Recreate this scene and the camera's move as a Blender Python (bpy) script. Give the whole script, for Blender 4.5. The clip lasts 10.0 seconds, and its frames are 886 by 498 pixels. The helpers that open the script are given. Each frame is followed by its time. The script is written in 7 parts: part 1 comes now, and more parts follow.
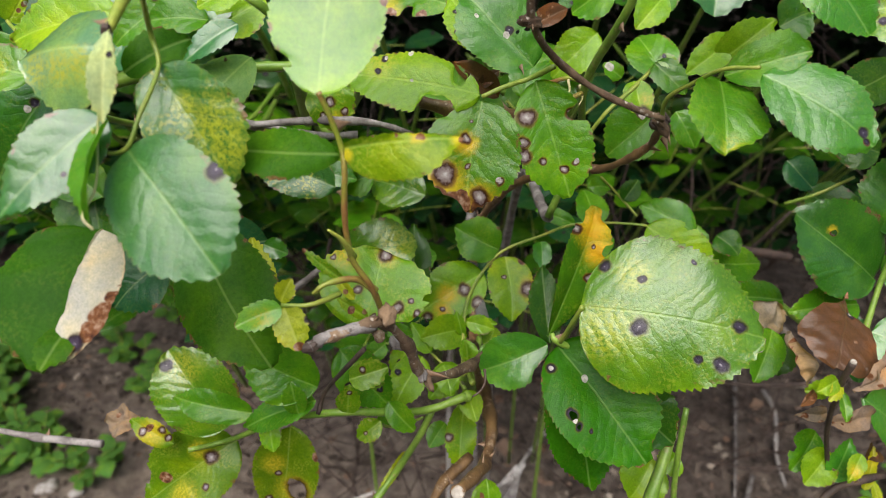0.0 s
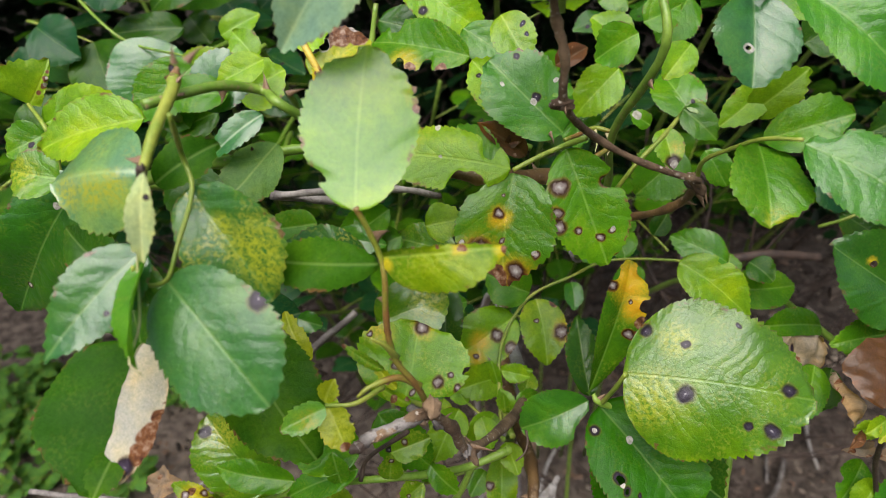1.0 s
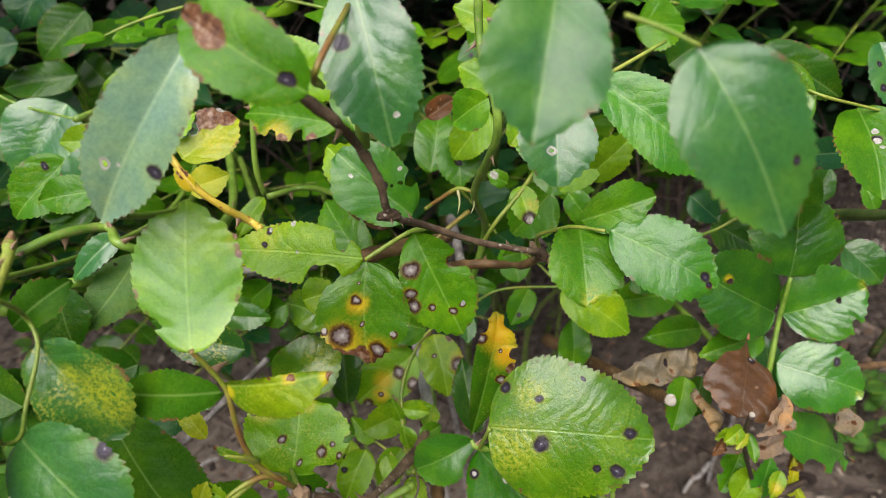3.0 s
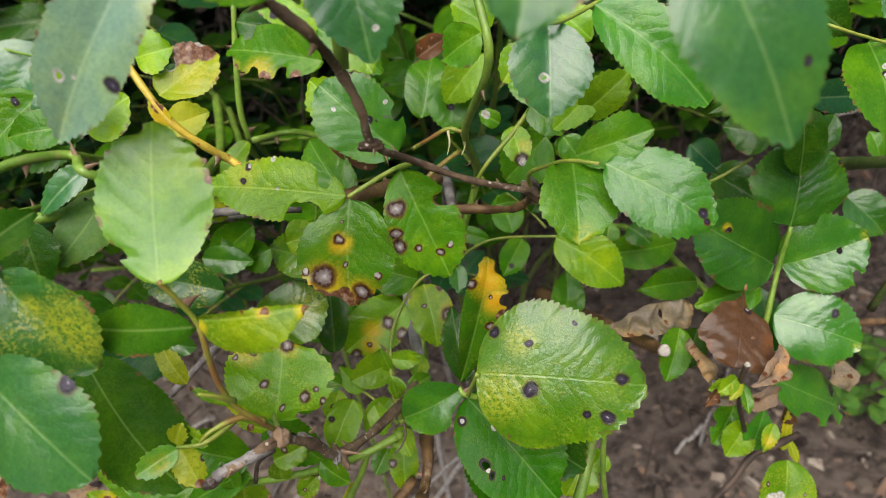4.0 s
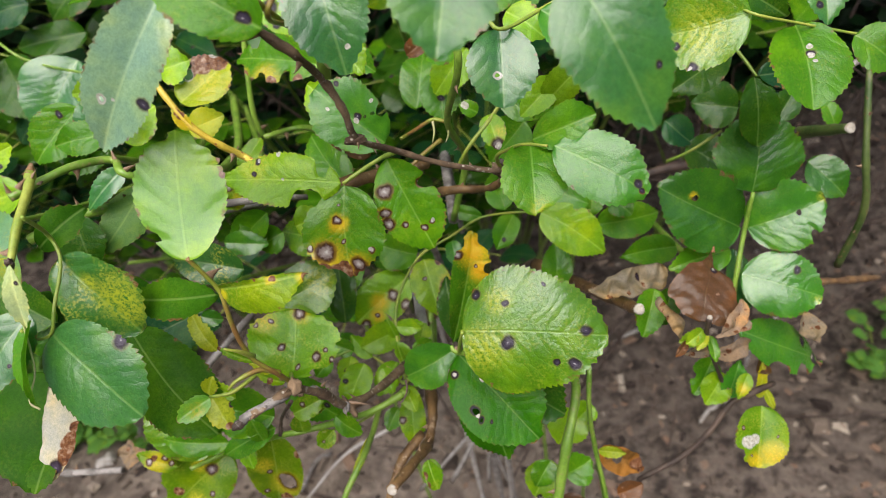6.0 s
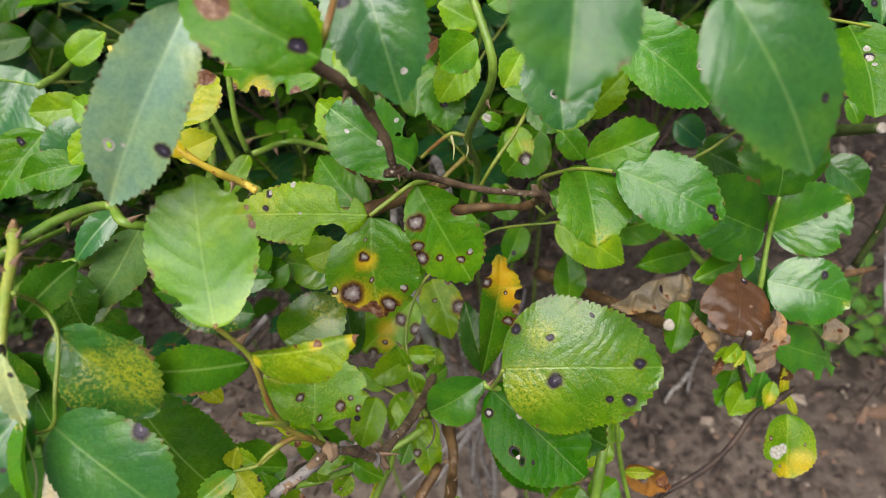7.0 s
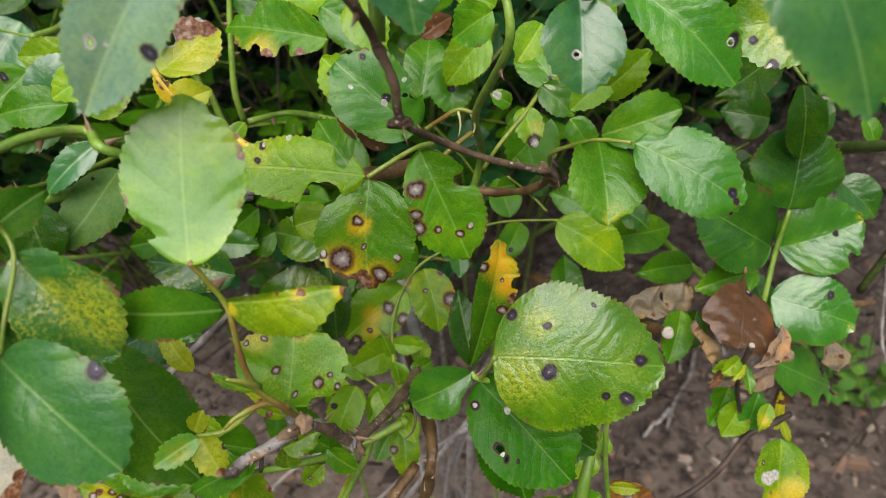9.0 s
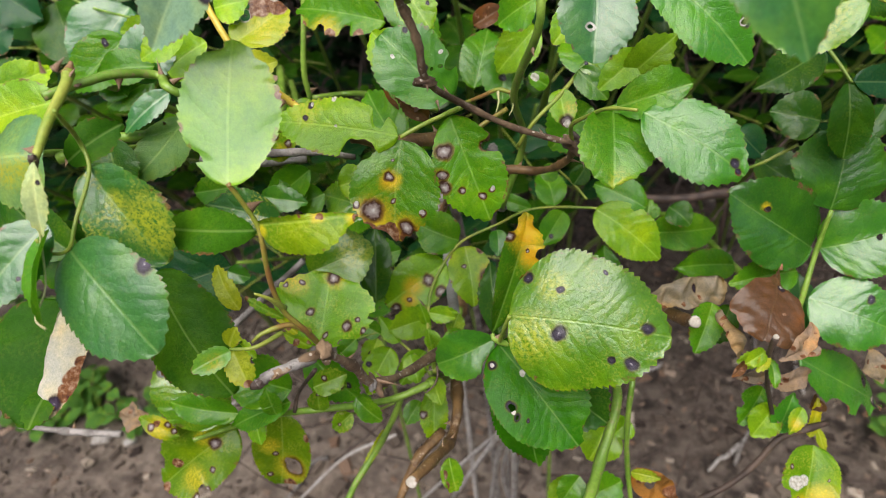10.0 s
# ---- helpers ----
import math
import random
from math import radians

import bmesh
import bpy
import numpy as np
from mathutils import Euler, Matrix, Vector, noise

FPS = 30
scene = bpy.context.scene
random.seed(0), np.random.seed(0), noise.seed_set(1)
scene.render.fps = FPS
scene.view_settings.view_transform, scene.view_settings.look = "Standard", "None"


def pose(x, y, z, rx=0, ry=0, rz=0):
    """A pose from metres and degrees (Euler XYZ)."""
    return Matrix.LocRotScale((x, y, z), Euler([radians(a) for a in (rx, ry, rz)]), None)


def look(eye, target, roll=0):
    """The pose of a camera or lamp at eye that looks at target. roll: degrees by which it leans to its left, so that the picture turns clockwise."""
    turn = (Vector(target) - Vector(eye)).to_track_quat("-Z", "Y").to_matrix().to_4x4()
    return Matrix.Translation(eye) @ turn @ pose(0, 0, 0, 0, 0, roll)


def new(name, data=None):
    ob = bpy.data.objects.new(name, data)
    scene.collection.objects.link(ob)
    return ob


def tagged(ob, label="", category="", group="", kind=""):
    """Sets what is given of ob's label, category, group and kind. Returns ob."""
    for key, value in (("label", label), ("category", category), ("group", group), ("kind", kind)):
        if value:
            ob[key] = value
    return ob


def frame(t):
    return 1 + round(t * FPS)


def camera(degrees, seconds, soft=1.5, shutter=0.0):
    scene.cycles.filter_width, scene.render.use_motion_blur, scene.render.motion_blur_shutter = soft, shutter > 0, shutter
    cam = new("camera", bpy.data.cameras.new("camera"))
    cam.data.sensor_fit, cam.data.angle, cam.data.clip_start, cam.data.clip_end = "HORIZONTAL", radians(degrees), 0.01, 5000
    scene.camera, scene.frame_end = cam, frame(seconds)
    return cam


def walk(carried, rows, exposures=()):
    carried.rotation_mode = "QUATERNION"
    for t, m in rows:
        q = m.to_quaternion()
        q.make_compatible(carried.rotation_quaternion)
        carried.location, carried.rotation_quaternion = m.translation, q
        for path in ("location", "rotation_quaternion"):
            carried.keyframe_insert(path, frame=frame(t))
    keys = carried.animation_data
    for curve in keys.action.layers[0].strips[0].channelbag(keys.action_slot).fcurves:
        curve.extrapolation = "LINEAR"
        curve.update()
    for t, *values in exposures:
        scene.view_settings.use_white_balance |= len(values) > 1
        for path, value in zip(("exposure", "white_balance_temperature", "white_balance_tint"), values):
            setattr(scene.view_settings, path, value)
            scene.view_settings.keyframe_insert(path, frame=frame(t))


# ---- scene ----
cam = camera(67.15, 10.0, 0.75)
cam.data.dof.use_dof, cam.data.dof.focus_distance, cam.data.dof.aperture_fstop = True, 0.23, 17.0
PATH = [
    (0, (0.00576, -0.00032, 1.40142), (-0.0346, 1.698, 0.346), -0.99),
    (0.5, (-0.02358, 0.00886, 1.40815), (-0.082, 1.6948, 0.3338), -1.98),
    (1, (-0.00021, 0.01703, 1.42358), (-0.0855, 1.6976, 0.3426), -4.94),
    (1.5, (0.00094, 0.0116, 1.42276), (-0.0978, 1.693, 0.3443), -5.55),
    (2, (0.01346, 0.00257, 1.44401), (-0.0637, 1.6768, 0.3526), -7.39),
    (2.5, (0.01583, 0.00333, 1.45698), (-0.0418, 1.6641, 0.3441), -6.90),
    (2.7, (0.02544, 0.01785, 1.46192), (0.0138, 1.6597, 0.3199), -7.34),
    (3.8, (0.04759, 0.02716, 1.45698), (0.0677, 1.5935, 0.2135), -9.03),
    (4, (0.04127, 0.02546, 1.44868), (0.0433, 1.5794, 0.1896), -8.14),
    (4.5, (0.05035, 0.02899, 1.43198), (0.0522, 1.5521, 0.1358), -7.14),
    (5, (0.05904, 0.02307, 1.41735), (0.0313, 1.5259, 0.0979), -8.67),
    (5.5, (0.04879, 0.00997, 1.43487), (-0.0126, 1.5334, 0.1405), -10.47),
    (6, (0.05683, -0.00601, 1.46683), (-0.028, 1.5236, 0.1811), -12.63),
    (6.2, (0.06177, 0.00311, 1.47043), (-0.0124, 1.535, 0.1868), -13.09),
    (7.3, (0.02106, 0.03519, 1.46209), (0.1188, 1.4981, 0.1018), -10.40),
    (7.5, (0.02094, 0.04096, 1.45661), (0.1308, 1.4989, 0.0919), -9.90),
    (8, (0.02788, 0.04703, 1.45113), (0.1664, 1.5059, 0.0901), -9.06),
    (8.5, (0.02011, 0.04305, 1.43648), (0.1571, 1.5242, 0.0995), -6.68),
    (9, (0.02331, 0.02892, 1.44622), (0.1253, 1.5499, 0.1515), -5.91),
    (9.5, (0.02778, 0.00712, 1.44304), (0.0309, 1.552, 0.1729), -5.93),
    (10, (0.04027, 0.00067, 1.44054), (-0.0872, 1.5701, 0.2074), -7.10),
]
walk(cam, [(t, look(eye, target, roll)) for t, eye, target, roll in PATH], [(0.0, 1.52, 6450, 11), (0.5, 1.3, 6450, 11), (1.0, 1.38, 6450, 11), (2.0, 1.46, 6450, 11), (4.5, 1.34, 6450, 11), (6.0, 1.5, 6450, 11), (8.0, 1.22, 6450, 11), (9.0, 1.3, 6450, 11), (10.0, 1.52, 6450, 11)])

# ---- world and light: a bright overcast day ----
SUN_UP, SUN_ROUND = 62.0, 195.0
world = bpy.data.worlds.new("overcast_sky")
scene.world = world
world.use_nodes = True
wn, wl = world.node_tree.nodes, world.node_tree.links
sky = wn.new("ShaderNodeTexSky")
sky.sky_type, sky.sun_disc = "NISHITA", False
sky.sun_elevation, sky.sun_rotation = radians(SUN_UP), radians(SUN_ROUND)
sky.air_density, sky.dust_density, sky.ozone_density = 1.0, 4.0, 1.0
wl.new(sky.outputs[0], wn["Background"].inputs[0])
wn["Background"].inputs[1].default_value = 0.06
sun_data = bpy.data.lights.new("sun", "SUN")
sun_data.energy, sun_data.angle, sun_data.color = 2.1, radians(62), (1.0, 0.97, 0.93)
sun = new("sun", sun_data)
az = radians(SUN_ROUND)
sun_way = Vector((math.sin(az) * math.cos(radians(SUN_UP)), math.cos(az) * math.cos(radians(SUN_UP)), math.sin(radians(SUN_UP))))
sun.matrix_world = look(sun_way * 20, (0, 0, 0))


# ---- materials ----
class Nodes:
    """Short hand for building a node material."""

    def __init__(self, name):
        self.mat = bpy.data.materials.new(name)
        self.mat.use_nodes = True
        self.tree = self.mat.node_tree
        self.bsdf = self.tree.nodes["Principled BSDF"]
        self.out = self.tree.nodes["Material Output"]

    def put(self, socket, value):
        if isinstance(value, bpy.types.NodeSocket):
            self.tree.links.new(value, socket)
        elif value is not None:
            if isinstance(value, (tuple, list)) and len(value) == 3 and socket.type == "RGBA":
                value = (*value, 1.0)
            socket.default_value = value

    def math(self, op, a, b=None, c=None, clamp=False):
        n = self.tree.nodes.new("ShaderNodeMath")
        n.operation, n.use_clamp = op, clamp
        for i, v in enumerate((a, b, c)):
            self.put(n.inputs[i], v)
        return n.outputs[0]

    def vec(self, op, a, b=None, scale=None):
        n = self.tree.nodes.new("ShaderNodeVectorMath")
        n.operation = op
        self.put(n.inputs[0], a)
        self.put(n.inputs[1], b)
        self.put(n.inputs[3], scale)
        return n.outputs["Value"] if op in ("LENGTH", "DISTANCE", "DOT_PRODUCT") else n.outputs[0]

    def mix(self, fac, a, b, blend="MIX"):
        n = self.tree.nodes.new("ShaderNodeMix")
        n.data_type, n.blend_type, n.clamp_factor = "RGBA", blend, True
        self.put(n.inputs[0], fac)
        self.put(n.inputs[6], a)
        self.put(n.inputs[7], b)
        return n.outputs[2]

    def noise(self, vector, scale, detail=4.0, rough=0.55, colour=False):
        n = self.tree.nodes.new("ShaderNodeTexNoise")
        self.put(n.inputs["Vector"], vector)
        n.inputs["Scale"].default_value, n.inputs["Detail"].default_value, n.inputs["Roughness"].default_value = scale, detail, rough
        return n.outputs[1 if colour else 0]

    def voronoi(self, vector, scale, feature="F1", rand=1.0, colour=False):
        n = self.tree.nodes.new("ShaderNodeTexVoronoi")
        n.feature = feature
        self.put(n.inputs["Vector"], vector)
        n.inputs["Scale"].default_value, n.inputs["Randomness"].default_value = scale, rand
        return n.outputs["Color"] if colour else n.outputs["Distance"]

    def span(self, value, a, b, c=0.0, d=1.0, smooth=True):
        n = self.tree.nodes.new("ShaderNodeMapRange")
        n.interpolation_type = "SMOOTHSTEP" if smooth else "LINEAR"
        self.put(n.inputs[0], value)
        for i, v in enumerate((a, b, c, d)):
            self.put(n.inputs[1 + i], v)
        return n.outputs[0]

    def ramp(self, fac, *stops):
        n = self.tree.nodes.new("ShaderNodeValToRGB")
        e = n.color_ramp.elements
        while len(e) < len(stops):
            e.new(0.5)
        for el, (p, c) in zip(e, stops):
            el.position, el.color = p, (*c, 1.0)
        self.put(n.inputs[0], fac)
        return n.outputs[0]

    def own(self, name, out="Vector"):
        n = self.tree.nodes.new("ShaderNodeAttribute")
        n.attribute_type, n.attribute_name = "OBJECT", name
        return n.outputs[out]

    def coord(self, which):
        return self.tree.nodes.new("ShaderNodeTexCoord").outputs[which]

    def luck(self):
        return self.tree.nodes.new("ShaderNodeObjectInfo").outputs["Random"]

    def island(self):
        return self.tree.nodes.new("ShaderNodeNewGeometry").outputs["Random Per Island"]

    def split(self, v):
        n = self.tree.nodes.new("ShaderNodeSeparateXYZ")
        self.put(n.inputs[0], v)
        return n.outputs

    def join(self, x, y, z=0.0):
        n = self.tree.nodes.new("ShaderNodeCombineXYZ")
        for i, v in enumerate((x, y, z)):
            self.put(n.inputs[i], v)
        return n.outputs[0]

    def bump(self, height, strength, distance):
        n = self.tree.nodes.new("ShaderNodeBump")
        self.put(n.inputs["Height"], height)
        self.put(n.inputs["Strength"], strength)
        n.inputs["Distance"].default_value = distance
        return n.outputs[0]

    def finish(self, colour, rough, normal=None, spec=0.5):
        self.put(self.bsdf.inputs["Base Color"], colour)
        self.put(self.bsdf.inputs["Roughness"], rough)
        self.put(self.bsdf.inputs["Specular IOR Level"], spec)
        if normal is not None:
            self.put(self.bsdf.inputs["Normal"], normal)
        return self.mat


def leaf_material():
    """Rose leaf: veins, mottling, ringed spots, yellow and dead patches, holes. Lengths on the leaf in decimetres."""
    n = Nodes("rose_leaf")
    uv = n.coord("UV")
    luck = n.luck()
    shift = n.join(n.math("MULTIPLY", luck, 37.0), n.math("MULTIPLY", luck, 91.0))
    here = n.vec("ADD", uv, shift)
    x, y, _ = n.split(uv)
    side = n.math("ABSOLUTE", y)
    # veins
    warp = n.math("MULTIPLY", n.math("SUBTRACT", n.noise(here, 10.0, 3.0), 0.5), 0.12)
    phase = n.math("FRACT", n.math("DIVIDE", n.math("ADD", n.math("SUBTRACT", x, n.math("MULTIPLY", side, 0.85)), warp), 0.052))
    line = n.span(n.math("ABSOLUTE", n.math("SUBTRACT", phase, 0.5)), 0.0, 0.085, 1.0, 0.0)
    rib = n.span(side, 0.0012, 0.0058, 1.0, 0.0)
    net = n.voronoi(n.vec("ADD", here, n.vec("SCALE", n.noise(here, 60.0, 3.0, 0.6, True), None, 0.012)), 85.0, "DISTANCE_TO_EDGE")
    mesh = n.span(net, 0.0, 0.12, 1.0, 0.0)
    # body colour
    tint = n.own("tint", "Color")
    broad = n.noise(here, 9.0, 3.0)
    fine = n.noise(here, 70.0, 4.0)
    colour = n.mix(n.math("MULTIPLY", n.span(broad, 0.3, 0.7), 0.6), n.mix(1.0, tint, (0.82, 0.88, 0.9), "MULTIPLY"), n.mix(1.0, tint, (1.3, 1.2, 0.8), "MULTIPLY"))
    colour = n.mix(n.math("MULTIPLY", n.span(fine, 0.4, 0.66), 0.4), colour, n.mix(1.0, colour, (0.6, 0.68, 0.7), "MULTIPLY"))
    cast = n.noise(here, 4.5, 3.0)
    colour = n.mix(n.math("MULTIPLY", n.span(cast, 0.48, 0.7), 0.6), colour, n.mix(1.0, colour, (1.9, 1.35, 0.6), "MULTIPLY"))
    pores = n.noise(here, 210.0, 3.0, 0.7)
    colour = n.mix(n.math("MULTIPLY", n.span(pores, 0.42, 0.66), 0.32), colour, n.mix(1.0, colour, (0.5, 0.6, 0.5), "MULTIPLY"))
    vein_tone = n.mix(1.0, colour, (1.55, 1.4, 1.5), "MULTIPLY")
    colour = n.mix(n.math("MULTIPLY", mesh, 0.2), colour, vein_tone)
    colour = n.mix(n.math("MULTIPLY", line, 0.12), colour, vein_tone)
    colour = n.mix(n.math("MULTIPLY", rib, n.math("SUBTRACT", 0.72, n.math("MULTIPLY", n.own("dry", "Fac"), 0.6))), colour, n.mix(0.2, vein_tone, (0.36, 0.42, 0.16)))
    # quilted blade between the side veins
    quilt = n.math("COSINE", n.math("MULTIPLY", n.math("SUBTRACT", phase, 0.5), 6.2832))
    colour = n.mix(n.span(quilt, 0.2, 1.0, 0.0, 0.04), colour, n.mix(1.0, colour, (0.72, 0.8, 0.8), "MULTIPLY"))
    # speckled mottling
    grain = n.noise(here, 95.0, 3.0, 0.6)
    patch = n.span(n.noise(here, 12.0, 2.0), 0.42, 0.62)
    speck = n.math("MULTIPLY", n.math("MULTIPLY", n.span(grain, 0.46, 0.6), patch), n.own("mottle", "Fac"))
    colour = n.mix(speck, colour, (0.42, 0.43, 0.05))
    # wavering places for all blotches
    wob = n.vec("SCALE", n.vec("SUBTRACT", n.noise(here, 17.0, 3.0, 0.55, True), (0.5, 0.5, 0.5)), None, 0.032)
    spot_at = n.vec("MULTIPLY", n.vec("ADD", uv, wob), (1.0, 1.0, 0.0))

    def nearest(names):
        best = None
        for name in names:
            px, py, pr = n.split(n.own(name))
            gap = n.vec("DISTANCE", spot_at, n.join(px, py))
            d = n.math("DIVIDE", gap, n.math("MAXIMUM", pr, 0.0005))
            best = d if best is None else n.math("MINIMUM", best, d)
        return best

    yellow = nearest(["yellow_a", "yellow_b", "yellow_c"])
    yellow = n.span(n.math("ADD", yellow, n.math("MULTIPLY", n.math("SUBTRACT", grain, 0.5), 0.9)), 0.2, 1.3, 1.0, 0.0)
    flecks = n.span(n.noise(here, 75.0, 4.0, 0.7), 0.36, 0.6)
    flecks = n.math("MULTIPLY", yellow, n.math("MAXIMUM", flecks, n.own("fever", "Fac")))
    colour = n.mix(flecks, colour, n.mix(n.own("fever", "Fac"), (0.34, 0.38, 0.025), n.mix(n.span(broad, 0.35, 0.65), (0.7, 0.5, 0.016), (0.66, 0.36, 0.013))))
    # pale and browned margins
    rim = n.tree.nodes.new("ShaderNodeAttribute")
    rim.attribute_name = "rim"
    rim = rim.outputs["Fac"]
    uneven = n.noise(here, 16.0, 3.0, 0.6)
    colour = n.mix(n.span(rim, 0.93, 1.0, 0.0, 0.4), colour, n.mix(1.0, colour, (1.7, 1.35, 0.9), "MULTIPLY"))
    scorch = n.math("ADD", rim, n.math("MULTIPLY", n.math("SUBTRACT", fine, 0.5), 0.25))
    scorch = n.math("MULTIPLY", n.span(scorch, 0.86, 0.97), n.span(uneven, 0.57, 0.64))
    colour = n.mix(n.math("MULTIPLY", scorch, 0.85), colour, n.mix(n.span(pores, 0.4, 0.6), (0.11, 0.035, 0.015), (0.2, 0.1, 0.05)))
    tips = n.math("MULTIPLY", n.span(rim, 0.965, 1.0), n.span(n.noise(here, 30.0, 2.0), 0.45, 0.6))
    colour = n.mix(n.math("MULTIPLY", tips, 0.7), colour, (0.09, 0.05, 0.015))
    dead = nearest(["dead_a", "dead_b", "dead_c", "dead_d"])
    burnt = n.ramp(n.noise(here, 45.0, 4.0), (0.3, (0.05, 0.02, 0.015)), (0.5, (0.17, 0.07, 0.03)), (0.68, (0.36, 0.24, 0.17)))
    colour = n.mix(n.span(dead, 0.85, 1.05, 1.0, 0.0), colour, burnt)
    spot = nearest(["spot_a", "spot_b", "spot_c", "spot_d", "spot_e", "spot_f", "spot_g", "spot_h"])
    halo = n.math("MULTIPLY", n.span(spot, 1.0, 1.35, 0.8, 0.0), n.math("ADD", 0.35, n.math("MULTIPLY", n.own("fever", "Fac"), 0.65)))
    colour = n.mix(halo, colour, (0.17, 0.065, 0.012))
    core = n.math("ADD", spot, n.math("MULTIPLY", n.math("SUBTRACT", n.noise(here, 80.0, 3.0), 0.5), 0.7))
    # pale centres: grey dead tissue in sores, and a painted glint at the heart
    sore = n.ramp(core, (0.0, (0.5, 0.46, 0.45)), (0.3, (0.29, 0.24, 0.235)), (0.58, (0.17, 0.125, 0.12)), (0.74, (0.045, 0.017, 0.012)), (0.95, (0.032, 0.009, 0.004)))
    stain = n.ramp(core, (0.0, (0.36, 0.33, 0.36)), (0.08, (0.12, 0.1, 0.135)), (0.18, (0.045, 0.033, 0.062)), (0.6, (0.022, 0.014, 0.03)), (0.95, (0.018, 0.012, 0.012)))
    inside = n.mix(n.span(n.own("fever", "Fac"), 0.1, 0.5), stain, sore)
    colour = n.mix(n.span(n.math("ADD", spot, n.math("MULTIPLY", n.math("SUBTRACT", fine, 0.5), 0.35)), 0.72, 1.22, 0.97, 0.0), colour, inside)
    fleck = nearest(["fleck_a", "fleck_b", "fleck_c"])
    colour = n.mix(n.span(fleck, 0.8, 1.0, 0.9, 0.0), colour, n.mix(n.span(fine, 0.35, 0.65), (0.36, 0.32, 0.29), (0.62, 0.58, 0.54)))
    # relief and gloss
    height = n.math("ADD", n.math("MULTIPLY", line, -0.22), n.math("MULTIPLY", rib, -0.5))
    height = n.math("ADD", height, n.math("ADD", n.math("MULTIPLY", mesh, -0.16), n.math("MULTIPLY", quilt, n.math("MULTIPLY", n.span(broad, 0.35, 0.7), -0.22))))
    height = n.math("ADD", height, n.math("ADD", n.math("MULTIPLY", fine, 0.5), n.math("MULTIPLY", pores, 0.25)))
    height = n.math("SUBTRACT", height, n.math("MULTIPLY", n.span(spot, 0.7, 1.0, 1.0, 0.0), 0.8))
    normal = n.bump(height, n.span(n.own("calm", "Fac"), 0.0, 1.0, 0.5, 0.15, False), 0.0005)
    rough = n.math("ADD", n.own("rough", "Fac"), n.math("ADD", n.math("MULTIPLY", n.math("SUBTRACT", fine, 0.5), 0.3), n.math("MULTIPLY", n.math("SUBTRACT", cast, 0.5), 0.35)))
    n.finish(colour, rough, normal, n.math("ADD", 0.05, n.math("MULTIPLY", n.own("sheen", "Fac"), 0.15)))
    n.put(n.bsdf.inputs["Coat Weight"], n.math("MULTIPLY", n.own("sheen", "Fac"), n.span(spot, 0.8, 1.1, 0.35, 1.0)))
    n.bsdf.inputs["Coat Roughness"].default_value, n.bsdf.inputs["Coat IOR"].default_value = 0.22, 1.85
    skin = n.math("ADD", n.math("MULTIPLY", quilt, -0.14), n.math("ADD", n.math("MULTIPLY", line, -0.06), n.math("MULTIPLY", rib, -0.15)))
    skin = n.math("ADD", skin, n.math("MULTIPLY", n.noise(here, 36.0, 3.0, 0.5), 0.5))
    skin = n.math("ADD", skin, n.math("ADD", n.math("MULTIPLY", mesh, -0.03), n.math("ADD", n.math("MULTIPLY", fine, 0.34), n.math("MULTIPLY", pores, 0.12))))
    n.put(n.bsdf.inputs["Coat Normal"], n.bump(skin, n.span(n.own("calm", "Fac"), 0.0, 1.0, 0.62, 0.08, False), 0.00055))
    thin = n.tree.nodes.new("ShaderNodeBsdfTranslucent")
    n.put(thin.inputs[0], n.mix(1.0, colour, (1.4, 1.45, 0.5), "MULTIPLY"))
    both = n.tree.nodes.new("ShaderNodeMixShader")
    both.inputs[0].default_value = 0.3
    n.tree.links.new(n.bsdf.outputs[0], both.inputs[1])
    n.tree.links.new(thin.outputs[0], both.inputs[2])
    gone = n.span(nearest(["hole_a", "hole_b", "hole_c", "hole_d"]), 0.9, 0.98, 1.0, 0.0)
    clear = n.tree.nodes.new("ShaderNodeBsdfTransparent")
    last = n.tree.nodes.new("ShaderNodeMixShader")
    n.put(last.inputs[0], gone)
    n.tree.links.new(both.outputs[0], last.inputs[1])
    n.tree.links.new(clear.outputs[0], last.inputs[2])
    n.tree.links.new(last.outputs[0], n.out.inputs[0])
    return n.mat


def stem_material(name, low, high, rough, bump, spots=None):
    """Stalk, cane or bark: streaks along, blotches, small pores."""
    n = Nodes(name)
    p = n.vec("ADD", n.coord("Object"), n.join(n.math("MULTIPLY", n.luck(), 7.0), 0.0, 0.0))
    broad = n.noise(p, 90.0, 4.0)
    fine = n.noise(p, 900.0, 5.0, 0.65)
    colour = n.mix(n.span(broad, 0.35, 0.65), low, high)
    colour = n.mix(n.math("MULTIPLY", n.span(fine, 0.4, 0.7), 0.45), colour, n.mix(1.0, colour, (0.5, 0.48, 0.45), "MULTIPLY"))
    if spots:
        dots = n.span(n.voronoi(p, 420.0), 0.18, 0.28, 1.0, 0.0)
        keep = n.span(n.noise(p, 160.0, 2.0), 0.5, 0.6)
        colour = n.mix(n.math("MULTIPLY", dots, keep), colour, spots)
        crust = n.math("MULTIPLY", n.span(n.noise(p, 330.0, 4.0, 0.7), 0.54, 0.64), n.span(n.noise(p, 70.0, 2.0), 0.42, 0.6))
        colour = n.mix(n.math("MULTIPLY", crust, 0.6), colour, spots)
    return n.finish(colour, rough, n.bump(n.math("ADD", fine, n.math("MULTIPLY", broad, 0.6)), bump, 0.0006))


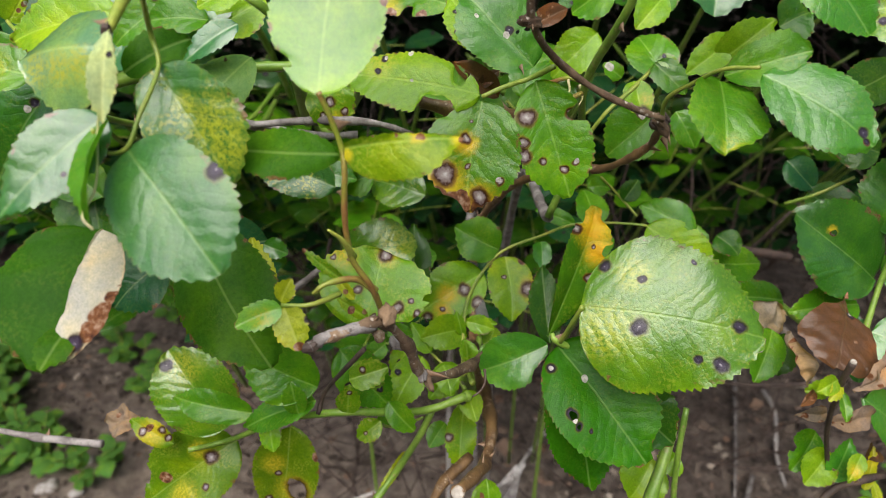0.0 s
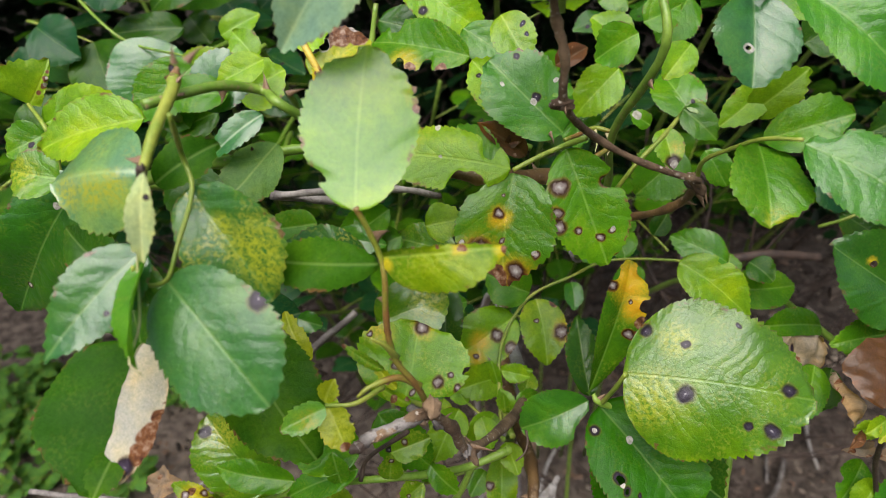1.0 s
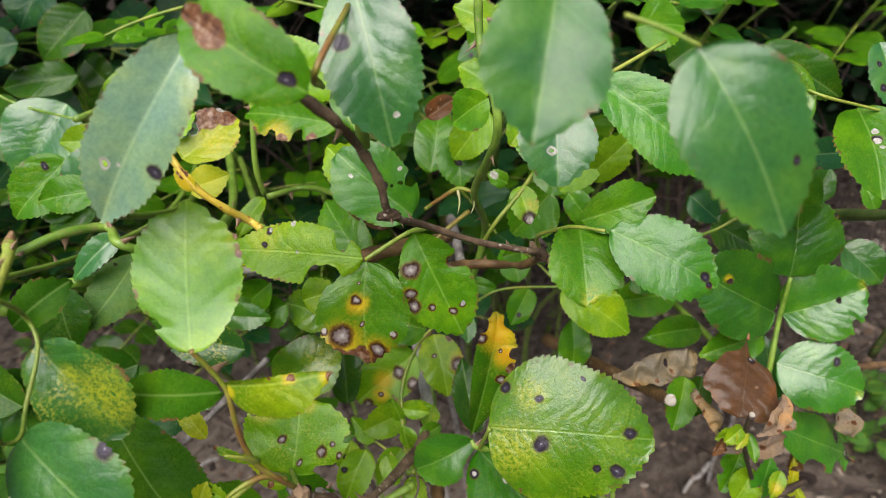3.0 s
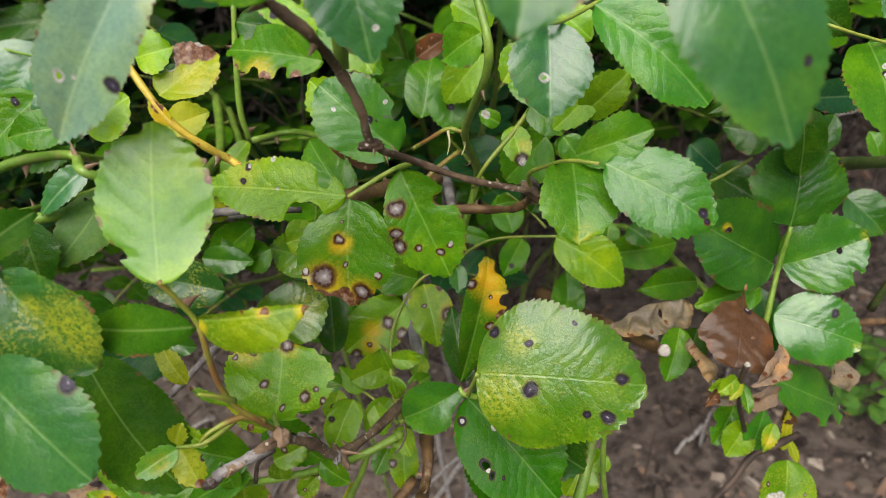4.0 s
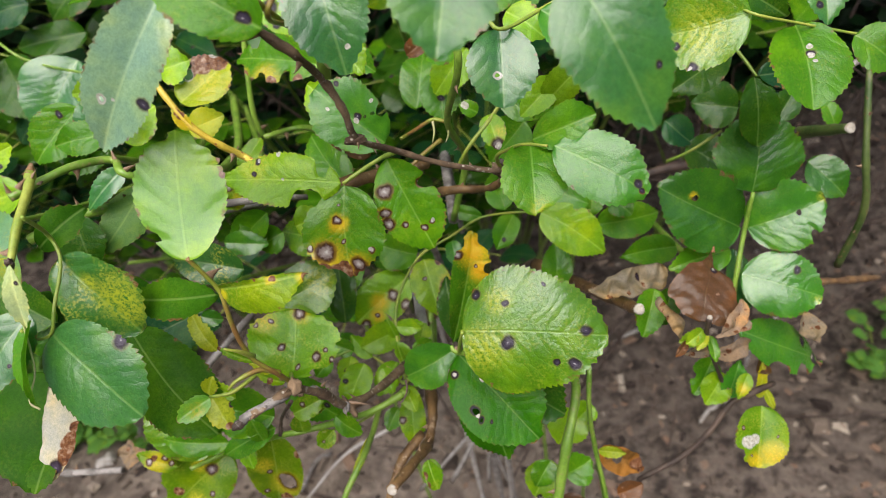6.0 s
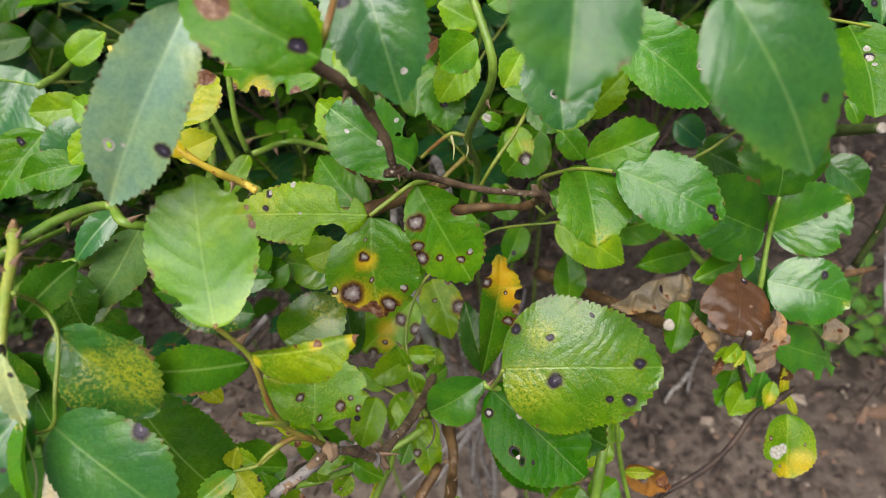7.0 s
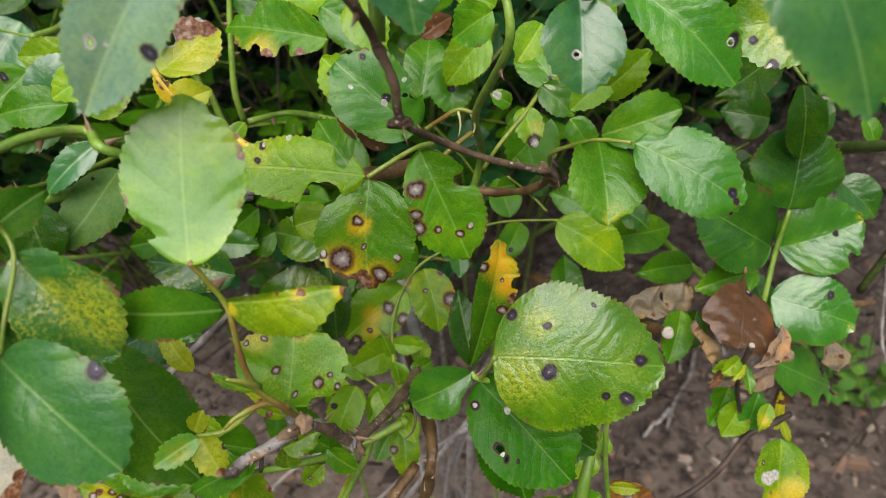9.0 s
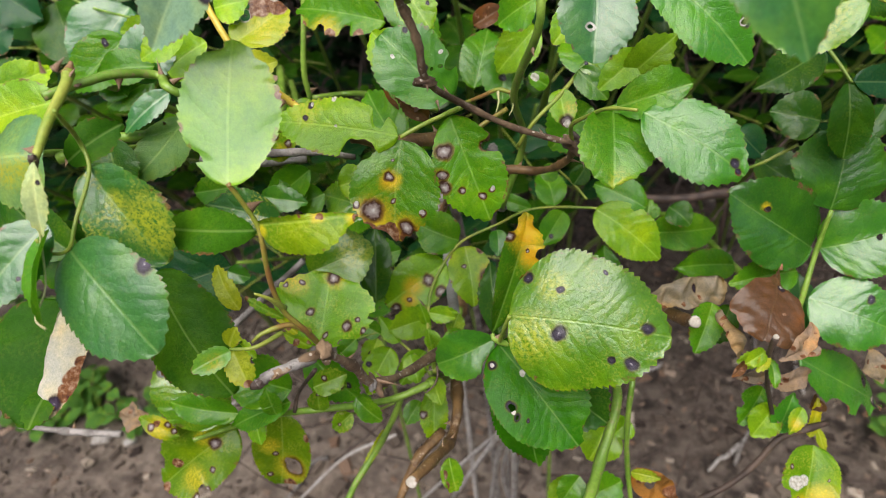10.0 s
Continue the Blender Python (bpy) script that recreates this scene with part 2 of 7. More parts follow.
def soil_material():
    n = Nodes("garden_soil")
    p = n.coord("Object")
    broad = n.noise(p, 2.2, 4.0)
    mid = n.noise(p, 22.0, 6.0, 0.65)
    fine = n.noise(p, 170.0, 5.0, 0.7)
    colour = n.mix(n.span(mid, 0.35, 0.65), (0.038, 0.0293, 0.0249), (0.199, 0.16, 0.129))
    colour = n.mix(n.math("MULTIPLY", n.span(broad, 0.4, 0.65), 0.4), colour, (0.104, 0.0824, 0.0664))
    # soil paler round one place on the left, fading outwards unevenly
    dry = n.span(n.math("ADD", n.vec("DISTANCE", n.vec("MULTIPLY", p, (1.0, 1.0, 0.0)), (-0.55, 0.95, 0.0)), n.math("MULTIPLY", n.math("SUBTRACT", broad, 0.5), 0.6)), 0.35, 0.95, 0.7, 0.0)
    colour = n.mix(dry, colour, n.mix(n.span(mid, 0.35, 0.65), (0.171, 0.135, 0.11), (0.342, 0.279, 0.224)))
    clod = n.noise(p, 48.0, 3.0, 0.5)
    colour = n.mix(n.math("MULTIPLY", n.span(clod, 0.54, 0.7), 0.6), colour, (0.18, 0.131, 0.104))
    colour = n.mix(n.math("MULTIPLY", n.span(fine, 0.5, 0.75), 0.35), colour, (0.133, 0.101, 0.083))
    colour = n.mix(n.math("MULTIPLY", n.span(fine, 0.25, 0.42, 1.0, 0.0), 0.6), colour, (0.0333, 0.0247, 0.0199))
    height = n.math("ADD", mid, n.math("MULTIPLY", fine, 0.4))
    return n.finish(colour, 0.92, n.bump(height, 0.9, 0.02), 0.2)


def litter_material():
    n = Nodes("mulch_chips")
    r = n.island()
    p = n.coord("Object")
    colour = n.ramp(r, (0.0, (0.038, 0.0274, 0.0232)), (0.35, (0.104, 0.0805, 0.0639)), (0.7, (0.19, 0.151, 0.119)), (0.88, (0.247, 0.151, 0.0996)), (0.97, (0.399, 0.339, 0.274)))
    fine = n.noise(p, 240.0, 4.0)
    colour = n.mix(n.math("MULTIPLY", n.span(fine, 0.35, 0.7), 0.5), colour, n.mix(1.0, colour, (0.427, 0.384, 0.332), "MULTIPLY"))
    return n.finish(colour, 0.85, n.bump(fine, 0.6, 0.002), 0.25)


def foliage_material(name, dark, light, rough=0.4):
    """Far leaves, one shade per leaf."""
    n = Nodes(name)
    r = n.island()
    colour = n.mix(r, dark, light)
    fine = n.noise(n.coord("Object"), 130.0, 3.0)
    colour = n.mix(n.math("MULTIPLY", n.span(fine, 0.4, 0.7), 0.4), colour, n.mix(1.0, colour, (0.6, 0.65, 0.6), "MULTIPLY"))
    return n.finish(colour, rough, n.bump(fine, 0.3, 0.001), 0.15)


LEAF = leaf_material()
BARK = stem_material("brown_bark", (0.075, 0.042, 0.022), (0.23, 0.15, 0.085), 0.8, 1.0, (0.46, 0.41, 0.34))
BARK_GREY = stem_material("grey_bark", (0.11, 0.095, 0.085), (0.3, 0.275, 0.255), 0.8, 1.0, (0.1, 0.08, 0.07))
CANE_BROWN = stem_material("brown_cane", (0.085, 0.044, 0.018), (0.21, 0.118, 0.045), 0.55, 0.5, (0.3, 0.22, 0.14))
CANE_DARK = stem_material("dark_stem", (0.035, 0.022, 0.017), (0.085, 0.055, 0.04), 0.65, 0.7)
CANE_GREEN = stem_material("green_cane", (0.11, 0.215, 0.02), (0.2, 0.32, 0.04), 0.42, 0.25, (0.22, 0.2, 0.08))
# the green cane's colour again, darkened for canes standing in shade
CANE_SHADED = stem_material("shaded_cane", (0.04, 0.075, 0.014), (0.09, 0.125, 0.03), 0.5, 0.4, (0.16, 0.1, 0.05))
STALK = stem_material("green_stalk", (0.16, 0.25, 0.028), (0.3, 0.33, 0.05), 0.45, 0.2)
STALK_PALE = stem_material("pale_stalk", (0.36, 0.38, 0.14), (0.48, 0.40, 0.24), 0.5, 0.2)
STALK_YELLOW = stem_material("yellow_stalk", (0.48, 0.34, 0.03), (0.55, 0.42, 0.06), 0.45, 0.2, (0.2, 0.06, 0.02))
STALK_RED = stem_material("flushed_stalk", (0.2, 0.24, 0.025), (0.2, 0.1, 0.03), 0.45, 0.25)
DRY_BROWN = stem_material("dry_stalk", (0.22, 0.09, 0.04), (0.3, 0.14, 0.07), 0.7, 0.4)
TWIG_PALE = stem_material("bleached_twig", (0.3, 0.27, 0.25), (0.46, 0.43, 0.4), 0.8, 0.7)
CUT_WOOD = stem_material("cut_wood", (0.3, 0.265, 0.215), (0.5, 0.46, 0.4), 0.8, 0.4, (0.3, 0.2, 0.12))
THORN = stem_material("thorn_brown", (0.12, 0.06, 0.03), (0.3, 0.2, 0.12), 0.5, 0.2)
STONE = stem_material("pale_stone", (0.3, 0.27, 0.24), (0.46, 0.43, 0.4), 0.85, 0.5, (0.2, 0.17, 0.15))
BLOCKER_GREY = stem_material("blocker_grey", (0.16, 0.14, 0.12), (0.22, 0.19, 0.17), 0.9, 0.3)
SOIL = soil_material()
LITTER = litter_material()
# near-black greens: the shade between far leaves is put into the colour
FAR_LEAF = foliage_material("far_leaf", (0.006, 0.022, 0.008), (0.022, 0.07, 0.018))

# colour, mottling, roughness and waxy sheen of each state of leaf
STATES = {
    "green": ((0.066, 0.215, 0.005), 0.12, 0.42, 0.25), "glossy": ((0.050, 0.205, 0.014), 0.08, 0.32, 0.5), "lime": ((0.165, 0.335, 0.007), 0.15, 0.44, 0.2),
    # the dark and blue-dark tints also carry the shade deep inside the bush
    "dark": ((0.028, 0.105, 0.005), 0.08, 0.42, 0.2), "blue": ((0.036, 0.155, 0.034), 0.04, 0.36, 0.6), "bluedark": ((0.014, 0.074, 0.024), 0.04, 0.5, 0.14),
    "bluemottle": ((0.040, 0.150, 0.022), 0.6, 0.4, 0.4), "mottled": ((0.082, 0.225, 0.004), 0.22, 0.36, 0.8), "dull": ((0.095, 0.215, 0.05), 0.05, 0.6, 0.05),
    "deepgloss": ((0.026, 0.130, 0.006), 0.1, 0.34, 0.6), "straw": ((0.6, 0.52, 0.45), 0.0, 0.75, 0.0), "cream": ((0.43, 0.5, 0.27), 0.02, 0.6, 0.0),
    # the silvery and pale blue tints have reflected sky painted into the colour
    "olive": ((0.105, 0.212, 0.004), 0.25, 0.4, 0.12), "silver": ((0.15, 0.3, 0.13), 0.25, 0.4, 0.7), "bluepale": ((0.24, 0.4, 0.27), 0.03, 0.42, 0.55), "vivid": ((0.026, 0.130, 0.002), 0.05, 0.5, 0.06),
    "yellowing": ((0.125, 0.265, 0.005), 0.35, 0.4, 0.22), "yellow": ((0.27, 0.340, 0.010), 0.4, 0.44, 0.15), "orange": ((0.06, 0.18, 0.006), 0.2, 0.44, 0.1),
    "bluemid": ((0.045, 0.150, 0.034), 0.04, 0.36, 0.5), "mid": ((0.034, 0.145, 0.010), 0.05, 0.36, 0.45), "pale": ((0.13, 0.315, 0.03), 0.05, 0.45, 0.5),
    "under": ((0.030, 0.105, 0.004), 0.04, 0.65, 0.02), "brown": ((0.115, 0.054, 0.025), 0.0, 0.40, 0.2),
    "tan": ((0.28, 0.205, 0.155), 0.0, 0.8, 0.0), "rust": ((0.30, 0.135, 0.035), 0.0, 0.6, 0.0),
}

# smooth waxy blades, with little relief
CALM = {"pale": 0.9, "bluepale": 0.9, "silver": 0.7, "glossy": 0.25, "blue": 0.5, "bluemid": 0.5, "under": 0.5}


# ---- builders ----
LEAF_LABELS = {"tan": "dry curled tan leaf scrap", "straw": "bleached straw-coloured dead leaf", "brown": "withered glossy brown leaf", "rust": "rust-orange dead leaf", "yellow": "yellow sickly leaflet",
               "pale": "pale shiny leaflet", "orange": "yellow-orange leaflet with brown edges"}


def mesh_object(name, verts, faces, material, parent=None, uv=None, smooth=True, rim=None):
    me = bpy.data.meshes.new(name)
    me.from_pydata([tuple(v) for v in verts], [], faces)
    me.materials.append(material)
    if smooth:
        me.polygons.foreach_set("use_smooth", [True] * len(me.polygons))
    if uv is not None:
        layer = me.uv_layers.new(name="UVMap")
        index = np.zeros(len(me.loops), dtype=np.int32)
        me.loops.foreach_get("vertex_index", index)
        layer.data.foreach_set("uv", np.asarray(uv, dtype=np.float32)[index].ravel())
    if rim is not None:
        me.attributes.new('rim', 'FLOAT', 'POINT').data.foreach_set('value', rim)
    ob = new(name, me)
    ob.parent = parent
    return ob


def glide(points, steps):
    """Points on a smooth curve through the given ones."""
    p = np.array(points, float)
    p = np.vstack([2 * p[0] - p[1], p, 2 * p[-1] - p[-2]])
    done = []
    for i in range(1, len(p) - 2):
        for s in np.arange(steps) / steps:
            a, b, c, d = p[i - 1], p[i], p[i + 1], p[i + 2]
            done.append(0.5 * (2 * b + (c - a) * s + (2 * a - 5 * b + 4 * c - d) * s**2 + (3 * b - a - 3 * c + d) * s**3))
    done.append(p[-2])
    return np.array(done)


def tube_data(points, r0, r1, steps=6, sides=9, rough=0.06, seed=0):
    line = glide(points, steps)
    rng = np.random.RandomState(seed)
    n = len(line)
    along = np.gradient(line, axis=0)
    along /= np.linalg.norm(along, axis=1)[:, None]
    up = np.cross(along[0], (0.3, 0.2, 0.9))
    up /= np.linalg.norm(up)
    verts, faces = [], []
    knots = rng.rand(n) < 0.12
    lumps = 1 + rough * 2.2 * np.convolve(rng.rand(n + 2) - 0.5, (0.5, 1.0, 0.5), 'valid')
    for i in range(n):
        up = up - along[i] * np.dot(up, along[i])
        up /= np.linalg.norm(up)
        side = np.cross(along[i], up)
        r = r0 + (r1 - r0) * i / (n - 1)
        r *= lumps[i] * (1 + (1.6 * rough if knots[i] else 0.0))
        for k in range(sides):
            a = 2 * math.pi * k / sides
            rr = r * (1 + rough * (rng.rand() - 0.5) * 2)
            verts.append(line[i] + rr * (math.cos(a) * up + math.sin(a) * side))
    for i in range(n - 1):
        for k in range(sides):
            q = (k + 1) % sides
            faces.append((i * sides + k, i * sides + q, (i + 1) * sides + q, (i + 1) * sides + k))
    faces.append(tuple(range(sides - 1, -1, -1)))
    faces.append(tuple((n - 1) * sides + k for k in range(sides)))
    return verts, faces, line, along


def thorn_mesh():
    """A hooked thorn one unit long on an oval foot."""
    verts, faces, sides = [], [], 7
    for s in (0.0, 0.12, 0.4, 0.75):
        r = 0.24 * (1 - s) ** 1.5 + 0.02 * (1 - s)
        for k in range(sides):
            a = 2 * math.pi * k / sides
            verts.append((r * math.cos(a) * 1.5 - 0.28 * s * s, r * math.sin(a) * 0.6, s))
    verts.append((-0.34, 0, 1.0))
    for i in range(3):
        for k in range(sides):
            q = (k + 1) % sides
            faces.append((i * sides + k, i * sides + q, (i + 1) * sides + q, (i + 1) * sides + k))
    for k in range(sides):
        faces.append((3 * sides + k, 3 * sides + (k + 1) % sides, 4 * sides))
    me = bpy.data.meshes.new("thorn")
    me.from_pydata(verts, [], faces)
    me.materials.append(THORN)
    me.polygons.foreach_set("use_smooth", [True] * len(me.polygons))
    return me


THORN_MESH = thorn_mesh()
counter = [0]


def branch(name, label):
    counter[0] += 1
    base = new(name)
    base.empty_display_size = 0.02
    return tagged(base, label, "rose branch", "branches of the rose bush")


def tube(name, parent, points, r0, r1, material, thorns=0, cut=False, sides=9):
    counter[0] += 1
    wood = material in (BARK, BARK_GREY, CANE_BROWN, TWIG_PALE)
    verts, faces, line, along = tube_data(points, r0, r1, 6, sides, 0.13 if wood else 0.05, counter[0])
    ob = mesh_object(name, verts, faces, material, parent)
    rng = random.Random(counter[0])
    for k in range(thorns):
        i = int((k + 0.3 + 0.5 * rng.random()) / thorns * (len(line) - 1))
        r = r0 + (r1 - r0) * i / (len(line) - 1)
        out = Vector(np.cross(along[i], (rng.uniform(-1, 1), rng.uniform(-1, 1), rng.uniform(-1, 1)))).normalized()
        x = (Vector(along[i]) - out * out.dot(Vector(along[i]))).normalized()
        m = Matrix((x, out.cross(x), out)).transposed().to_4x4()
        size = rng.uniform(0.003, 0.005)
        spine = new("thorn", THORN_MESH)
        spine.parent = ob
        spine.matrix_basis = Matrix.Translation(Vector(line[i]) + out * r * 0.75) @ m @ Matrix.Diagonal((size, size, size, 1))
    if cut:
        out, centre = -along[0], line[0]
        up = np.cross(out, (0.1, 0.9, 0.4))
        up /= np.linalg.norm(up)
        side = np.cross(out, up)
        verts, faces = [], []
        for s, (rad, rise) in enumerate(((1.03, -0.0006), (0.96, 0.0003), (0.8, 0.0006), (0.3, 0.0004))):
            for k in range(14):
                a = 2 * math.pi * k / 14
                wave = 1 + 0.05 * math.sin(3 * a + 1)
                verts.append(centre + out * rise + r0 * rad * wave * (math.cos(a) * up + math.sin(a) * side))
        for s in range(3):
            for k in range(14):
                q = (k + 1) % 14
                faces.append((s * 14 + k, s * 14 + q, s * 14 + 14 + q, s * 14 + 14 + k))
        faces.append(tuple(42 + k for k in range(14)))
        mesh_object("cut_end", verts, faces, CUT_WOOD, ob)["label"] = "pale cut wood face"
    return ob


def knob(parent, a, b, radius, material):
    """A gnarled swelling of the bark from a to b."""
    counter[0] += 1
    a, b = Vector(a), Vector(b)
    way = b - a
    bm = bmesh.new()
    bmesh.ops.create_icosphere(bm, subdivisions=3, radius=1.0)
    for v in bm.verts:
        p = v.co + Vector((counter[0] * 3.7, 0, 0))
        v.co *= 0.95 + 0.5 * noise.noise(p * 1.4) + 0.3 * noise.noise(p * 3.3) + 0.14 * noise.noise(p * 8.0)
        v.co *= radius
        v.co += way * 0.5 * (v.co.dot(way.normalized()) / radius) + (a + b) * 0.5
    verts, faces = [v.co.copy() for v in bm.verts], [tuple(v.index for v in f.verts) for f in bm.faces]
    bm.free()
    return mesh_object("knot", verts, faces, material, parent)


def spine(parent, at, to):
    """One thorn from its foot on the bark to its point."""
    at, to = Vector(at), Vector(to)
    z = (to - at).normalized()
    x = z.cross(Vector((0.3, 0.9, 0.2))).normalized()
    size = (to - at).length
    ob = new("thorn", THORN_MESH)
    ob.parent = parent
    ob.matrix_basis = Matrix.Translation(at) @ Matrix((x, z.cross(x), z)).transposed().to_4x4() @ Matrix.Diagonal((size * 0.55, size * 0.7, size, 1))


def leaf_data(length, width, seed, fold, arch, shape, teeth, cells, ripple=1.0, bow=0.0, crumple=0.0, bites=()):
    """A toothed blade in the x, y plane with its midrib on x: places, faces and flat coordinates in decimetres."""
    rng = np.random.RandomState(seed)
    a, b = shape
    rows = 3 * teeth
    u = np.arange(rows + 1) / rows
    peak = (a / (a + b)) ** a * (b / (a + b)) ** b
    f = np.maximum(u, 1e-6) ** a * np.maximum(1 - u, 0) ** b / peak
    f = f * (1 + 0.06 * np.sin(u * 9 + rng.rand() * 6) * rng.rand())
    f = f * (1 - 0.46 * np.clip((u - 0.66) / 0.34, 0, 1) ** 2)
    v = np.linspace(-1, 1, 2 * cells + 1)
    v = np.sign(v) * np.abs(v) ** 0.85
    sway = 0.03 * (rng.rand() - 0.5) * 2 + bow
    twist = (rng.rand() - 0.5) * 0.3
    ph = rng.rand(6) * 6.3
    bite = 0.0003 + 0.0085 * width
    depth = bite * (0.55 + 0.9 * rng.rand(teeth + 1, 2)) * (0.3 if crumple else 1.0)
    waves = max(2.0, length / 0.0075)
    left = np.ones((2, rows + 1))
    for at, flank, half, deep in bites:
        gap = np.clip(np.abs(u - at) / half, 0, 1)
        left[int(flank > 0)] *= 1 - deep * (1 - gap ** 4) * (1 + 0.12 * (1 - deep) * np.sin(u * 70 + at * 40))
    verts, flat, rim = [], [], []
    for i in range(rows + 1):
        for j, s in enumerate(v):
            w = 0.5 * width * f[i] * s * max(0.02, left[int(s > 0), i])
            x = u[i] * length
            if abs(s) > 0.99 and 0 < i < rows:
                d = depth[i // 3, int(s > 0)] * min(1.0, 6 * u[i] + 0.2) * left[int(s > 0), i] ** 2
                w += (d * (-0.55, 0.15, 0.75)[i % 3]) * (1 if s > 0 else -1)
                x += d * (-0.1, 0.1, 0.75)[i % 3]
            y = w + sway * length * math.sin(math.pi * u[i])
            z = arch * length * 4 * u[i] * (1 - u[i])
            z += fold * (abs(w) - 0.22 * width) if abs(w) < 0.5 * width else fold * 0.28 * width
            z -= 0.42 * abs(w) ** 2 / max(width, 1e-6) * (0.5 + arch * 4)
            z += twist * w * (u[i] - 0.4)
            z += ripple * 0.007 * width * math.sin(6.283 * (u[i] - 0.32 * abs(s)) * waves + ph[0] + (2 if s > 0 else 0)) * abs(s) ** 1.3 * (1.2 - 0.6 * abs(s))
            z += ripple * 0.014 * width * math.sin(u[i] * 15 + ph[3] + (2 if s > 0 else 0)) * abs(s) ** 2
            z += ripple * 0.032 * length * math.sin(u[i] * 4.4 + ph[1]) * abs(s) ** 2 * (1 if s > 0 else -1)
            z += ripple * 0.011 * length * math.sin(u[i] * 6 + ph[2] + s * 1.2)
            if crumple:
                z += crumple * length * (noise.noise(Vector((x * 90, y * 90, seed))) + 0.5 * noise.noise(Vector((x * 240, y * 240, seed))))
                y += 0.5 * crumple * length * noise.noise(Vector((x * 120, s, seed + 9)))
            verts.append((x, y, z))
            flat.append((x * 10, w * 10))
            rim.append(max(abs(s), (u[i] - 0.82) / 0.18))
    m = len(v)
    faces = [(i * m + j, (i + 1) * m + j, (i + 1) * m + j + 1, i * m + j + 1) for i in range(rows) for j in range(m - 1)]
    return verts, faces, flat, rim


def leaf(parent, base, tip, width, face, state, seed, spots=(), yellow=(), dead=(), holes=(), flecks=(), fold=0.34, arch=0.06, shape=(0.50, 0.64), fever=0.0, bow=0.0, label="", bites=()):
    """One leaflet from base to tip, its upper side towards face. Patches: along 0..1, across -1..1, radius in millimetres. Bites: along, flank, half length, depth."""
    base, tip = Vector(base), Vector(tip)
    x = tip - base
    length = x.length
    x.normalize()
    z = Vector(face)
    z = (z - x * z.dot(x)).normalized()
    y = z.cross(x)
    dry = state in ("brown", "tan", "rust", "straw")
    calm = CALM.get(state, 0.0)
    verts, faces, flat, rim = leaf_data(length, width, seed, fold, arch, shape, max(7, min(28, int(length / 0.0021))), 7, (0.9 if state in ("brown", "straw") else 1.8) if dry else 1.0 - 0.6 * calm, bow, (0.035 if state in ("brown", "straw") else 0.2) if dry else 0.0, bites)
    ob = mesh_object("leaf", verts, faces, LEAF, parent, flat, True, rim)
    ob.matrix_basis = Matrix.Translation(base) @ Matrix((x, y, z)).transposed().to_4x4()
    tint, mottle, rough, sheen = STATES[state]
    fever = fever or (0.45 if state == "yellowing" else 0.0)
    rng = random.Random(seed)
    lift = rng.uniform(0.88, 1.14)
    ob["tint"] = [tint[0] * lift * rng.uniform(0.92, 1.1), tint[1] * lift, tint[2] * lift]
    ob["mottle"], ob["rough"], ob["calm"] = mottle, rough, calm
    ob["dry"] = 1.0 if dry else 0.0
    ob["fever"], ob["sheen"] = fever, sheen * rng.uniform(0.6, 1.4)
    if dry and not dead:
        dead = [(rng.uniform(0.1, 0.9), rng.uniform(-0.8, 0.8), rng.uniform(0.4, 1.3)) for _ in range(4)]
    for kind, some, letters in (("spot", spots, "abcdefgh"), ("yellow", yellow, "abc"), ("dead", dead, "abcd"), ("hole", holes, "abcd"), ("fleck", flecks, "abc")):
        for letter, (u, v, r) in zip(letters, some):
            r *= 0.82 if kind == "spot" else 1.0
            ob[f"{kind}_{letter}"] = [u * length * 10, v * width * 5, r * 0.01]
    label = label or LEAF_LABELS.get(state, "")
    if label:
        ob["label"] = label
    return ob


# ---- ground ----
def ground_sheet():
    """Soil to the horizon, fine and uneven under the bush."""
    edge = sorted({round(float(v), 3) for v in np.concatenate([np.linspace(-1.6, 2.2, 96), [-3, -6, -15, -60, -250, 3, 6, 15, 60, 250]])})
    far = sorted({round(float(v), 3) for v in np.concatenate([np.linspace(0.0, 3.2, 84), [-0.6, -2, -6, -15, -60, -250, 4, 6, 15, 60, 250]])})
    verts = []
    for y in far:
        for x in edge:
            p = Vector((x, y, 0))
            verts.append((x, y, 0.022 * noise.noise(p * 3) + 0.012 * noise.noise(p * 11) + 0.006 * noise.noise(p * 29) if abs(x) < 2.5 and abs(y) < 3.5 else 0.0))
    m = len(edge)
    faces = [(j * m + i, j * m + i + 1, (j + 1) * m + i + 1, (j + 1) * m + i) for j in range(len(far) - 1) for i in range(m - 1)]
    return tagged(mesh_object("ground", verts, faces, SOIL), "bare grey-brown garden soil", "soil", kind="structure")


ground_sheet()


def wall_data(x0, x1, y0, y1, z0, z1):
    verts = [(x, y, z) for z in (z0, z1) for y in (y0, y1) for x in (x0, x1)]
    return verts, [(0, 2, 3, 1), (4, 5, 7, 6), (0, 1, 5, 4), (2, 6, 7, 3), (0, 4, 6, 2), (1, 3, 7, 5)]


# unseen wall, added so leaves turned towards it reflect less low sky
tagged(mesh_object("wall_south", *wall_data(-9.0, 9.0, -2.75, -2.5, -0.1, 3.1), BLOCKER_GREY, smooth=False), "plain unseen wall added to block low sky", "wall", kind="structure")
# unseen backing, added to stop bright ground and sky showing through the foliage
tagged(mesh_object("wall_north", *wall_data(-9.0, 9.0, 3.3, 3.5, -0.1, 3.0), BLOCKER_GREY, smooth=False), "plain unseen backing added to keep the foliage gaps dark", "wall", kind="structure")


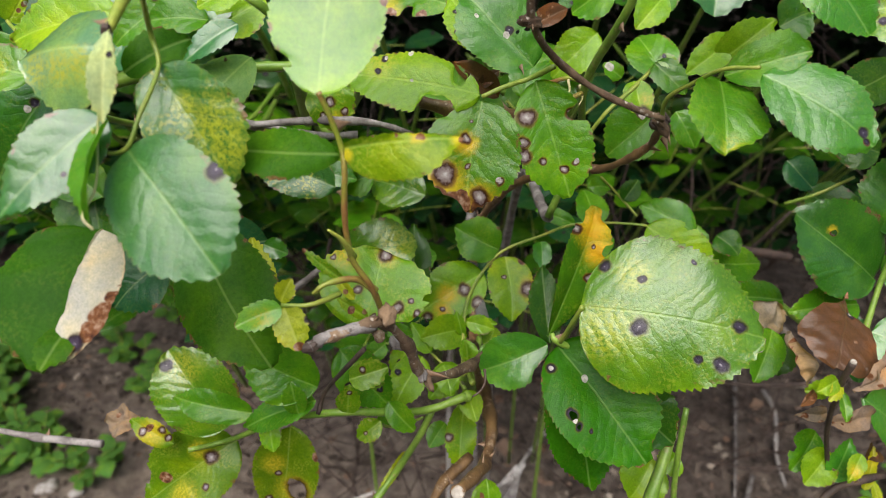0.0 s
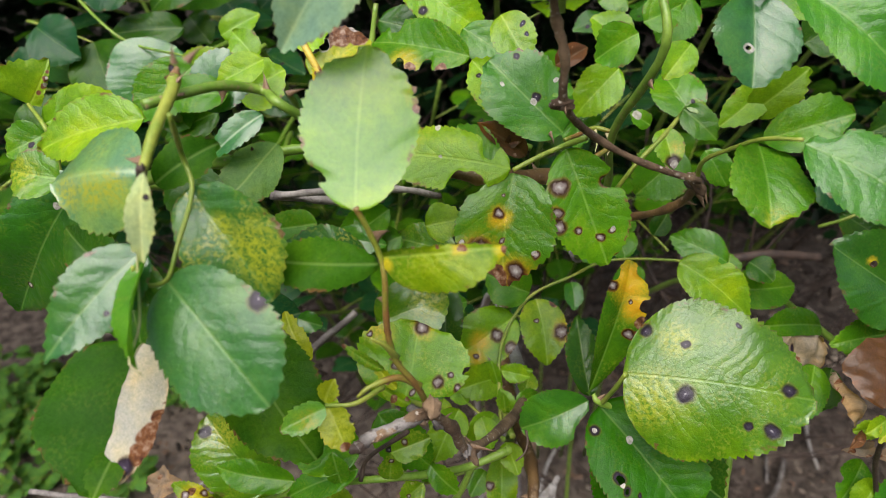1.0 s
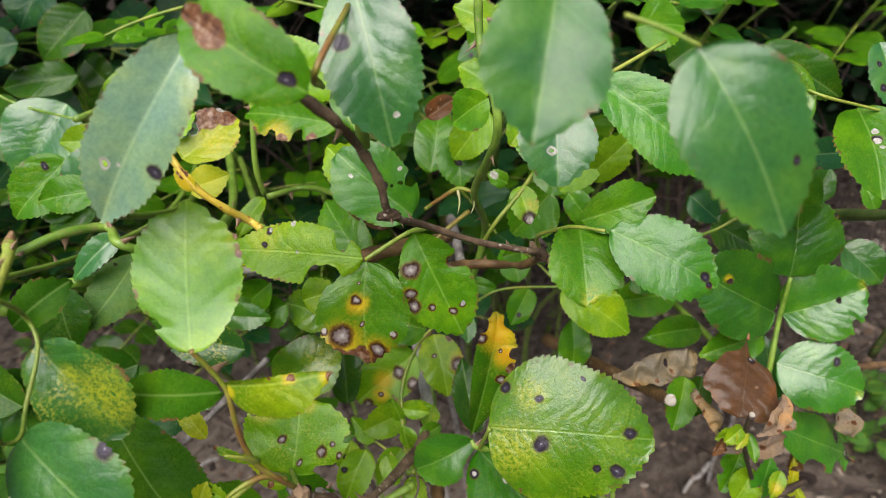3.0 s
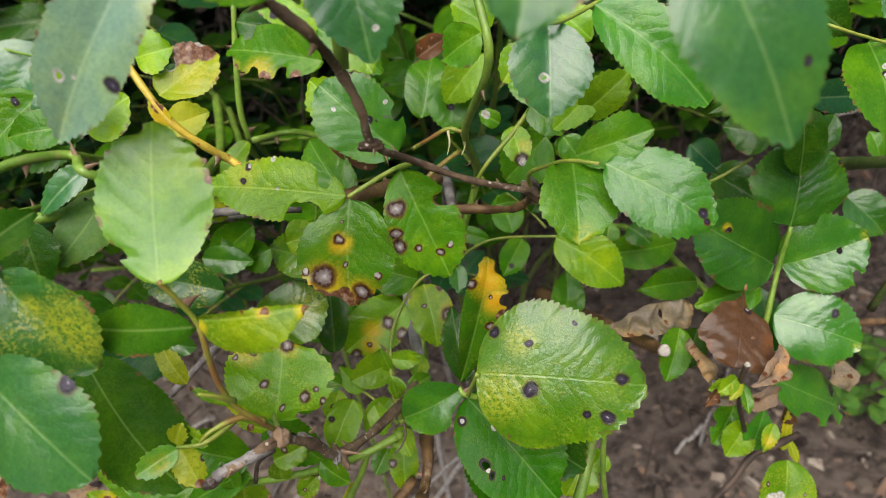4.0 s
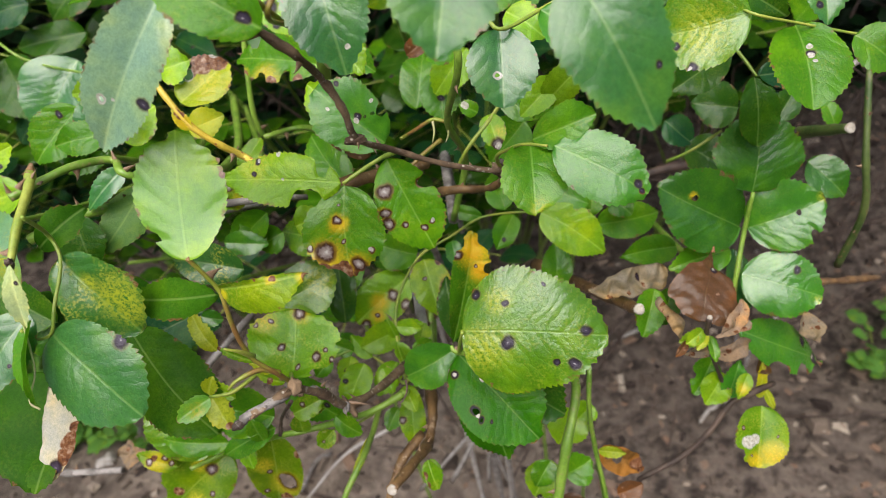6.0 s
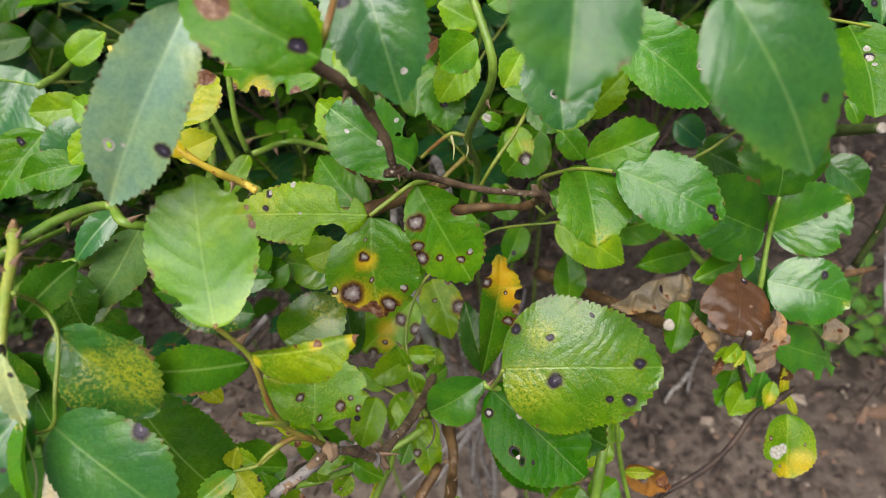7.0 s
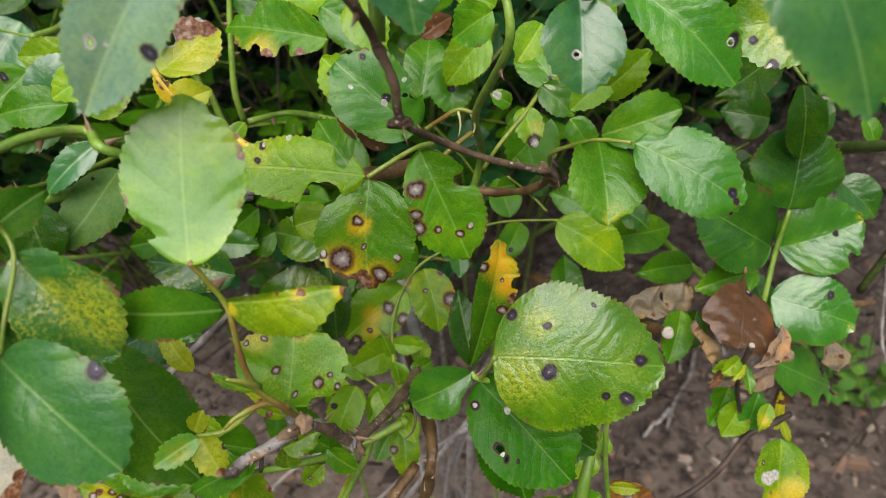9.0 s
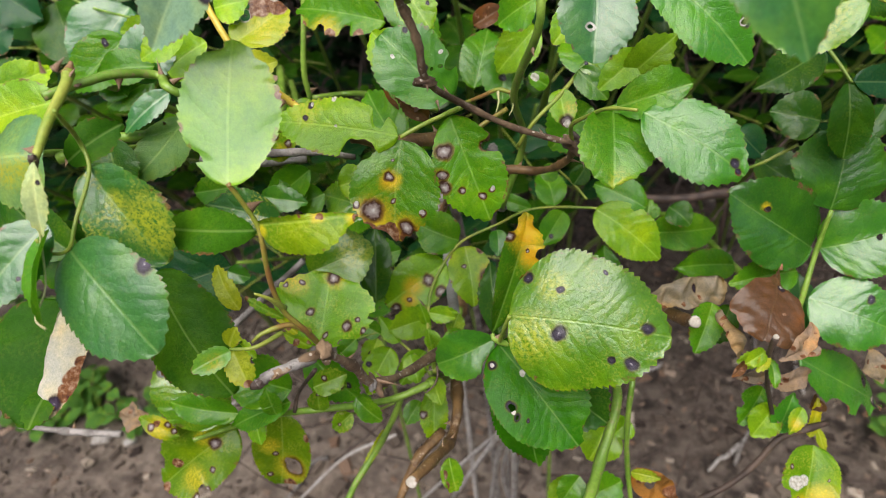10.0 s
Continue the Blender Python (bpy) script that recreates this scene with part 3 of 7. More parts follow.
# ---- the rose bush, branch by branch ----
def carry(base, start, radius, material, foot=None):
    """A cane from the point start of a branch back into the bush and down to its foot on the soil."""
    counter[0] += 1
    rng = random.Random(counter[0])
    t = Vector(foot) if foot else Vector((0.03 + rng.uniform(-0.06, 0.06), 0.6 + rng.uniform(-0.06, 0.08), 0.0))
    s = Vector(start)
    a = s.lerp(Vector((t.x, t.y, s.z)), 0.38) + Vector((0, 0, -0.06))
    b = Vector((t.x + (s.x - t.x) * 0.2, t.y - 0.05 * (t.y > 0.45), s.z * 0.7))
    c = Vector((t.x + (s.x - t.x) * 0.06, t.y - 0.01, s.z * 0.35))
    return tube("cane", base, [tuple(p) for p in (s, a, b, c, t + Vector((0, 0, -0.03)))], radius, radius * 1.7, material, 6, sides=8)


def join(base, start, radius, material, end):
    """A side shoot from the point start of a branch to a stouter cane behind."""
    s, e = Vector(start), Vector(end)
    return tube("side_shoot", base, [tuple(p) for p in (s, s.lerp(e, 0.35) + Vector((0, 0, -0.02)), s.lerp(e, 0.7) + Vector((0, 0, -0.025)), e)], radius, radius * 1.3, material, 3, sides=8)

spotted = branch("rose_branch", "rose twig with three yellowing, heavily black-spotted leaflets")
spotted_stalk = tube("twig", spotted, [(0.004, 0.16, 1.425), (0.0124, 0.1676, 1.406), (0.0193, 0.1698, 1.3965), (0.0229, 0.18, 1.3825), (0.0257, 0.182, 1.3716), (0.0267, 0.1868, 1.3577), (0.0362, 0.1996, 1.3434), (0.0525, 0.2032, 1.3314), (0.0724, 0.2045, 1.3225)], 0.00130, 0.00110, BARK, thorns=6)
spotted_stalk = knob(spotted, (0.0245, 0.1855, 1.3585), (0.0275, 0.1868, 1.3575), 0.0019, BARK)
spotted_stalk = knob(spotted, (0.0719, 0.2098, 1.3209), (0.0744, 0.2085, 1.3177), 0.0020, BARK)
spotted_stalk = tube("cane", spotted, [(0.0737, 0.2102, 1.3182), (0.0743, 0.2196, 1.308), (0.0704, 0.2299, 1.2978), (0.0644, 0.2493, 1.2844), (0.0482, 0.2567, 1.2814), (0.0267, 0.2942, 1.2493), (0.0106, 0.3122, 1.2095)], 0.0011, 0.0024, CANE_BROWN, thorns=3)
spotted_stalk = tube("leaf_stalk", spotted, [(0.0358, 0.2018, 1.341), (0.0296, 0.21, 1.3348), (0.0216, 0.2058, 1.3336), (0.014, 0.2034, 1.3311)], 0.00088, 0.00073, STALK)
leaf(spotted_stalk, (0.0142, 0.2028, 1.3304), (0.0089, 0.1866, 1.2989), 0.0307, (0, -0.89, 0.46), "green", 1, spots=[(0.69, -0.49, 4.65), (0.85, 0.27, 3.72), (0.36, -0.15, 1.86), (0.69, 0.66, 1.67), (0.65, -0.86, 1.67), (0.6, -0.03, 1.12), (0.2, -0.12, 0.74)], yellow=[(0.78, -0.5, 8.5), (0.92, 0.25, 7.5), (0.4, -0.12, 4.0)], dead=[(0.95, -0.2, 5.0), (0.9, -0.65, 4.0), (0.95, 0.35, 4.0), (0.84, -0.1, 1.8)], flecks=[(0.67, 0.61, 0.93), (0.63, -0.87, 0.93)], shape=(0.5, 0.6), fever=0.85, bites=[(0.97, -1, 0.1, 0.55), (0.15, -1, 0.06, 0.2)])
leaf(spotted_stalk, (0.0312, 0.2096, 1.3343), (0.0426, 0.1919, 1.3012), 0.0242, (-0.11, -0.89, 0.44), "green", 2, spots=[(0.27, -0.51, 3.6), (0.46, -0.8, 2.4), (0.56, -0.84, 2.9), (0.35, 0.64, 2.2), (0.76, 0.07, 1.7), (0.73, 0.38, 1.3), (0.65, -0.42, 1.5), (0.95, 0.3, 1.6)], yellow=[(0.45, -0.97, 3.2)], flecks=[(0.35, 0.76, 1.13), (0.72, 0.41, 0.94)], shape=(0.55, 0.5), fever=0.7, bites=[(0.36, 1, 0.07, 0.42), (0.97, 1, 0.05, 0.5)])
leaf(spotted_stalk, (0.0133, 0.2037, 1.3315), (-0.0335, 0.216, 1.3351), 0.0201, (-0.14, -0.73, 0.67), "lime", 3, spots=[(0.69, -0.64, 1.5), (0.7, -0.2, 1.5), (0.9, 0.5, 2.0)], yellow=[(0.71, -0.53, 6.7)], flecks=[(0.52, -0.95, 1.12), (0.46, 0.02, 0.74), (0.68, -0.68, 0.74)], fold=0.08, bites=[(0.26, 1, 0.13, 0.6), (0.15, -1, 0.055, 0.8)])
leaf(spotted_stalk, (-0.0427, 0.2405, 1.3242), (-0.0389, 0.2344, 1.3076), 0.0182, (0.13, -0.92, 0.37), "yellowing", 4, spots=[(0.41, 0.01, 2.36), (0.66, 0.49, 1.93), (0.64, -0.41, 1.71)], yellow=[(0.79, 0.09, 3.86)])

trio = branch("rose_branch", "rose leaf with three glossy pale green leaflets, one brown-tipped")
trio_stalk = tube("leaf_stalk", trio, [(0.0738, 0.2109, 1.3191), (0.0722, 0.2039, 1.3297), (0.0762, 0.1952, 1.3375), (0.0803, 0.1855, 1.3445), (0.0869, 0.1774, 1.3474)], 0.0008, 0.0005, STALK)
leaf(trio_stalk, (0.0841, 0.1937, 1.34), (0.0805, 0.1697, 1.327), 0.0226, (0.01, -0.96, 0.27), "green", 5, yellow=[(0.93, 0.14, 4.2)], shape=(0.5, 0.45), bites=[(0.99, 1, 0.06, 0.3)])
leaf(trio_stalk, (0.0898, 0.1814, 1.3446), (0.1166, 0.1658, 1.3296), 0.0229, (-0.1, -0.7, 0.71), "glossy", 6, spots=[(0.87, 0.1, 1.83), (0.93, 0.01, 1.37)], dead=[(0.94, -0.02, 1.22)], fold=0.16, shape=(0.55, 0.5), bites=[(0.13, 1, 0.08, 0.4)])
leaf(trio_stalk, (0.0844, 0.1941, 1.3403), (0.1058, 0.189, 1.3488), 0.0155, (0.02, -0.76, 0.65), "green", 7, shape=(0.6, 0.4), bites=[(0.9, -1, 0.12, 0.4)])

front = branch("rose_branch", "rose shoot with a broad mottled spotted leaf and darker leaves below")
front_stalk = tube("stem", front, [(0.0713, 0.159, 1.1317), (0.0776, 0.1684, 1.1486), (0.0851, 0.1796, 1.1707), (0.0951, 0.1979, 1.1917), (0.0883, 0.2005, 1.2076), (0.0613, 0.19, 1.2334), (0.043, 0.1879, 1.2442), (0.0402, 0.19, 1.2468)], 0.00314, 0.00088, CANE_GREEN, thorns=4)
front_stalk = tube("leaf_stalk", front, [(0.043, 0.1879, 1.2442), (0.0452, 0.1795, 1.2603), (0.0471, 0.1765, 1.2691)], 0.00088, 0.00079, STALK)
leaf(front_stalk, (0.0467, 0.1781, 1.2679), (0.1026, 0.1644, 1.2654), 0.0493, (-0.15, -0.73, 0.67), "mottled", 8, spots=[(0.33, -0.2, 3.52), (0.78, -0.49, 2.93), (0.66, -0.47, 1.76), (0.85, 0.05, 2.93), (0.1, 0.58, 2.74), (0.31, 0.43, 1.56), (0.57, 0.76, 1.17)], yellow=[(0.16, -0.28, 10.75), (0.26, 0.49, 6.26)], dead=[(0.1, -0.84, 1.96)], fold=0.05, arch=0.1, shape=(0.38, 0.5))
leaf(front_stalk, (0.0411, 0.1982, 1.2379), (0.059, 0.2215, 1.282), 0.0179, (0.35, -0.88, 0.32), "orange", 9, spots=[(0.8, 0.72, 2.6), (0.5, -0.62, 2.3), (0.72, -0.3, 0.9)], yellow=[(0.85, -0.1, 9.0), (0.7, -0.6, 6.0)], dead=[(0.6, -0.95, 2.6), (0.72, -1.05, 2.6), (0.5, -0.9, 2.2), (0.82, -1.0, 1.6)], fold=0.5, shape=(0.8, 0.5), fever=1, bites=[(0.72, -1, 0.05, 0.35), (0.88, 1, 0.05, 0.4), (0.93, -1, 0.04, 0.45)])
leaf(front_stalk, (0.0422, 0.1876, 1.2438), (0.07, 0.1539, 1.2197), 0.0369, (-0.09, -0.63, 0.77), "vivid", 10, spots=[(0.12, -0.4, 2.4), (0.46, -0.62, 2.5), (0.55, -0.66, 2.1), (0.62, -0.5, 1.0)], holes=[(0.47, -0.62, 1.3), (0.55, -0.66, 1.0)], flecks=[(0.12, -0.4, 1.0), (0.31, 0.0, 1.6), (0.5, -0.66, 0.9)], shape=(0.5, 0.5), bites=[(0.93, 1, 0.06, 0.25)])
leaf(front_stalk, (0.0475, 0.1874, 1.2354), (0.0553, 0.1631, 1.1942), 0.0273, (0.06, -0.86, 0.51), "vivid", 11, fold=0.3)
leaf(front_stalk, (0.06, 0.1822, 1.2318), (0.0842, 0.1677, 1.2137), 0.0266, (0.03, -0.76, 0.65), "dark", 12, fold=0.3)
leaf(front_stalk, (0.0406, 0.1995, 1.2333), (0.0145, 0.1999, 1.2195), 0.0218, (-0.29, -0.8, 0.53), "glossy", 13, spots=[(1, -0.02, 0.95)], shape=(0.6, 0.5), bites=[(0.2, 1, 0.16, 0.3)])
leaf(front_stalk, (0.0436, 0.2094, 1.2262), (0.0417, 0.2349, 1.247), 0.0135, (0.02, -0.63, 0.78), "dark", 14)

node = branch("rose_branch", "gnarled cut rose stub with a round spotted leaf")
node_stalk = tube("twig", node, [(-0.0326, 0.139, 1.285), (-0.0236, 0.1423, 1.2868), (-0.0154, 0.1503, 1.2831), (-0.0096, 0.1587, 1.268), (-0.005, 0.1703, 1.2439), (0.01, 0.2063, 1.216), (0.0221, 0.2459, 1.1926)], 0.00151, 0.00200, BARK, thorns=5)
node_stalk = tube("stub", node, [(-0.0337, 0.1376, 1.2849), (-0.0297, 0.1401, 1.2861), (-0.0236, 0.1423, 1.2868), (-0.0175, 0.148, 1.284)], 0.0016, 0.00172, BARK_GREY)
knob(node, (-0.0345, 0.1372, 1.2846), (-0.0325, 0.1383, 1.2853), 0.0017, CANE_DARK)
node_stalk = knob(node, (-0.0136, 0.1488, 1.2882), (-0.0136, 0.1478, 1.2862), 0.0022, BARK)
node_stalk = knob(node, (-0.0062, 0.1686, 1.2497), (-0.0031, 0.1646, 1.2448), 0.0018, BARK)
node_stalk = tube("leaf_stalk", node, [(-0.0151, 0.1514, 1.2845), (-0.0262, 0.1779, 1.2612)], 0.00088, 0.00082, STALK)
leaf(node_stalk, (-0.0261, 0.1752, 1.2611), (-0.0199, 0.1956, 1.2803), 0.0385, (0.06, -0.69, 0.72), "yellowing", 15, spots=[(0.93, -0.08, 3.4), (0.44, 0.27, 2.0), (0.32, -0.5, 2.5), (0.43, -0.7, 1.3), (0.81, 0.52, 1.5), (0.74, 0.8, 1.1), (0.16, -0.09, 1.5), (0.31, -0.85, 1.6)], yellow=[(0.8, 0.65, 5.5), (0.93, -0.1, 5.0)], shape=(0.45, 0.35), bites=[(0.99, -1, 0.07, 0.45), (0.12, -1, 0.06, 0.35), (0.5, -1, 0.05, 0.12)], fever=0.45)
leaf(node_stalk, (-0.0414, 0.2335, 1.2496), (-0.0113, 0.2405, 1.2565), 0.0268, (0.03, -0.76, 0.65), "mottled", 16, yellow=[(0.74, 0.1, 9.92)], shape=(0.4, 0.4))
leaf(node_stalk, (-0.0148, 0.2389, 1.2238), (-0.0137, 0.2663, 1.2498), 0.0160, (0.04, -0.69, 0.72), "dark", 17)

spray = branch("rose_branch", "rose leaf with a pale, a yellow curled and a dark leaflet")
spray_stalk = tube("leaf_stalk", spray, [(-0.0154, 0.1519, 1.285), (-0.0172, 0.1469, 1.2978), (-0.0213, 0.146, 1.3069), (-0.0223, 0.1457, 1.3159), (-0.0219, 0.1458, 1.3252), (-0.0213, 0.1466, 1.3324), (-0.0218, 0.1485, 1.3377), (-0.0237, 0.1484, 1.3454), (-0.0257, 0.1483, 1.3516)], 0.00088, 0.00068, STALK_RED, thorns=3)
spray_stalk = tube("stipule", spray, [(-0.0212, 0.1467, 1.3078), (-0.0229, 0.1426, 1.3154), (-0.0258, 0.1407, 1.3195)], 0.00096, 0.00030, STALK)
spray_stalk = tube("stipule", spray, [(-0.0163, 0.148, 1.2959), (-0.0212, 0.1466, 1.3008), (-0.0281, 0.1424, 1.3022), (-0.0318, 0.1406, 1.3003)], 0.00117, 0.00048, STALK_RED)
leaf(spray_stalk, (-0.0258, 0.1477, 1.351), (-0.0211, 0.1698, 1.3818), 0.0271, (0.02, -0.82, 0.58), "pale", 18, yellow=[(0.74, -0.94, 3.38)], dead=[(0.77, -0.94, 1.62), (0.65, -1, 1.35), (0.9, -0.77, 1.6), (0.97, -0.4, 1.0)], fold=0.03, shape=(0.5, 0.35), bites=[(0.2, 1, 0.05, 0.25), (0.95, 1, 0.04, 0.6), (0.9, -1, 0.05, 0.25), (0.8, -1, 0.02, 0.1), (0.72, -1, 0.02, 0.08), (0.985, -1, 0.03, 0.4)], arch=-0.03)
leaf(spray_stalk, (-0.0221, 0.1485, 1.3377), (0.0078, 0.1418, 1.3428), 0.0185, (-0.27, -0.74, 0.62), "olive", 19, yellow=[(0.66, 0.12, 1.8), (0.97, 0.0, 2.4), (0.05, -0.2, 2.2)], dead=[(0.32, 0.18, 0.5), (0.5, 0.18, 0.6), (0.68, 0.15, 1.0), (0.99, 0.0, 1.3)], fold=0.1, arch=0.1, shape=(0.6, 0.55), bow=0.0, fever=0.7, bites=[(0.5, 1, 0.8, 0.8)])
leaf(spray_stalk, (-0.0223, 0.1475, 1.3365), (-0.0533, 0.1553, 1.3348), 0.0127, (-0.22, -0.73, 0.65), "under", 20, fold=0.05, shape=(0.6, 0.6))

sick = branch("rose_branch", "small rose leaf with bleached and yellow leaflets")
sick_stalk = tube("leaf_stalk", sick, [(-0.0271, 0.1527, 1.2917), (-0.034, 0.1457, 1.293), (-0.0421, 0.1454, 1.2931)], 0.00086, 0.00050, STALK)
leaf(sick_stalk, (-0.0415, 0.1454, 1.293), (-0.0368, 0.1376, 1.2835), 0.0097, (0.03, -0.77, 0.64), "yellow", 21, spots=[(0.46, 1.12, 1.67)], yellow=[(0.48, 0.2, 5.02)], dead=[(0.94, 0.09, 1.51)])
leaf(sick_stalk, (-0.042, 0.1451, 1.2927), (-0.0538, 0.1393, 1.2904), 0.0077, (0.2, -0.69, 0.69), "pale", 22, yellow=[(0.44, 0.32, 3.66)])
leaf(sick_stalk, (-0.0424, 0.1459, 1.2937), (-0.0391, 0.1485, 1.2996), 0.0057, (-0.07, -0.9, 0.43), "yellow", 23)
leaf(sick_stalk, (-0.061, 0.1973, 1.2623), (-0.0704, 0.2109, 1.2758), 0.0088, (-0.01, -0.7, 0.71), "yellow", 24)
leaf(sick_stalk, (-0.065, 0.2076, 1.2747), (-0.0564, 0.2072, 1.2708), 0.0079, (0.23, -0.78, 0.58), "glossy", 25)

left = branch("rose_branch", "rose shoot with blue-green and yellow-mottled leaves and a dried strip")
left_stalk = tube("cane", left, [(-0.0744, 0.1654, 1.3728), (-0.067, 0.173, 1.3725), (-0.0605, 0.1805, 1.3712), (-0.053, 0.1885, 1.3665), (-0.0462, 0.179, 1.3657), (-0.036, 0.19, 1.352)], 0.00130, 0.00130, CANE_GREEN, thorns=4)
left_stalk = tube("stem", left, [(-0.0672, 0.1695, 1.3772), (-0.0664, 0.164, 1.3757), (-0.0664, 0.15, 1.3718), (-0.0663, 0.1393, 1.3675)], 0.00170, 0.00100, STALK, thorns=3)
left_stalk = tube("bud", left, [(-0.0668, 0.172, 1.379), (-0.0672, 0.169, 1.377)], 0.00040, 0.00180, CANE_BROWN)
left_stalk = knob(left, (-0.0655, 0.1387, 1.369), (-0.0667, 0.1393, 1.3665), 0.0011, CANE_DARK)
left_stalk = tube("leaf_stalk", left, [(-0.0664, 0.1386, 1.3661), (-0.0666, 0.1338, 1.3589), (-0.0707, 0.1338, 1.35), (-0.0709, 0.1265, 1.3392), (-0.0703, 0.1176, 1.3366), (-0.0681, 0.116, 1.3341)], 0.00028, 0.00028, STALK_PALE)
left_stalk = tube("leaf_stalk", left, [(-0.0601, 0.1461, 1.377), (-0.0652, 0.1571, 1.3634), (-0.0632, 0.1526, 1.3565), (-0.0643, 0.14, 1.3496), (-0.0672, 0.1357, 1.3434), (-0.0726, 0.1353, 1.343), (-0.0718, 0.133, 1.349)], 0.00063, 0.00043, STALK)
leaf(left_stalk, (-0.0673, 0.1357, 1.3435), (-0.0447, 0.117, 1.3223), 0.0268, (-0.04, -0.77, 0.64), "bluemid", 26, spots=[(0.5, 0.93, 2.7)], fold=0.14, shape=(0.42, 0.42))
leaf(left_stalk, (-0.0644, 0.1528, 1.3569), (-0.0477, 0.1421, 1.3311), 0.0234, (0.11, -0.89, 0.44), "bluemottle", 27, yellow=[(0.61, 0.38, 7.5), (0.77, 0.27, 6.25), (0.34, 0.08, 3.44)], shape=(0.5, 0.5))
leaf(left_stalk, (-0.0713, 0.1385, 1.3499), (-0.0919, 0.1219, 1.3334), 0.0155, (0.12, -0.77, 0.63), "blue", 28, spots=[(0.49, 0.58, 0.88)], fold=0.2, shape=(0.5, 0.8))
leaf(left_stalk, (-0.0701, 0.1346, 1.3512), (-0.0705, 0.1167, 1.3353), 0.0106, (-0.73, -0.45, 0.52), "green", 29, fold=0.6, shape=(0.7, 0.7))
leaf(left_stalk, (-0.0646, 0.1369, 1.3689), (-0.0684, 0.131, 1.3511), 0.0057, (-0.16, -0.93, 0.34), "cream", 30, spots=[(0.25, 0.55, 0.98)], fold=0.35, shape=(0.5, 0.6))
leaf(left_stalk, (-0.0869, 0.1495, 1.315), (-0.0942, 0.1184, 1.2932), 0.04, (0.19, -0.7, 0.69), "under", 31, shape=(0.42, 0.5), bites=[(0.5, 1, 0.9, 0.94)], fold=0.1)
leaf(left_stalk, (-0.0864, 0.1488, 1.3154), (-0.093, 0.1196, 1.2948), 0.0215, (0.1, -0.71, 0.7), "straw", 32, dead=[(0.5, 1.0, 2.4), (0.62, 0.9, 3.6), (0.74, 0.75, 3.0), (0.3, 1.05, 1.0)], fold=0.12, shape=(0.4, 0.3), bites=[(0.5, -1, 0.9, 0.9)], spots=[(0.83, 0.5, 3.0), (0.9, 0.2, 2.6)])
leaf(left_stalk, (-0.1238, 0.2057, 1.3353), (-0.1653, 0.2066, 1.2849), 0.0324, (-0.2, -0.97, 0.15), "deepgloss", 33, spots=[(0.12, -0.04, 2.0), (0.74, 0.04, 1.6)], flecks=[(0.17, -0.08, 1.32), (0.74, 0.04, 0.94)], fold=0.22, shape=(0.42, 0.6))
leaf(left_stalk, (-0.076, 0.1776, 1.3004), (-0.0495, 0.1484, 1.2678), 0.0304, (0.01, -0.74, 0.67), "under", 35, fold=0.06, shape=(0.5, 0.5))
leaf(left_stalk, (-0.0581, 0.2079, 1.3432), (-0.0764, 0.1896, 1.3296), 0.0159, (0.1, -0.65, 0.75), "dull", 36, fold=0.1)
leaf(left_stalk, (-0.0596, 0.2043, 1.3543), (-0.0759, 0.1971, 1.3445), 0.0088, (-0.05, -0.76, 0.65), "blue", 37)
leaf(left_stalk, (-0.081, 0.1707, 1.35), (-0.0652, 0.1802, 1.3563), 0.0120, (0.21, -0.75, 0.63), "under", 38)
leaf(left_stalk, (-0.082, 0.1956, 1.3442), (-0.0785, 0.1838, 1.3263), 0.0172, (0.03, -0.83, 0.56), "dark", 39)
leaf(left_stalk, (-0.1045, 0.1827, 1.3075), (-0.1299, 0.1994, 1.323), 0.0182, (-0.09, -0.75, 0.65), "dark", 40)
leaf(left_stalk, (-0.1145, 0.1974, 1.312), (-0.1092, 0.181, 1.2872), 0.0250, (0.03, -0.83, 0.56), "dark", 41)
left_stalk = tube("cane", left, [(-0.0994, 0.194, 1.339), (-0.0893, 0.1954, 1.3416), (-0.0804, 0.1981, 1.3423), (-0.0701, 0.2036, 1.3403), (-0.0595, 0.212, 1.3386), (-0.0467, 0.2157, 1.3378)], 0.00224, 0.00159, CANE_GREEN, thorns=5)

leftback = branch("rose_branch", "lime green rose leaflets behind the near shoot")
leftback_stalk = tube("leaf_stalk", leftback, [(-0.1533, 0.2416, 1.3174), (-0.1543, 0.2472, 1.33), (-0.1538, 0.2465, 1.34), (-0.1691, 0.2654, 1.342)], 0.00107, 0.00066, STALK)
leaf(leftback_stalk, (-0.1537, 0.247, 1.3407), (-0.1329, 0.2626, 1.3448), 0.0161, (0.4, -0.69, 0.6), "lime", 42, spots=[(0.63, -0.65, 1.69)], shape=(0.5, 0.5))
leaf(leftback_stalk, (-0.1687, 0.2653, 1.3418), (-0.1602, 0.2751, 1.3564), 0.033, (0.49, -0.83, 0.27), "lime", 43, spots=[], fold=0.15, shape=(0.28, 0.9), bites=[(0.45, -1, 0.7, 0.82)], dead=[(0.3, -0.06, 0.9), (0.45, -0.08, 1.1), (0.6, -0.06, 1.1), (0.75, -0.04, 0.8)], flecks=[(0.5, -0.1, 0.9), (0.62, -0.08, 0.7)], yellow=[])
leaf(leftback_stalk, (-0.1539, 0.245, 1.3376), (-0.1688, 0.2409, 1.3324), 0.0162, (0.04, -0.84, 0.54), "green", 44, spots=[(0.37, 0.16, 1.45)])

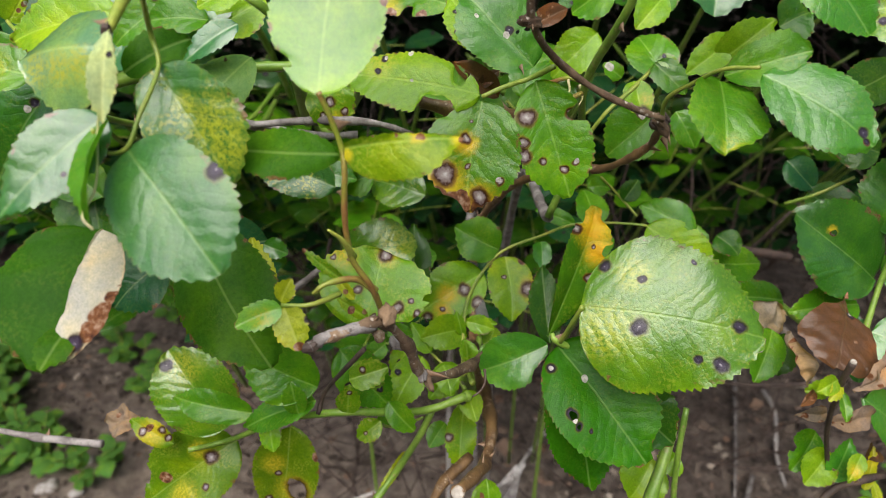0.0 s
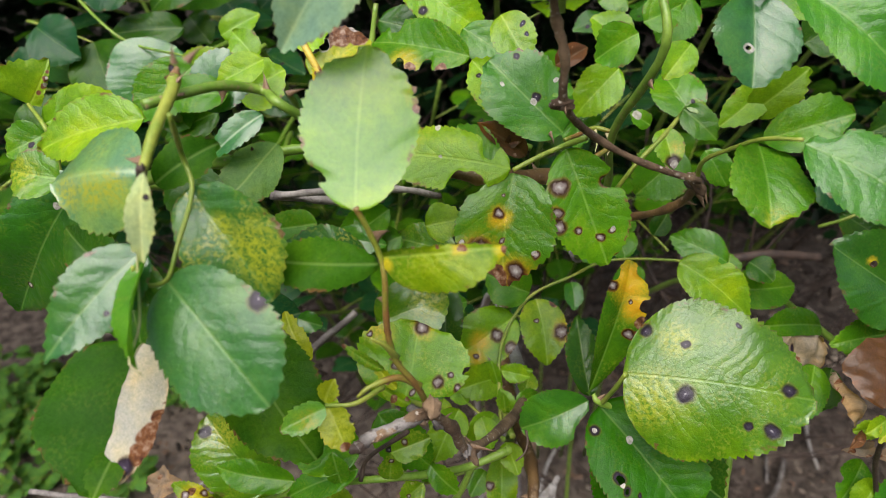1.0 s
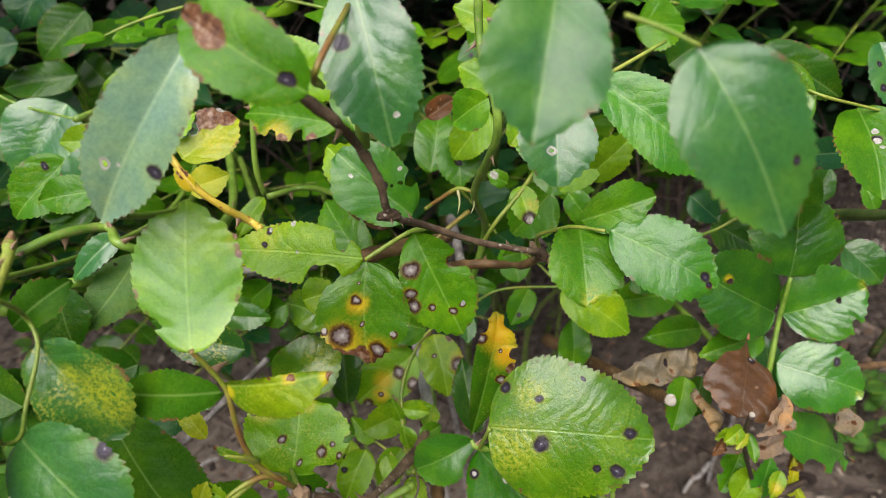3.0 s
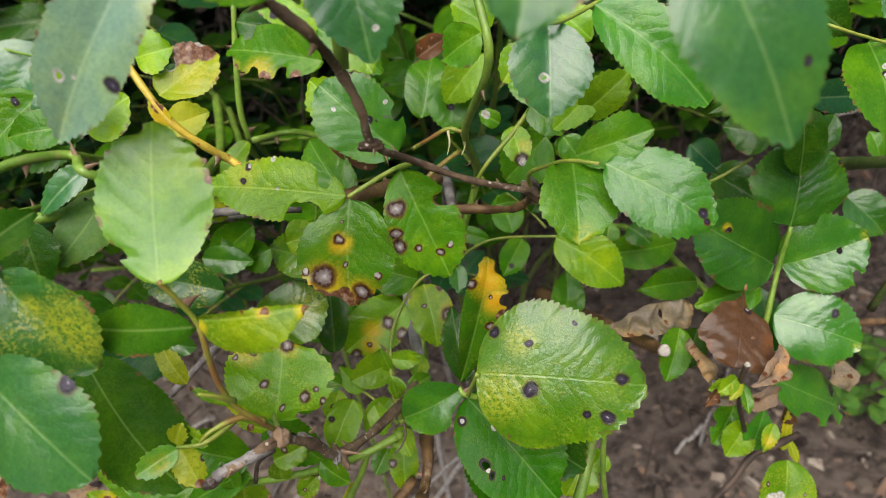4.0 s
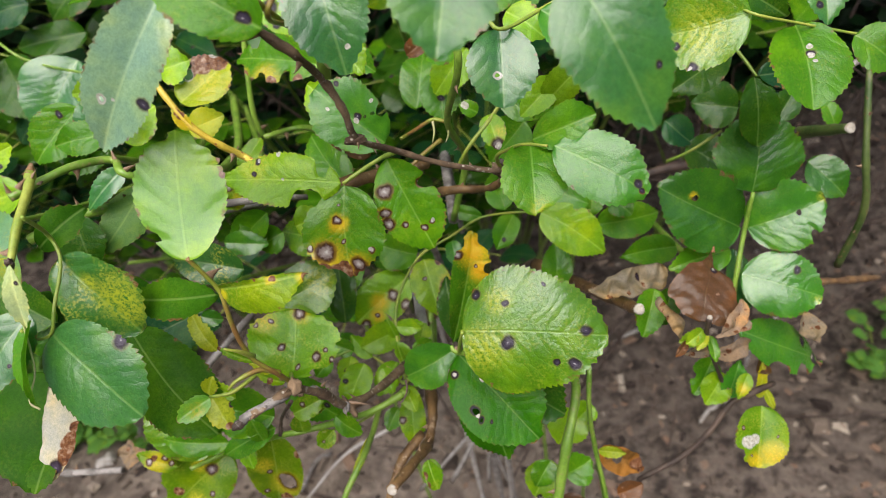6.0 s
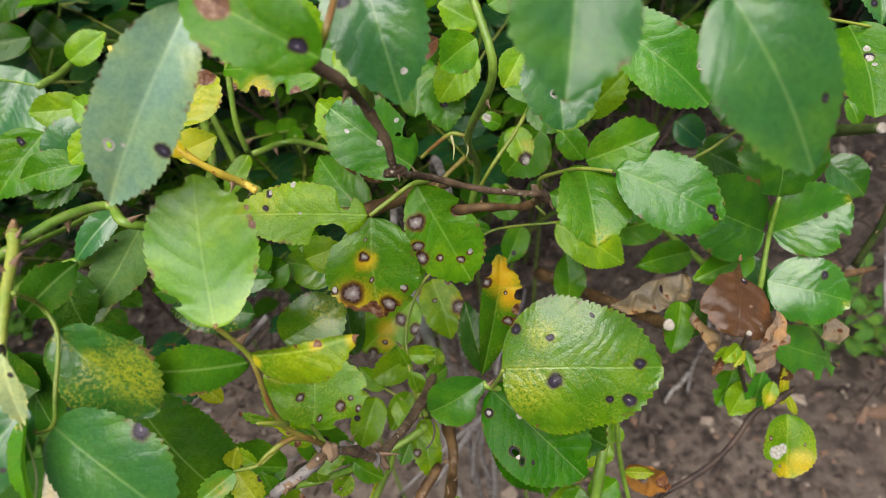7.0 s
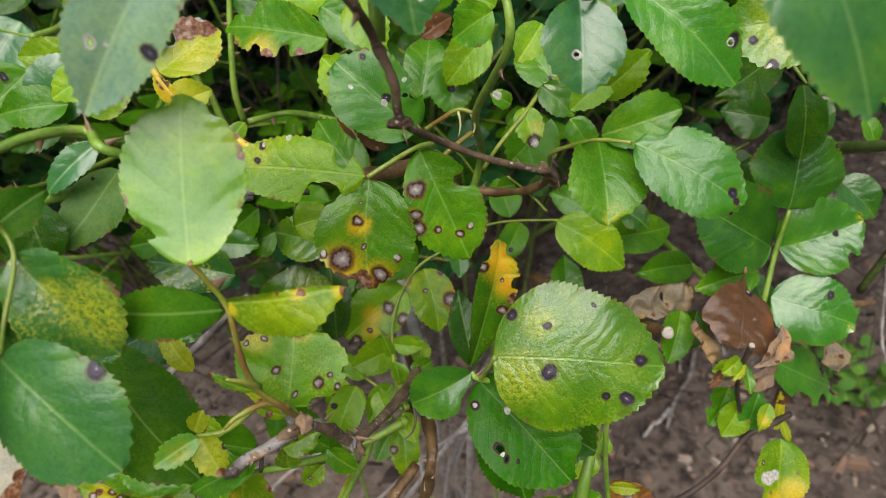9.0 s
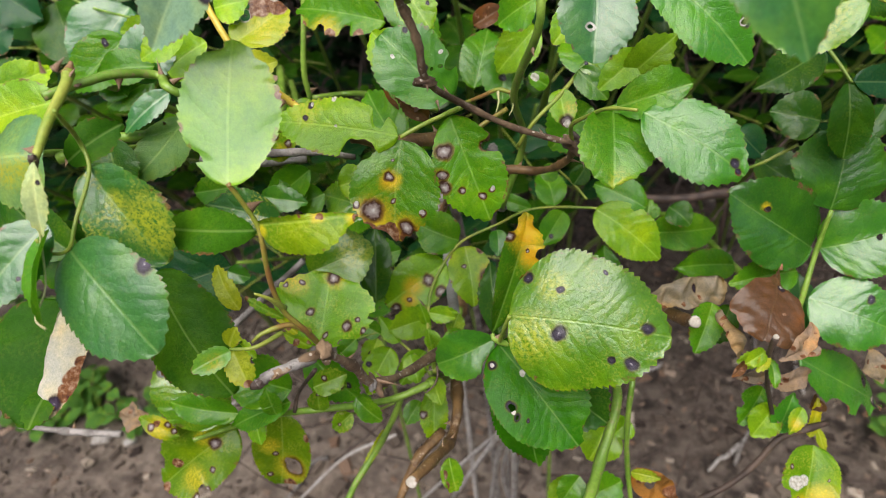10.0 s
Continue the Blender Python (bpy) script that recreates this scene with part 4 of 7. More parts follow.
deep = branch("rose_branch", "rose leaves deep in the bush, shade put into their greens")
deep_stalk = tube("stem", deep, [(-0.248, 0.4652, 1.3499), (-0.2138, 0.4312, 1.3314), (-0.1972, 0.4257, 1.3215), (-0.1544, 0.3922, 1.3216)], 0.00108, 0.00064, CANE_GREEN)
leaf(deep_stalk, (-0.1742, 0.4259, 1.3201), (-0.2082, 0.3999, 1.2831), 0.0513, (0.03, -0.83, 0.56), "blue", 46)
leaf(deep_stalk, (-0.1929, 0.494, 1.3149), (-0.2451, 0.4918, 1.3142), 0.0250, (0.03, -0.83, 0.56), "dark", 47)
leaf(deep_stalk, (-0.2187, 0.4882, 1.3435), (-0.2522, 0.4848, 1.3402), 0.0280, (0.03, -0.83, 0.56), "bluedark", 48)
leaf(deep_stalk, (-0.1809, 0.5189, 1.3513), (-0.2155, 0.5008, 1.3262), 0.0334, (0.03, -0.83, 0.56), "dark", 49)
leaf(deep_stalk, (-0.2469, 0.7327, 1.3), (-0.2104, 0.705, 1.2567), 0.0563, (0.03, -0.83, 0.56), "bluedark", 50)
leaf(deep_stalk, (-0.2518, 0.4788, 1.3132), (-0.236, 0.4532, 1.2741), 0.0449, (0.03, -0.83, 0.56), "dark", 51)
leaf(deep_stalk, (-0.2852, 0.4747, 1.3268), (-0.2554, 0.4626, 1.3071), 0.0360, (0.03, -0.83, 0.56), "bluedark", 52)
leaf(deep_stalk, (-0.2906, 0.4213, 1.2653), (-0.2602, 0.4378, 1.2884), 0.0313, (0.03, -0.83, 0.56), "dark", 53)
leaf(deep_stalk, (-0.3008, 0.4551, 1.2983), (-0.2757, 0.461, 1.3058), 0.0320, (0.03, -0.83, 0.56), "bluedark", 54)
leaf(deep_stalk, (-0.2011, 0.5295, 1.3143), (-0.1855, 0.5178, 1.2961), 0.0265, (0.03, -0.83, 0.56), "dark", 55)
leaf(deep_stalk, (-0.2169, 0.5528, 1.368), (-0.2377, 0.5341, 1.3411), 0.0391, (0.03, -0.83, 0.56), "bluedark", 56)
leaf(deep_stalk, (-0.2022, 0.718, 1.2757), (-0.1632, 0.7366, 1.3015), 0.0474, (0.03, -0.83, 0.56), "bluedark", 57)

mid = branch("rose_branch", "sunlit light green rose leaves on a thin green cane")
mid_stalk = tube("stem", mid, [(-0.0911, 0.3321, 1.3405), (-0.1027, 0.3179, 1.3377), (-0.1097, 0.2928, 1.3363), (-0.116, 0.2672, 1.334)], 0.00106, 0.00067, STALK)
leaf(mid_stalk, (-0.1302, 0.3863, 1.3334), (-0.1082, 0.3926, 1.3417), 0.0166, (0.03, -0.83, 0.56), "lime", 58)
leaf(mid_stalk, (-0.1085, 0.3272, 1.3339), (-0.1332, 0.328, 1.3364), 0.0162, (0.03, -0.83, 0.56), "lime", 59)
leaf(mid_stalk, (-0.1054, 0.2775, 1.3494), (-0.1298, 0.2654, 1.3327), 0.0217, (0.03, -0.83, 0.56), "green", 60, spots=[(0.24, -0.32, 1.97)])
leaf(mid_stalk, (-0.1005, 0.259, 1.3395), (-0.0777, 0.2695, 1.3541), 0.0226, (0.03, -0.83, 0.56), "blue", 61)
leaf(mid_stalk, (-0.1126, 0.273, 1.3251), (-0.124, 0.2805, 1.3369), 0.0153, (0.03, -0.83, 0.56), "green", 62)
leaf(mid_stalk, (-0.102, 0.2805, 1.3286), (-0.1246, 0.274, 1.3201), 0.0155, (0.03, -0.83, 0.56), "green", 63)
leaf(mid_stalk, (-0.0704, 0.2537, 1.3565), (-0.0872, 0.2477, 1.3503), 0.0126, (0.03, -0.76, 0.65), "lime", 64)
leaf(mid_stalk, (-0.0763, 0.2642, 1.3537), (-0.0852, 0.2715, 1.3628), 0.0116, (0.03, -0.76, 0.65), "lime", 65)
leaf(mid_stalk, (-0.0869, 0.2557, 1.3443), (-0.1105, 0.2548, 1.3443), 0.0148, (0.03, -0.76, 0.65), "green", 66)
leaf(mid_stalk, (-0.1459, 0.3244, 1.4053), (-0.1844, 0.3086, 1.3837), 0.0305, (0.03, -0.83, 0.56), "glossy", 67)

overhead = branch("rose_branch", "rose shoot close overhead with broad blue-green leaves")
overhead_stalk = tube("cane", overhead, [(0.0234, 0.1804, 1.3831), (0.0298, 0.193, 1.4251), (0.0528, 0.1436, 1.4354), (0.0755, 0.1351, 1.4264)], 0.00190, 0.00110, CANE_GREEN)
leaf(overhead_stalk, (0.0282, 0.1868, 1.4232), (0.0316, 0.1667, 1.3894), 0.0231, (0.01, -0.86, 0.51), "blue", 68, spots=[(0.35, -0.53, 2.61)], flecks=[(0.83, 0.25, 0.82)], shape=(0.55, 0.6))
leaf(overhead_stalk, (0.065, 0.1368, 1.4296), (0.0568, 0.12, 1.4097), 0.0221, (0.06, -0.77, 0.63), "bluemid", 69, fold=0.3, shape=(0.5, 0.6))
leaf(overhead_stalk, (0.087, 0.1289, 1.4184), (0.1001, 0.1138, 1.3876), 0.0229, (0.05, -0.89, 0.46), "bluemid", 70, spots=[(0.68, 0.49, 0.96)], fold=0.22, shape=(0.5, 0.65))
overhead_stalk = tube("leaf_stalk", overhead, [(0.0265, 0.1835, 1.4184), (0.0194, 0.1551, 1.414), (0.0154, 0.1906, 1.3972)], 0.00068, 0.00076, STALK_RED)
leaf(overhead_stalk, (0.018, 0.1493, 1.4126), (-0.0039, 0.1591, 1.4288), 0.0174, (0.03, -0.83, 0.55), "green", 71, spots=[(0.16, 0.02, 1.84), (0.16, -1.06, 1.03)], dead=[(0.75, 0.02, 3.9), (0.91, -0.08, 2.53)], shape=(0.5, 0.45))
overhead_stalk = tube("leaf_stalk", overhead, [(-0.0059, 0.1658, 1.422), (0.0026, 0.1757, 1.4221), (0.0121, 0.1683, 1.4155), (0.0149, 0.191, 1.3978)], 0.00073, 0.00091, STALK_RED)
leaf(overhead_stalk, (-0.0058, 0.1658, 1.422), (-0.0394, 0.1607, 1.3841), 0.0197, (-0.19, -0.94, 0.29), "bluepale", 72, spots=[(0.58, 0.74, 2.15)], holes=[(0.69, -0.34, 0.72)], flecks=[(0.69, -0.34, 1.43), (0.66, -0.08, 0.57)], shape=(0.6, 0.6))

upright = branch("rose_branch", "rose leaf with etched holes and purple-rimmed white spots")
upright_stalk = tube("leaf_stalk", upright, [(0.0632, 0.2472, 1.3818), (0.074, 0.215, 1.3845), (0.078, 0.1992, 1.3798), (0.0958, 0.2148, 1.3776), (0.12, 0.227, 1.3813)], 0.00079, 0.00057, STALK)
leaf(upright_stalk, (0.0789, 0.2034, 1.3789), (0.0755, 0.1856, 1.3596), 0.0226, (0.04, -0.74, 0.67), "blue", 73, holes=[(0.6, -0.14, 0.87)], flecks=[(0.6, -0.14, 1.74)], shape=(0.5, 0.45))
leaf(upright_stalk, (0.094, 0.2109, 1.3791), (0.1232, 0.1925, 1.3522), 0.0220, (0.01, -0.82, 0.57), "glossy", 74, spots=[(0.78, 0.61, 2.52)], holes=[(0.77, 0.52, 0.9)], flecks=[(0.77, 0.52, 1.44)], shape=(0.55, 0.5))
leaf(upright_stalk, (0.1705, 0.2212, 1.3584), (0.1401, 0.2359, 1.3487), 0.0314, (-0.5, -0.68, 0.53), "mottled", 75, spots=[(0.61, 0.94, 2.69), (0.76, 0.34, 1.86)], yellow=[(0.47, 0.14, 12.4)], flecks=[(0.64, 0.96, 1.03)], shape=(0.45, 0.45))
leaf(upright_stalk, (0.096, 0.2307, 1.3328), (0.112, 0.2294, 1.348), 0.0134, (-0.42, -0.82, 0.38), "lime", 76)
leaf(upright_stalk, (0.1016, 0.2344, 1.3408), (0.0856, 0.2289, 1.3299), 0.0120, (-0.13, -0.79, 0.6), "lime", 77)
leaf(upright_stalk, (0.0848, 0.2329, 1.3719), (0.0971, 0.2243, 1.3629), 0.0140, (-0.05, -0.76, 0.65), "lime", 78)
leaf(upright_stalk, (0.1929, 0.2287, 1.3474), (0.1881, 0.1987, 1.328), 0.0299, (0.03, -0.55, 0.84), "green", 79, spots=[(0.4, 0.14, 1.84)], flecks=[(0.31, 0.1, 1.23), (0.42, 0.14, 1.23), (0.5, 0.16, 0.82)], shape=(0.5, 0.4))
leaf(upright_stalk, (0.1742, 0.265, 1.359), (0.2036, 0.2549, 1.3371), 0.0181, (0.1, -0.84, 0.53), "dark", 80)
leaf(upright_stalk, (0.2043, 0.2426, 1.3634), (0.2042, 0.2273, 1.3442), 0.0155, (-0.01, -0.78, 0.62), "blue", 81, spots=[(0.32, -0.41, 1.35), (0.69, -0.35, 1.93)])
leaf(upright_stalk, (0.211, 0.22, 1.3421), (0.2249, 0.2112, 1.3308), 0.0185, (0.04, -0.77, 0.64), "green", 82)
upright_stalk = tube("leaf_stalk", upright, [(0.1686, 0.2513, 1.3554), (0.1704, 0.2209, 1.3581), (0.1896, 0.2248, 1.3491), (0.2108, 0.2264, 1.3404), (0.2403, 0.2283, 1.3285)], 0.00055, 0.00054, STALK)

upmid = branch("rose_branch", "rose shoot with chewed, white-flecked green leaves")
upmid_stalk = tube("cane", upmid, [(0.0652, 0.2535, 1.4036), (0.0632, 0.2472, 1.3818), (0.0649, 0.23, 1.358), (0.0565, 0.2562, 1.3182), (0.0621, 0.2849, 1.2788), (0.0499, 0.2821, 1.2437)], 0.00140, 0.00180, CANE_GREEN, thorns=5)
upmid_stalk = tube("leaf_stalk", upmid, [(0.0565, 0.2562, 1.3182), (0.0502, 0.2595, 1.319), (0.0424, 0.253, 1.3195), (0.0359, 0.2423, 1.3226)], 0.00100, 0.00080, STALK_RED)
upmid_stalk = tube("stipule", upmid, [(0.0501, 0.2592, 1.3186), (0.05, 0.2533, 1.3164), (0.0484, 0.2485, 1.3139)], 0.00067, 0.00013, STALK_PALE)
upmid_stalk = tube("stipule", upmid, [(0.0556, 0.2628, 1.315), (0.0561, 0.2576, 1.3119), (0.0541, 0.2533, 1.31)], 0.00069, 0.00014, STALK_PALE)
upmid_stalk = tube("leaf_stalk", upmid, [(0.0525, 0.2415, 1.3189), (0.0442, 0.2355, 1.3173), (0.0372, 0.2309, 1.3146)], 0.00104, 0.00081, STALK_RED)
leaf(upmid_stalk, (0.0315, 0.2174, 1.3367), (0.0089, 0.2313, 1.3576), 0.0256, (0.03, -0.82, 0.57), "glossy", 83, spots=[(0.83, -0.52, 1.44), (0.42, -0.17, 1.62)], holes=[(0.3, -0.5, 0.8), (0.36, -0.3, 0.7)], flecks=[(0.74, 0.22, 0.9), (0.39, -0.77, 0.9), (0.41, -0.05, 1.08)], shape=(0.45, 0.4), bites=[(0.24, -1, 0.07, 0.35)])
leaf(upmid_stalk, (0.0165, 0.2353, 1.338), (0.0036, 0.2463, 1.3532), 0.0172, (0, -0.81, 0.59), "lime", 84, spots=[(0.74, 0.22, 1.15), (0.45, 0.69, 1.15)])
leaf(upmid_stalk, (0.0034, 0.29, 1.3417), (-0.0376, 0.3086, 1.3449), 0.022, (-0.26, -0.69, 0.67), "green", 85, yellow=[(0.58, 0.9, 7.78), (0.86, 0.78, 3.66)], dead=[(0.85, 0.81, 2.74), (0.52, 0.99, 2.74), (0.22, 0.77, 2.74), (0.96, 0.48, 1.83)], shape=(0.5, 0.4), fever=0.6, bites=[(0.37, 1, 0.06, 0.5), (0.62, 1, 0.05, 0.35), (0.78, -1, 0.07, 0.5), (0.9, 1, 0.05, 0.4)])
leaf(upmid_stalk, (-0.0235, 0.3238, 1.3688), (0.0121, 0.313, 1.3436), 0.0237, (0.1, -0.86, 0.51), "lime", 86, spots=[(0.22, -0.16, 4.58), (0.38, -0.63, 2.69)])
leaf(upmid_stalk, (0.0017, 0.3105, 1.3477), (0.0266, 0.2988, 1.3288), 0.0193, (0.03, -0.83, 0.56), "green", 87)
leaf(upmid_stalk, (-0.037, 0.3336, 1.3481), (-0.0039, 0.3277, 1.3377), 0.0199, (0.03, -0.83, 0.56), "dark", 88)
leaf(upmid_stalk, (0.0157, 0.2734, 1.3612), (0.0251, 0.2601, 1.3464), 0.0163, (-0.05, -0.76, 0.65), "lime", 89, spots=[(0.37, 0.6, 1.43), (0.57, 0.53, 1.22)])
leaf(upmid_stalk, (0.0552, 0.3364, 1.3049), (0.0544, 0.3184, 1.2837), 0.0227, (-0.05, -0.76, 0.65), "green", 90, spots=[(0.53, 0.02, 2.21)])
leaf(upmid_stalk, (0.0406, 0.3349, 1.2865), (0.0504, 0.3648, 1.307), 0.0232, (0.02, -0.57, 0.82), "green", 91)
leaf(upmid_stalk, (0.0668, 0.2719, 1.351), (0.0518, 0.2768, 1.3401), 0.0172, (-0.51, -0.78, 0.35), "green", 93)
leaf(upmid_stalk, (0.0824, 0.2571, 1.3504), (0.0714, 0.2494, 1.3404), 0.0121, (-0.05, -0.76, 0.65), "lime", 94)
leaf(upmid_stalk, (0.0944, 0.2782, 1.3141), (0.0865, 0.3013, 1.3253), 0.0216, (-0.21, -0.48, 0.85), "green", 95)
leaf(upmid_stalk, (0.0105, 0.2265, 1.3148), (-0.0031, 0.2516, 1.3277), 0.0183, (-0.2, -0.53, 0.82), "green", 96)
leaf(upmid_stalk, (-0.0168, 0.2268, 1.2992), (-0.002, 0.2275, 1.3012), 0.0144, (-0.05, -0.76, 0.65), "lime", 97)
leaf(upmid_stalk, (-0.0069, 0.2361, 1.2801), (-0.0313, 0.2509, 1.2801), 0.0182, (-0.37, -0.61, 0.69), "mottled", 98)
leaf(upmid_stalk, (-0.0313, 0.2409, 1.2992), (-0.0545, 0.2418, 1.283), 0.0153, (-0.35, -0.82, 0.46), "green", 99)
upmid_stalk = tube("cane", upmid, [(-0.0388, 0.3479, 1.3521), (-0.0439, 0.3417, 1.3289), (-0.0481, 0.3343, 1.3045), (-0.0479, 0.3334, 1.288)], 0.00127, 0.00168, CANE_GREEN, thorns=5)
upmid_stalk = tube("cane", upmid, [(-0.0415, 0.3147, 1.2974), (-0.0216, 0.3236, 1.294), (0.0124, 0.2563, 1.3191), (0.0247, 0.2526, 1.3156)], 0.00158, 0.00129, CANE_GREEN, thorns=3)
leaf(upmid_stalk, (-0.0436, 0.315, 1.2976), (-0.0576, 0.3006, 1.2857), 0.0104, (0.06, -0.67, 0.74), "lime", 100)
upmid_stalk = tube("cane", upmid, [(-0.0064, 0.2212, 1.3232), (0.0082, 0.2196, 1.3205), (0.0222, 0.229, 1.3155), (0.0438, 0.2469, 1.3047)], 0.00259, 0.00269, CANE_BROWN, thorns=2)
upmid_stalk = tube("twig", upmid, [(-0.0737, 0.2426, 1.3072), (-0.0502, 0.2364, 1.3111), (-0.0257, 0.2346, 1.3109), (-0.0111, 0.2416, 1.303)], 0.00134, 0.00134, BARK_GREY)
upmid_stalk = tube("twig", upmid, [(-0.0759, 0.2427, 1.3077), (-0.0509, 0.2468, 1.301), (-0.0334, 0.2493, 1.2999)], 0.00173, 0.00156, BARK_GREY)

torn = branch("rose_branch", "yellow rose leaf with a torn brown end on a yellow stalk")
torn_stalk = tube("leaf_stalk", torn, [(-0.0564, 0.2537, 1.3849), (-0.0578, 0.2543, 1.3696), (-0.0528, 0.247, 1.3604), (-0.0459, 0.2417, 1.3474), (-0.0375, 0.2408, 1.3367), (-0.0316, 0.2446, 1.3275), (-0.0268, 0.2396, 1.3261)], 0.00105, 0.0016, STALK_YELLOW, thorns=2)
leaf(torn_stalk, (-0.0594, 0.2743, 1.3439), (-0.0372, 0.2897, 1.3523), 0.0218, (-0.02, -0.74, 0.68), "yellow", 101, yellow=[(0.5, -0.2, 9.0), (0.75, -0.9, 6.0)], dead=[(0.9, 0.3, 5.5), (0.68, 0.62, 5.5), (0.45, 0.75, 4.2), (0.25, 0.8, 3.4)], holes=[(0.4, 0.6, 2.2), (0.27, 0.62, 1.5), (0.5, 0.85, 1.6), (0.16, 0.7, 1.2)], flecks=[(0.38, 0.64, 3.2), (0.93, 0.6, 2.6), (0.25, 0.66, 2.2)], shape=(0.42, 0.36), fever=0.3)
leaf(torn_stalk, (-0.0575, 0.2648, 1.3345), (-0.0405, 0.2668, 1.3373), 0.0137, (-0.01, -0.78, 0.62), "yellow", 102, spots=[(0.18, -0.17, 1.55)], yellow=[(0.46, -0.1, 8.85)])
leaf(torn_stalk, (-0.0662, 0.2825, 1.3567), (-0.0513, 0.2837, 1.3583), 0.0177, (-0.01, -0.78, 0.62), "lime", 103)
leaf(torn_stalk, (-0.0842, 0.2578, 1.3413), (-0.0664, 0.2639, 1.3493), 0.0223, (-0.01, -0.78, 0.62), "lime", 104)

little = branch("rose_branch", "small rose leaf with a yellow brown-tipped leaflet and white flecks")
little_stalk = tube("leaf_stalk", little, [(0.0864, 0.2621, 1.3255), (0.075, 0.2515, 1.3183), (0.0633, 0.2435, 1.3111), (0.0566, 0.2449, 1.2998)], 0.00088, 0.00088, STALK)
leaf(little_stalk, (0.0742, 0.253, 1.32), (0.076, 0.2408, 1.3089), 0.0112, (-0.07, -0.68, 0.73), "lime", 105, spots=[(0.84, 0.0, 3.4)], yellow=[(0.55, 0.5, 3.0)], dead=[(0.92, 0.06, 2.15)], flecks=[(0.9, 0.05, 1.7)], fever=0.3)
leaf(little_stalk, (0.0705, 0.256, 1.3202), (0.0629, 0.258, 1.325), 0.0074, (0.12, -0.83, 0.54), "green", 106, flecks=[(0.72, -0.18, 1.95)])
leaf(little_stalk, (0.0825, 0.2572, 1.3256), (0.0936, 0.2483, 1.3159), 0.0125, (-0.05, -0.76, 0.65), "green", 107)
leaf(little_stalk, (0.0835, 0.2581, 1.3267), (0.0915, 0.2563, 1.3252), 0.0056, (-0.05, -0.76, 0.65), "pale", 108, spots=[(0.32, 0.51, 1.08)])
leaf(little_stalk, (0.0938, 0.2833, 1.2954), (0.0741, 0.2814, 1.2761), 0.0254, (-0.33, -0.84, 0.42), "green", 109)
leaf(little_stalk, (0.0998, 0.2736, 1.2998), (0.1084, 0.2664, 1.2859), 0.0134, (0.05, -0.88, 0.48), "green", 110)

middle = branch("rose_branch", "thin-stalked rose leaf with yellow-haloed dark spots")
middle_stalk = tube("leaf_stalk", middle, [(0.126, 0.2884, 1.2276), (0.0957, 0.2815, 1.2394), (0.0668, 0.2917, 1.2344), (0.0466, 0.2802, 1.2342), (0.0281, 0.275, 1.2289), (0.0168, 0.2678, 1.2188), (0.0102, 0.2525, 1.2128), (0.0085, 0.2357, 1.2024), (0.0085, 0.2267, 1.1919)], 0.00064, 0.00082, STALK)
leaf(middle_stalk, (0.0189, 0.2693, 1.2205), (-0.0136, 0.2547, 1.2063), 0.0268, (0.05, -0.75, 0.66), "lime", 111, spots=[(0.33, 0.18, 3.7), (0.27, 0.83, 3.6), (0.91, 0.34, 3.6), (0.69, 0.36, 1.6)], yellow=[(0.55, 0.03, 6.0), (0.69, 0.36, 5.0)], dead=[(0.97, 0.34, 2.4)], fever=0.8)
leaf(middle_stalk, (0.0268, 0.2754, 1.2295), (0.0052, 0.2788, 1.2406), 0.0226, (0.18, -0.79, 0.58), "green", 112)
leaf(middle_stalk, (0.0295, 0.2737, 1.2273), (0.0322, 0.2502, 1.2056), 0.022, (0.02, -0.68, 0.74), "lime", 113, spots=[(0.55, 0.72, 4.6), (0.34, -0.25, 1.3)], yellow=[(0.55, 0.95, 7.0)], dead=[(0.1, 0.69, 2.2)], fever=0.6)
leaf(middle_stalk, (0.0468, 0.2787, 1.2324), (0.0464, 0.2652, 1.2257), 0.0096, (0.04, -0.44, 0.9), "glossy", 114)
leaf(middle_stalk, (0.0845, 0.3014, 1.2246), (0.071, 0.2862, 1.2135), 0.0150, (0.13, -0.66, 0.74), "green", 115, spots=[(0.7, 0.22, 1.5)])
leaf(middle_stalk, (0.0973, 0.2778, 1.2412), (0.1274, 0.2614, 1.2187), 0.025, (0.05, -0.77, 0.63), "lime", 116, bites=[(0.35, 1, 0.06, 0.22)], dead=[(0.36, 0.95, 1.2)])
leaf(middle_stalk, (0.066, 0.2942, 1.2324), (0.0459, 0.2989, 1.2389), 0.0088, (0.03, -0.76, 0.65), "green", 117)
leaf(middle_stalk, (0.0807, 0.3118, 1.2215), (0.077, 0.334, 1.2323), 0.0176, (-0.06, -0.45, 0.89), "green", 118)
leaf(middle_stalk, (0.1269, 0.294, 1.228), (0.1015, 0.3081, 1.2365), 0.0196, (-0.14, -0.69, 0.71), "green", 119)
leaf(middle_stalk, (0.0101, 0.2399, 1.2135), (0.0227, 0.2379, 1.2105), 0.0087, (0.03, -0.76, 0.65), "lime", 120)
leaf(middle_stalk, (0.0103, 0.2424, 1.2071), (-0.0103, 0.2344, 1.208), 0.0164, (0.29, -0.69, 0.66), "lime", 121)
leaf(middle_stalk, (-0.0096, 0.2268, 1.2042), (-0.0217, 0.2095, 1.1905), 0.0165, (0.11, -0.66, 0.74), "lime", 122, spots=[(0.47, -0.64, 2.13)])
leaf(middle_stalk, (0.0063, 0.2323, 1.1944), (-0.0067, 0.219, 1.1856), 0.0137, (0.16, -0.65, 0.74), "lime", 123)
leaf(middle_stalk, (-0.0216, 0.271, 1.2259), (-0.0039, 0.2734, 1.2278), 0.0171, (0.03, -0.76, 0.65), "green", 124)
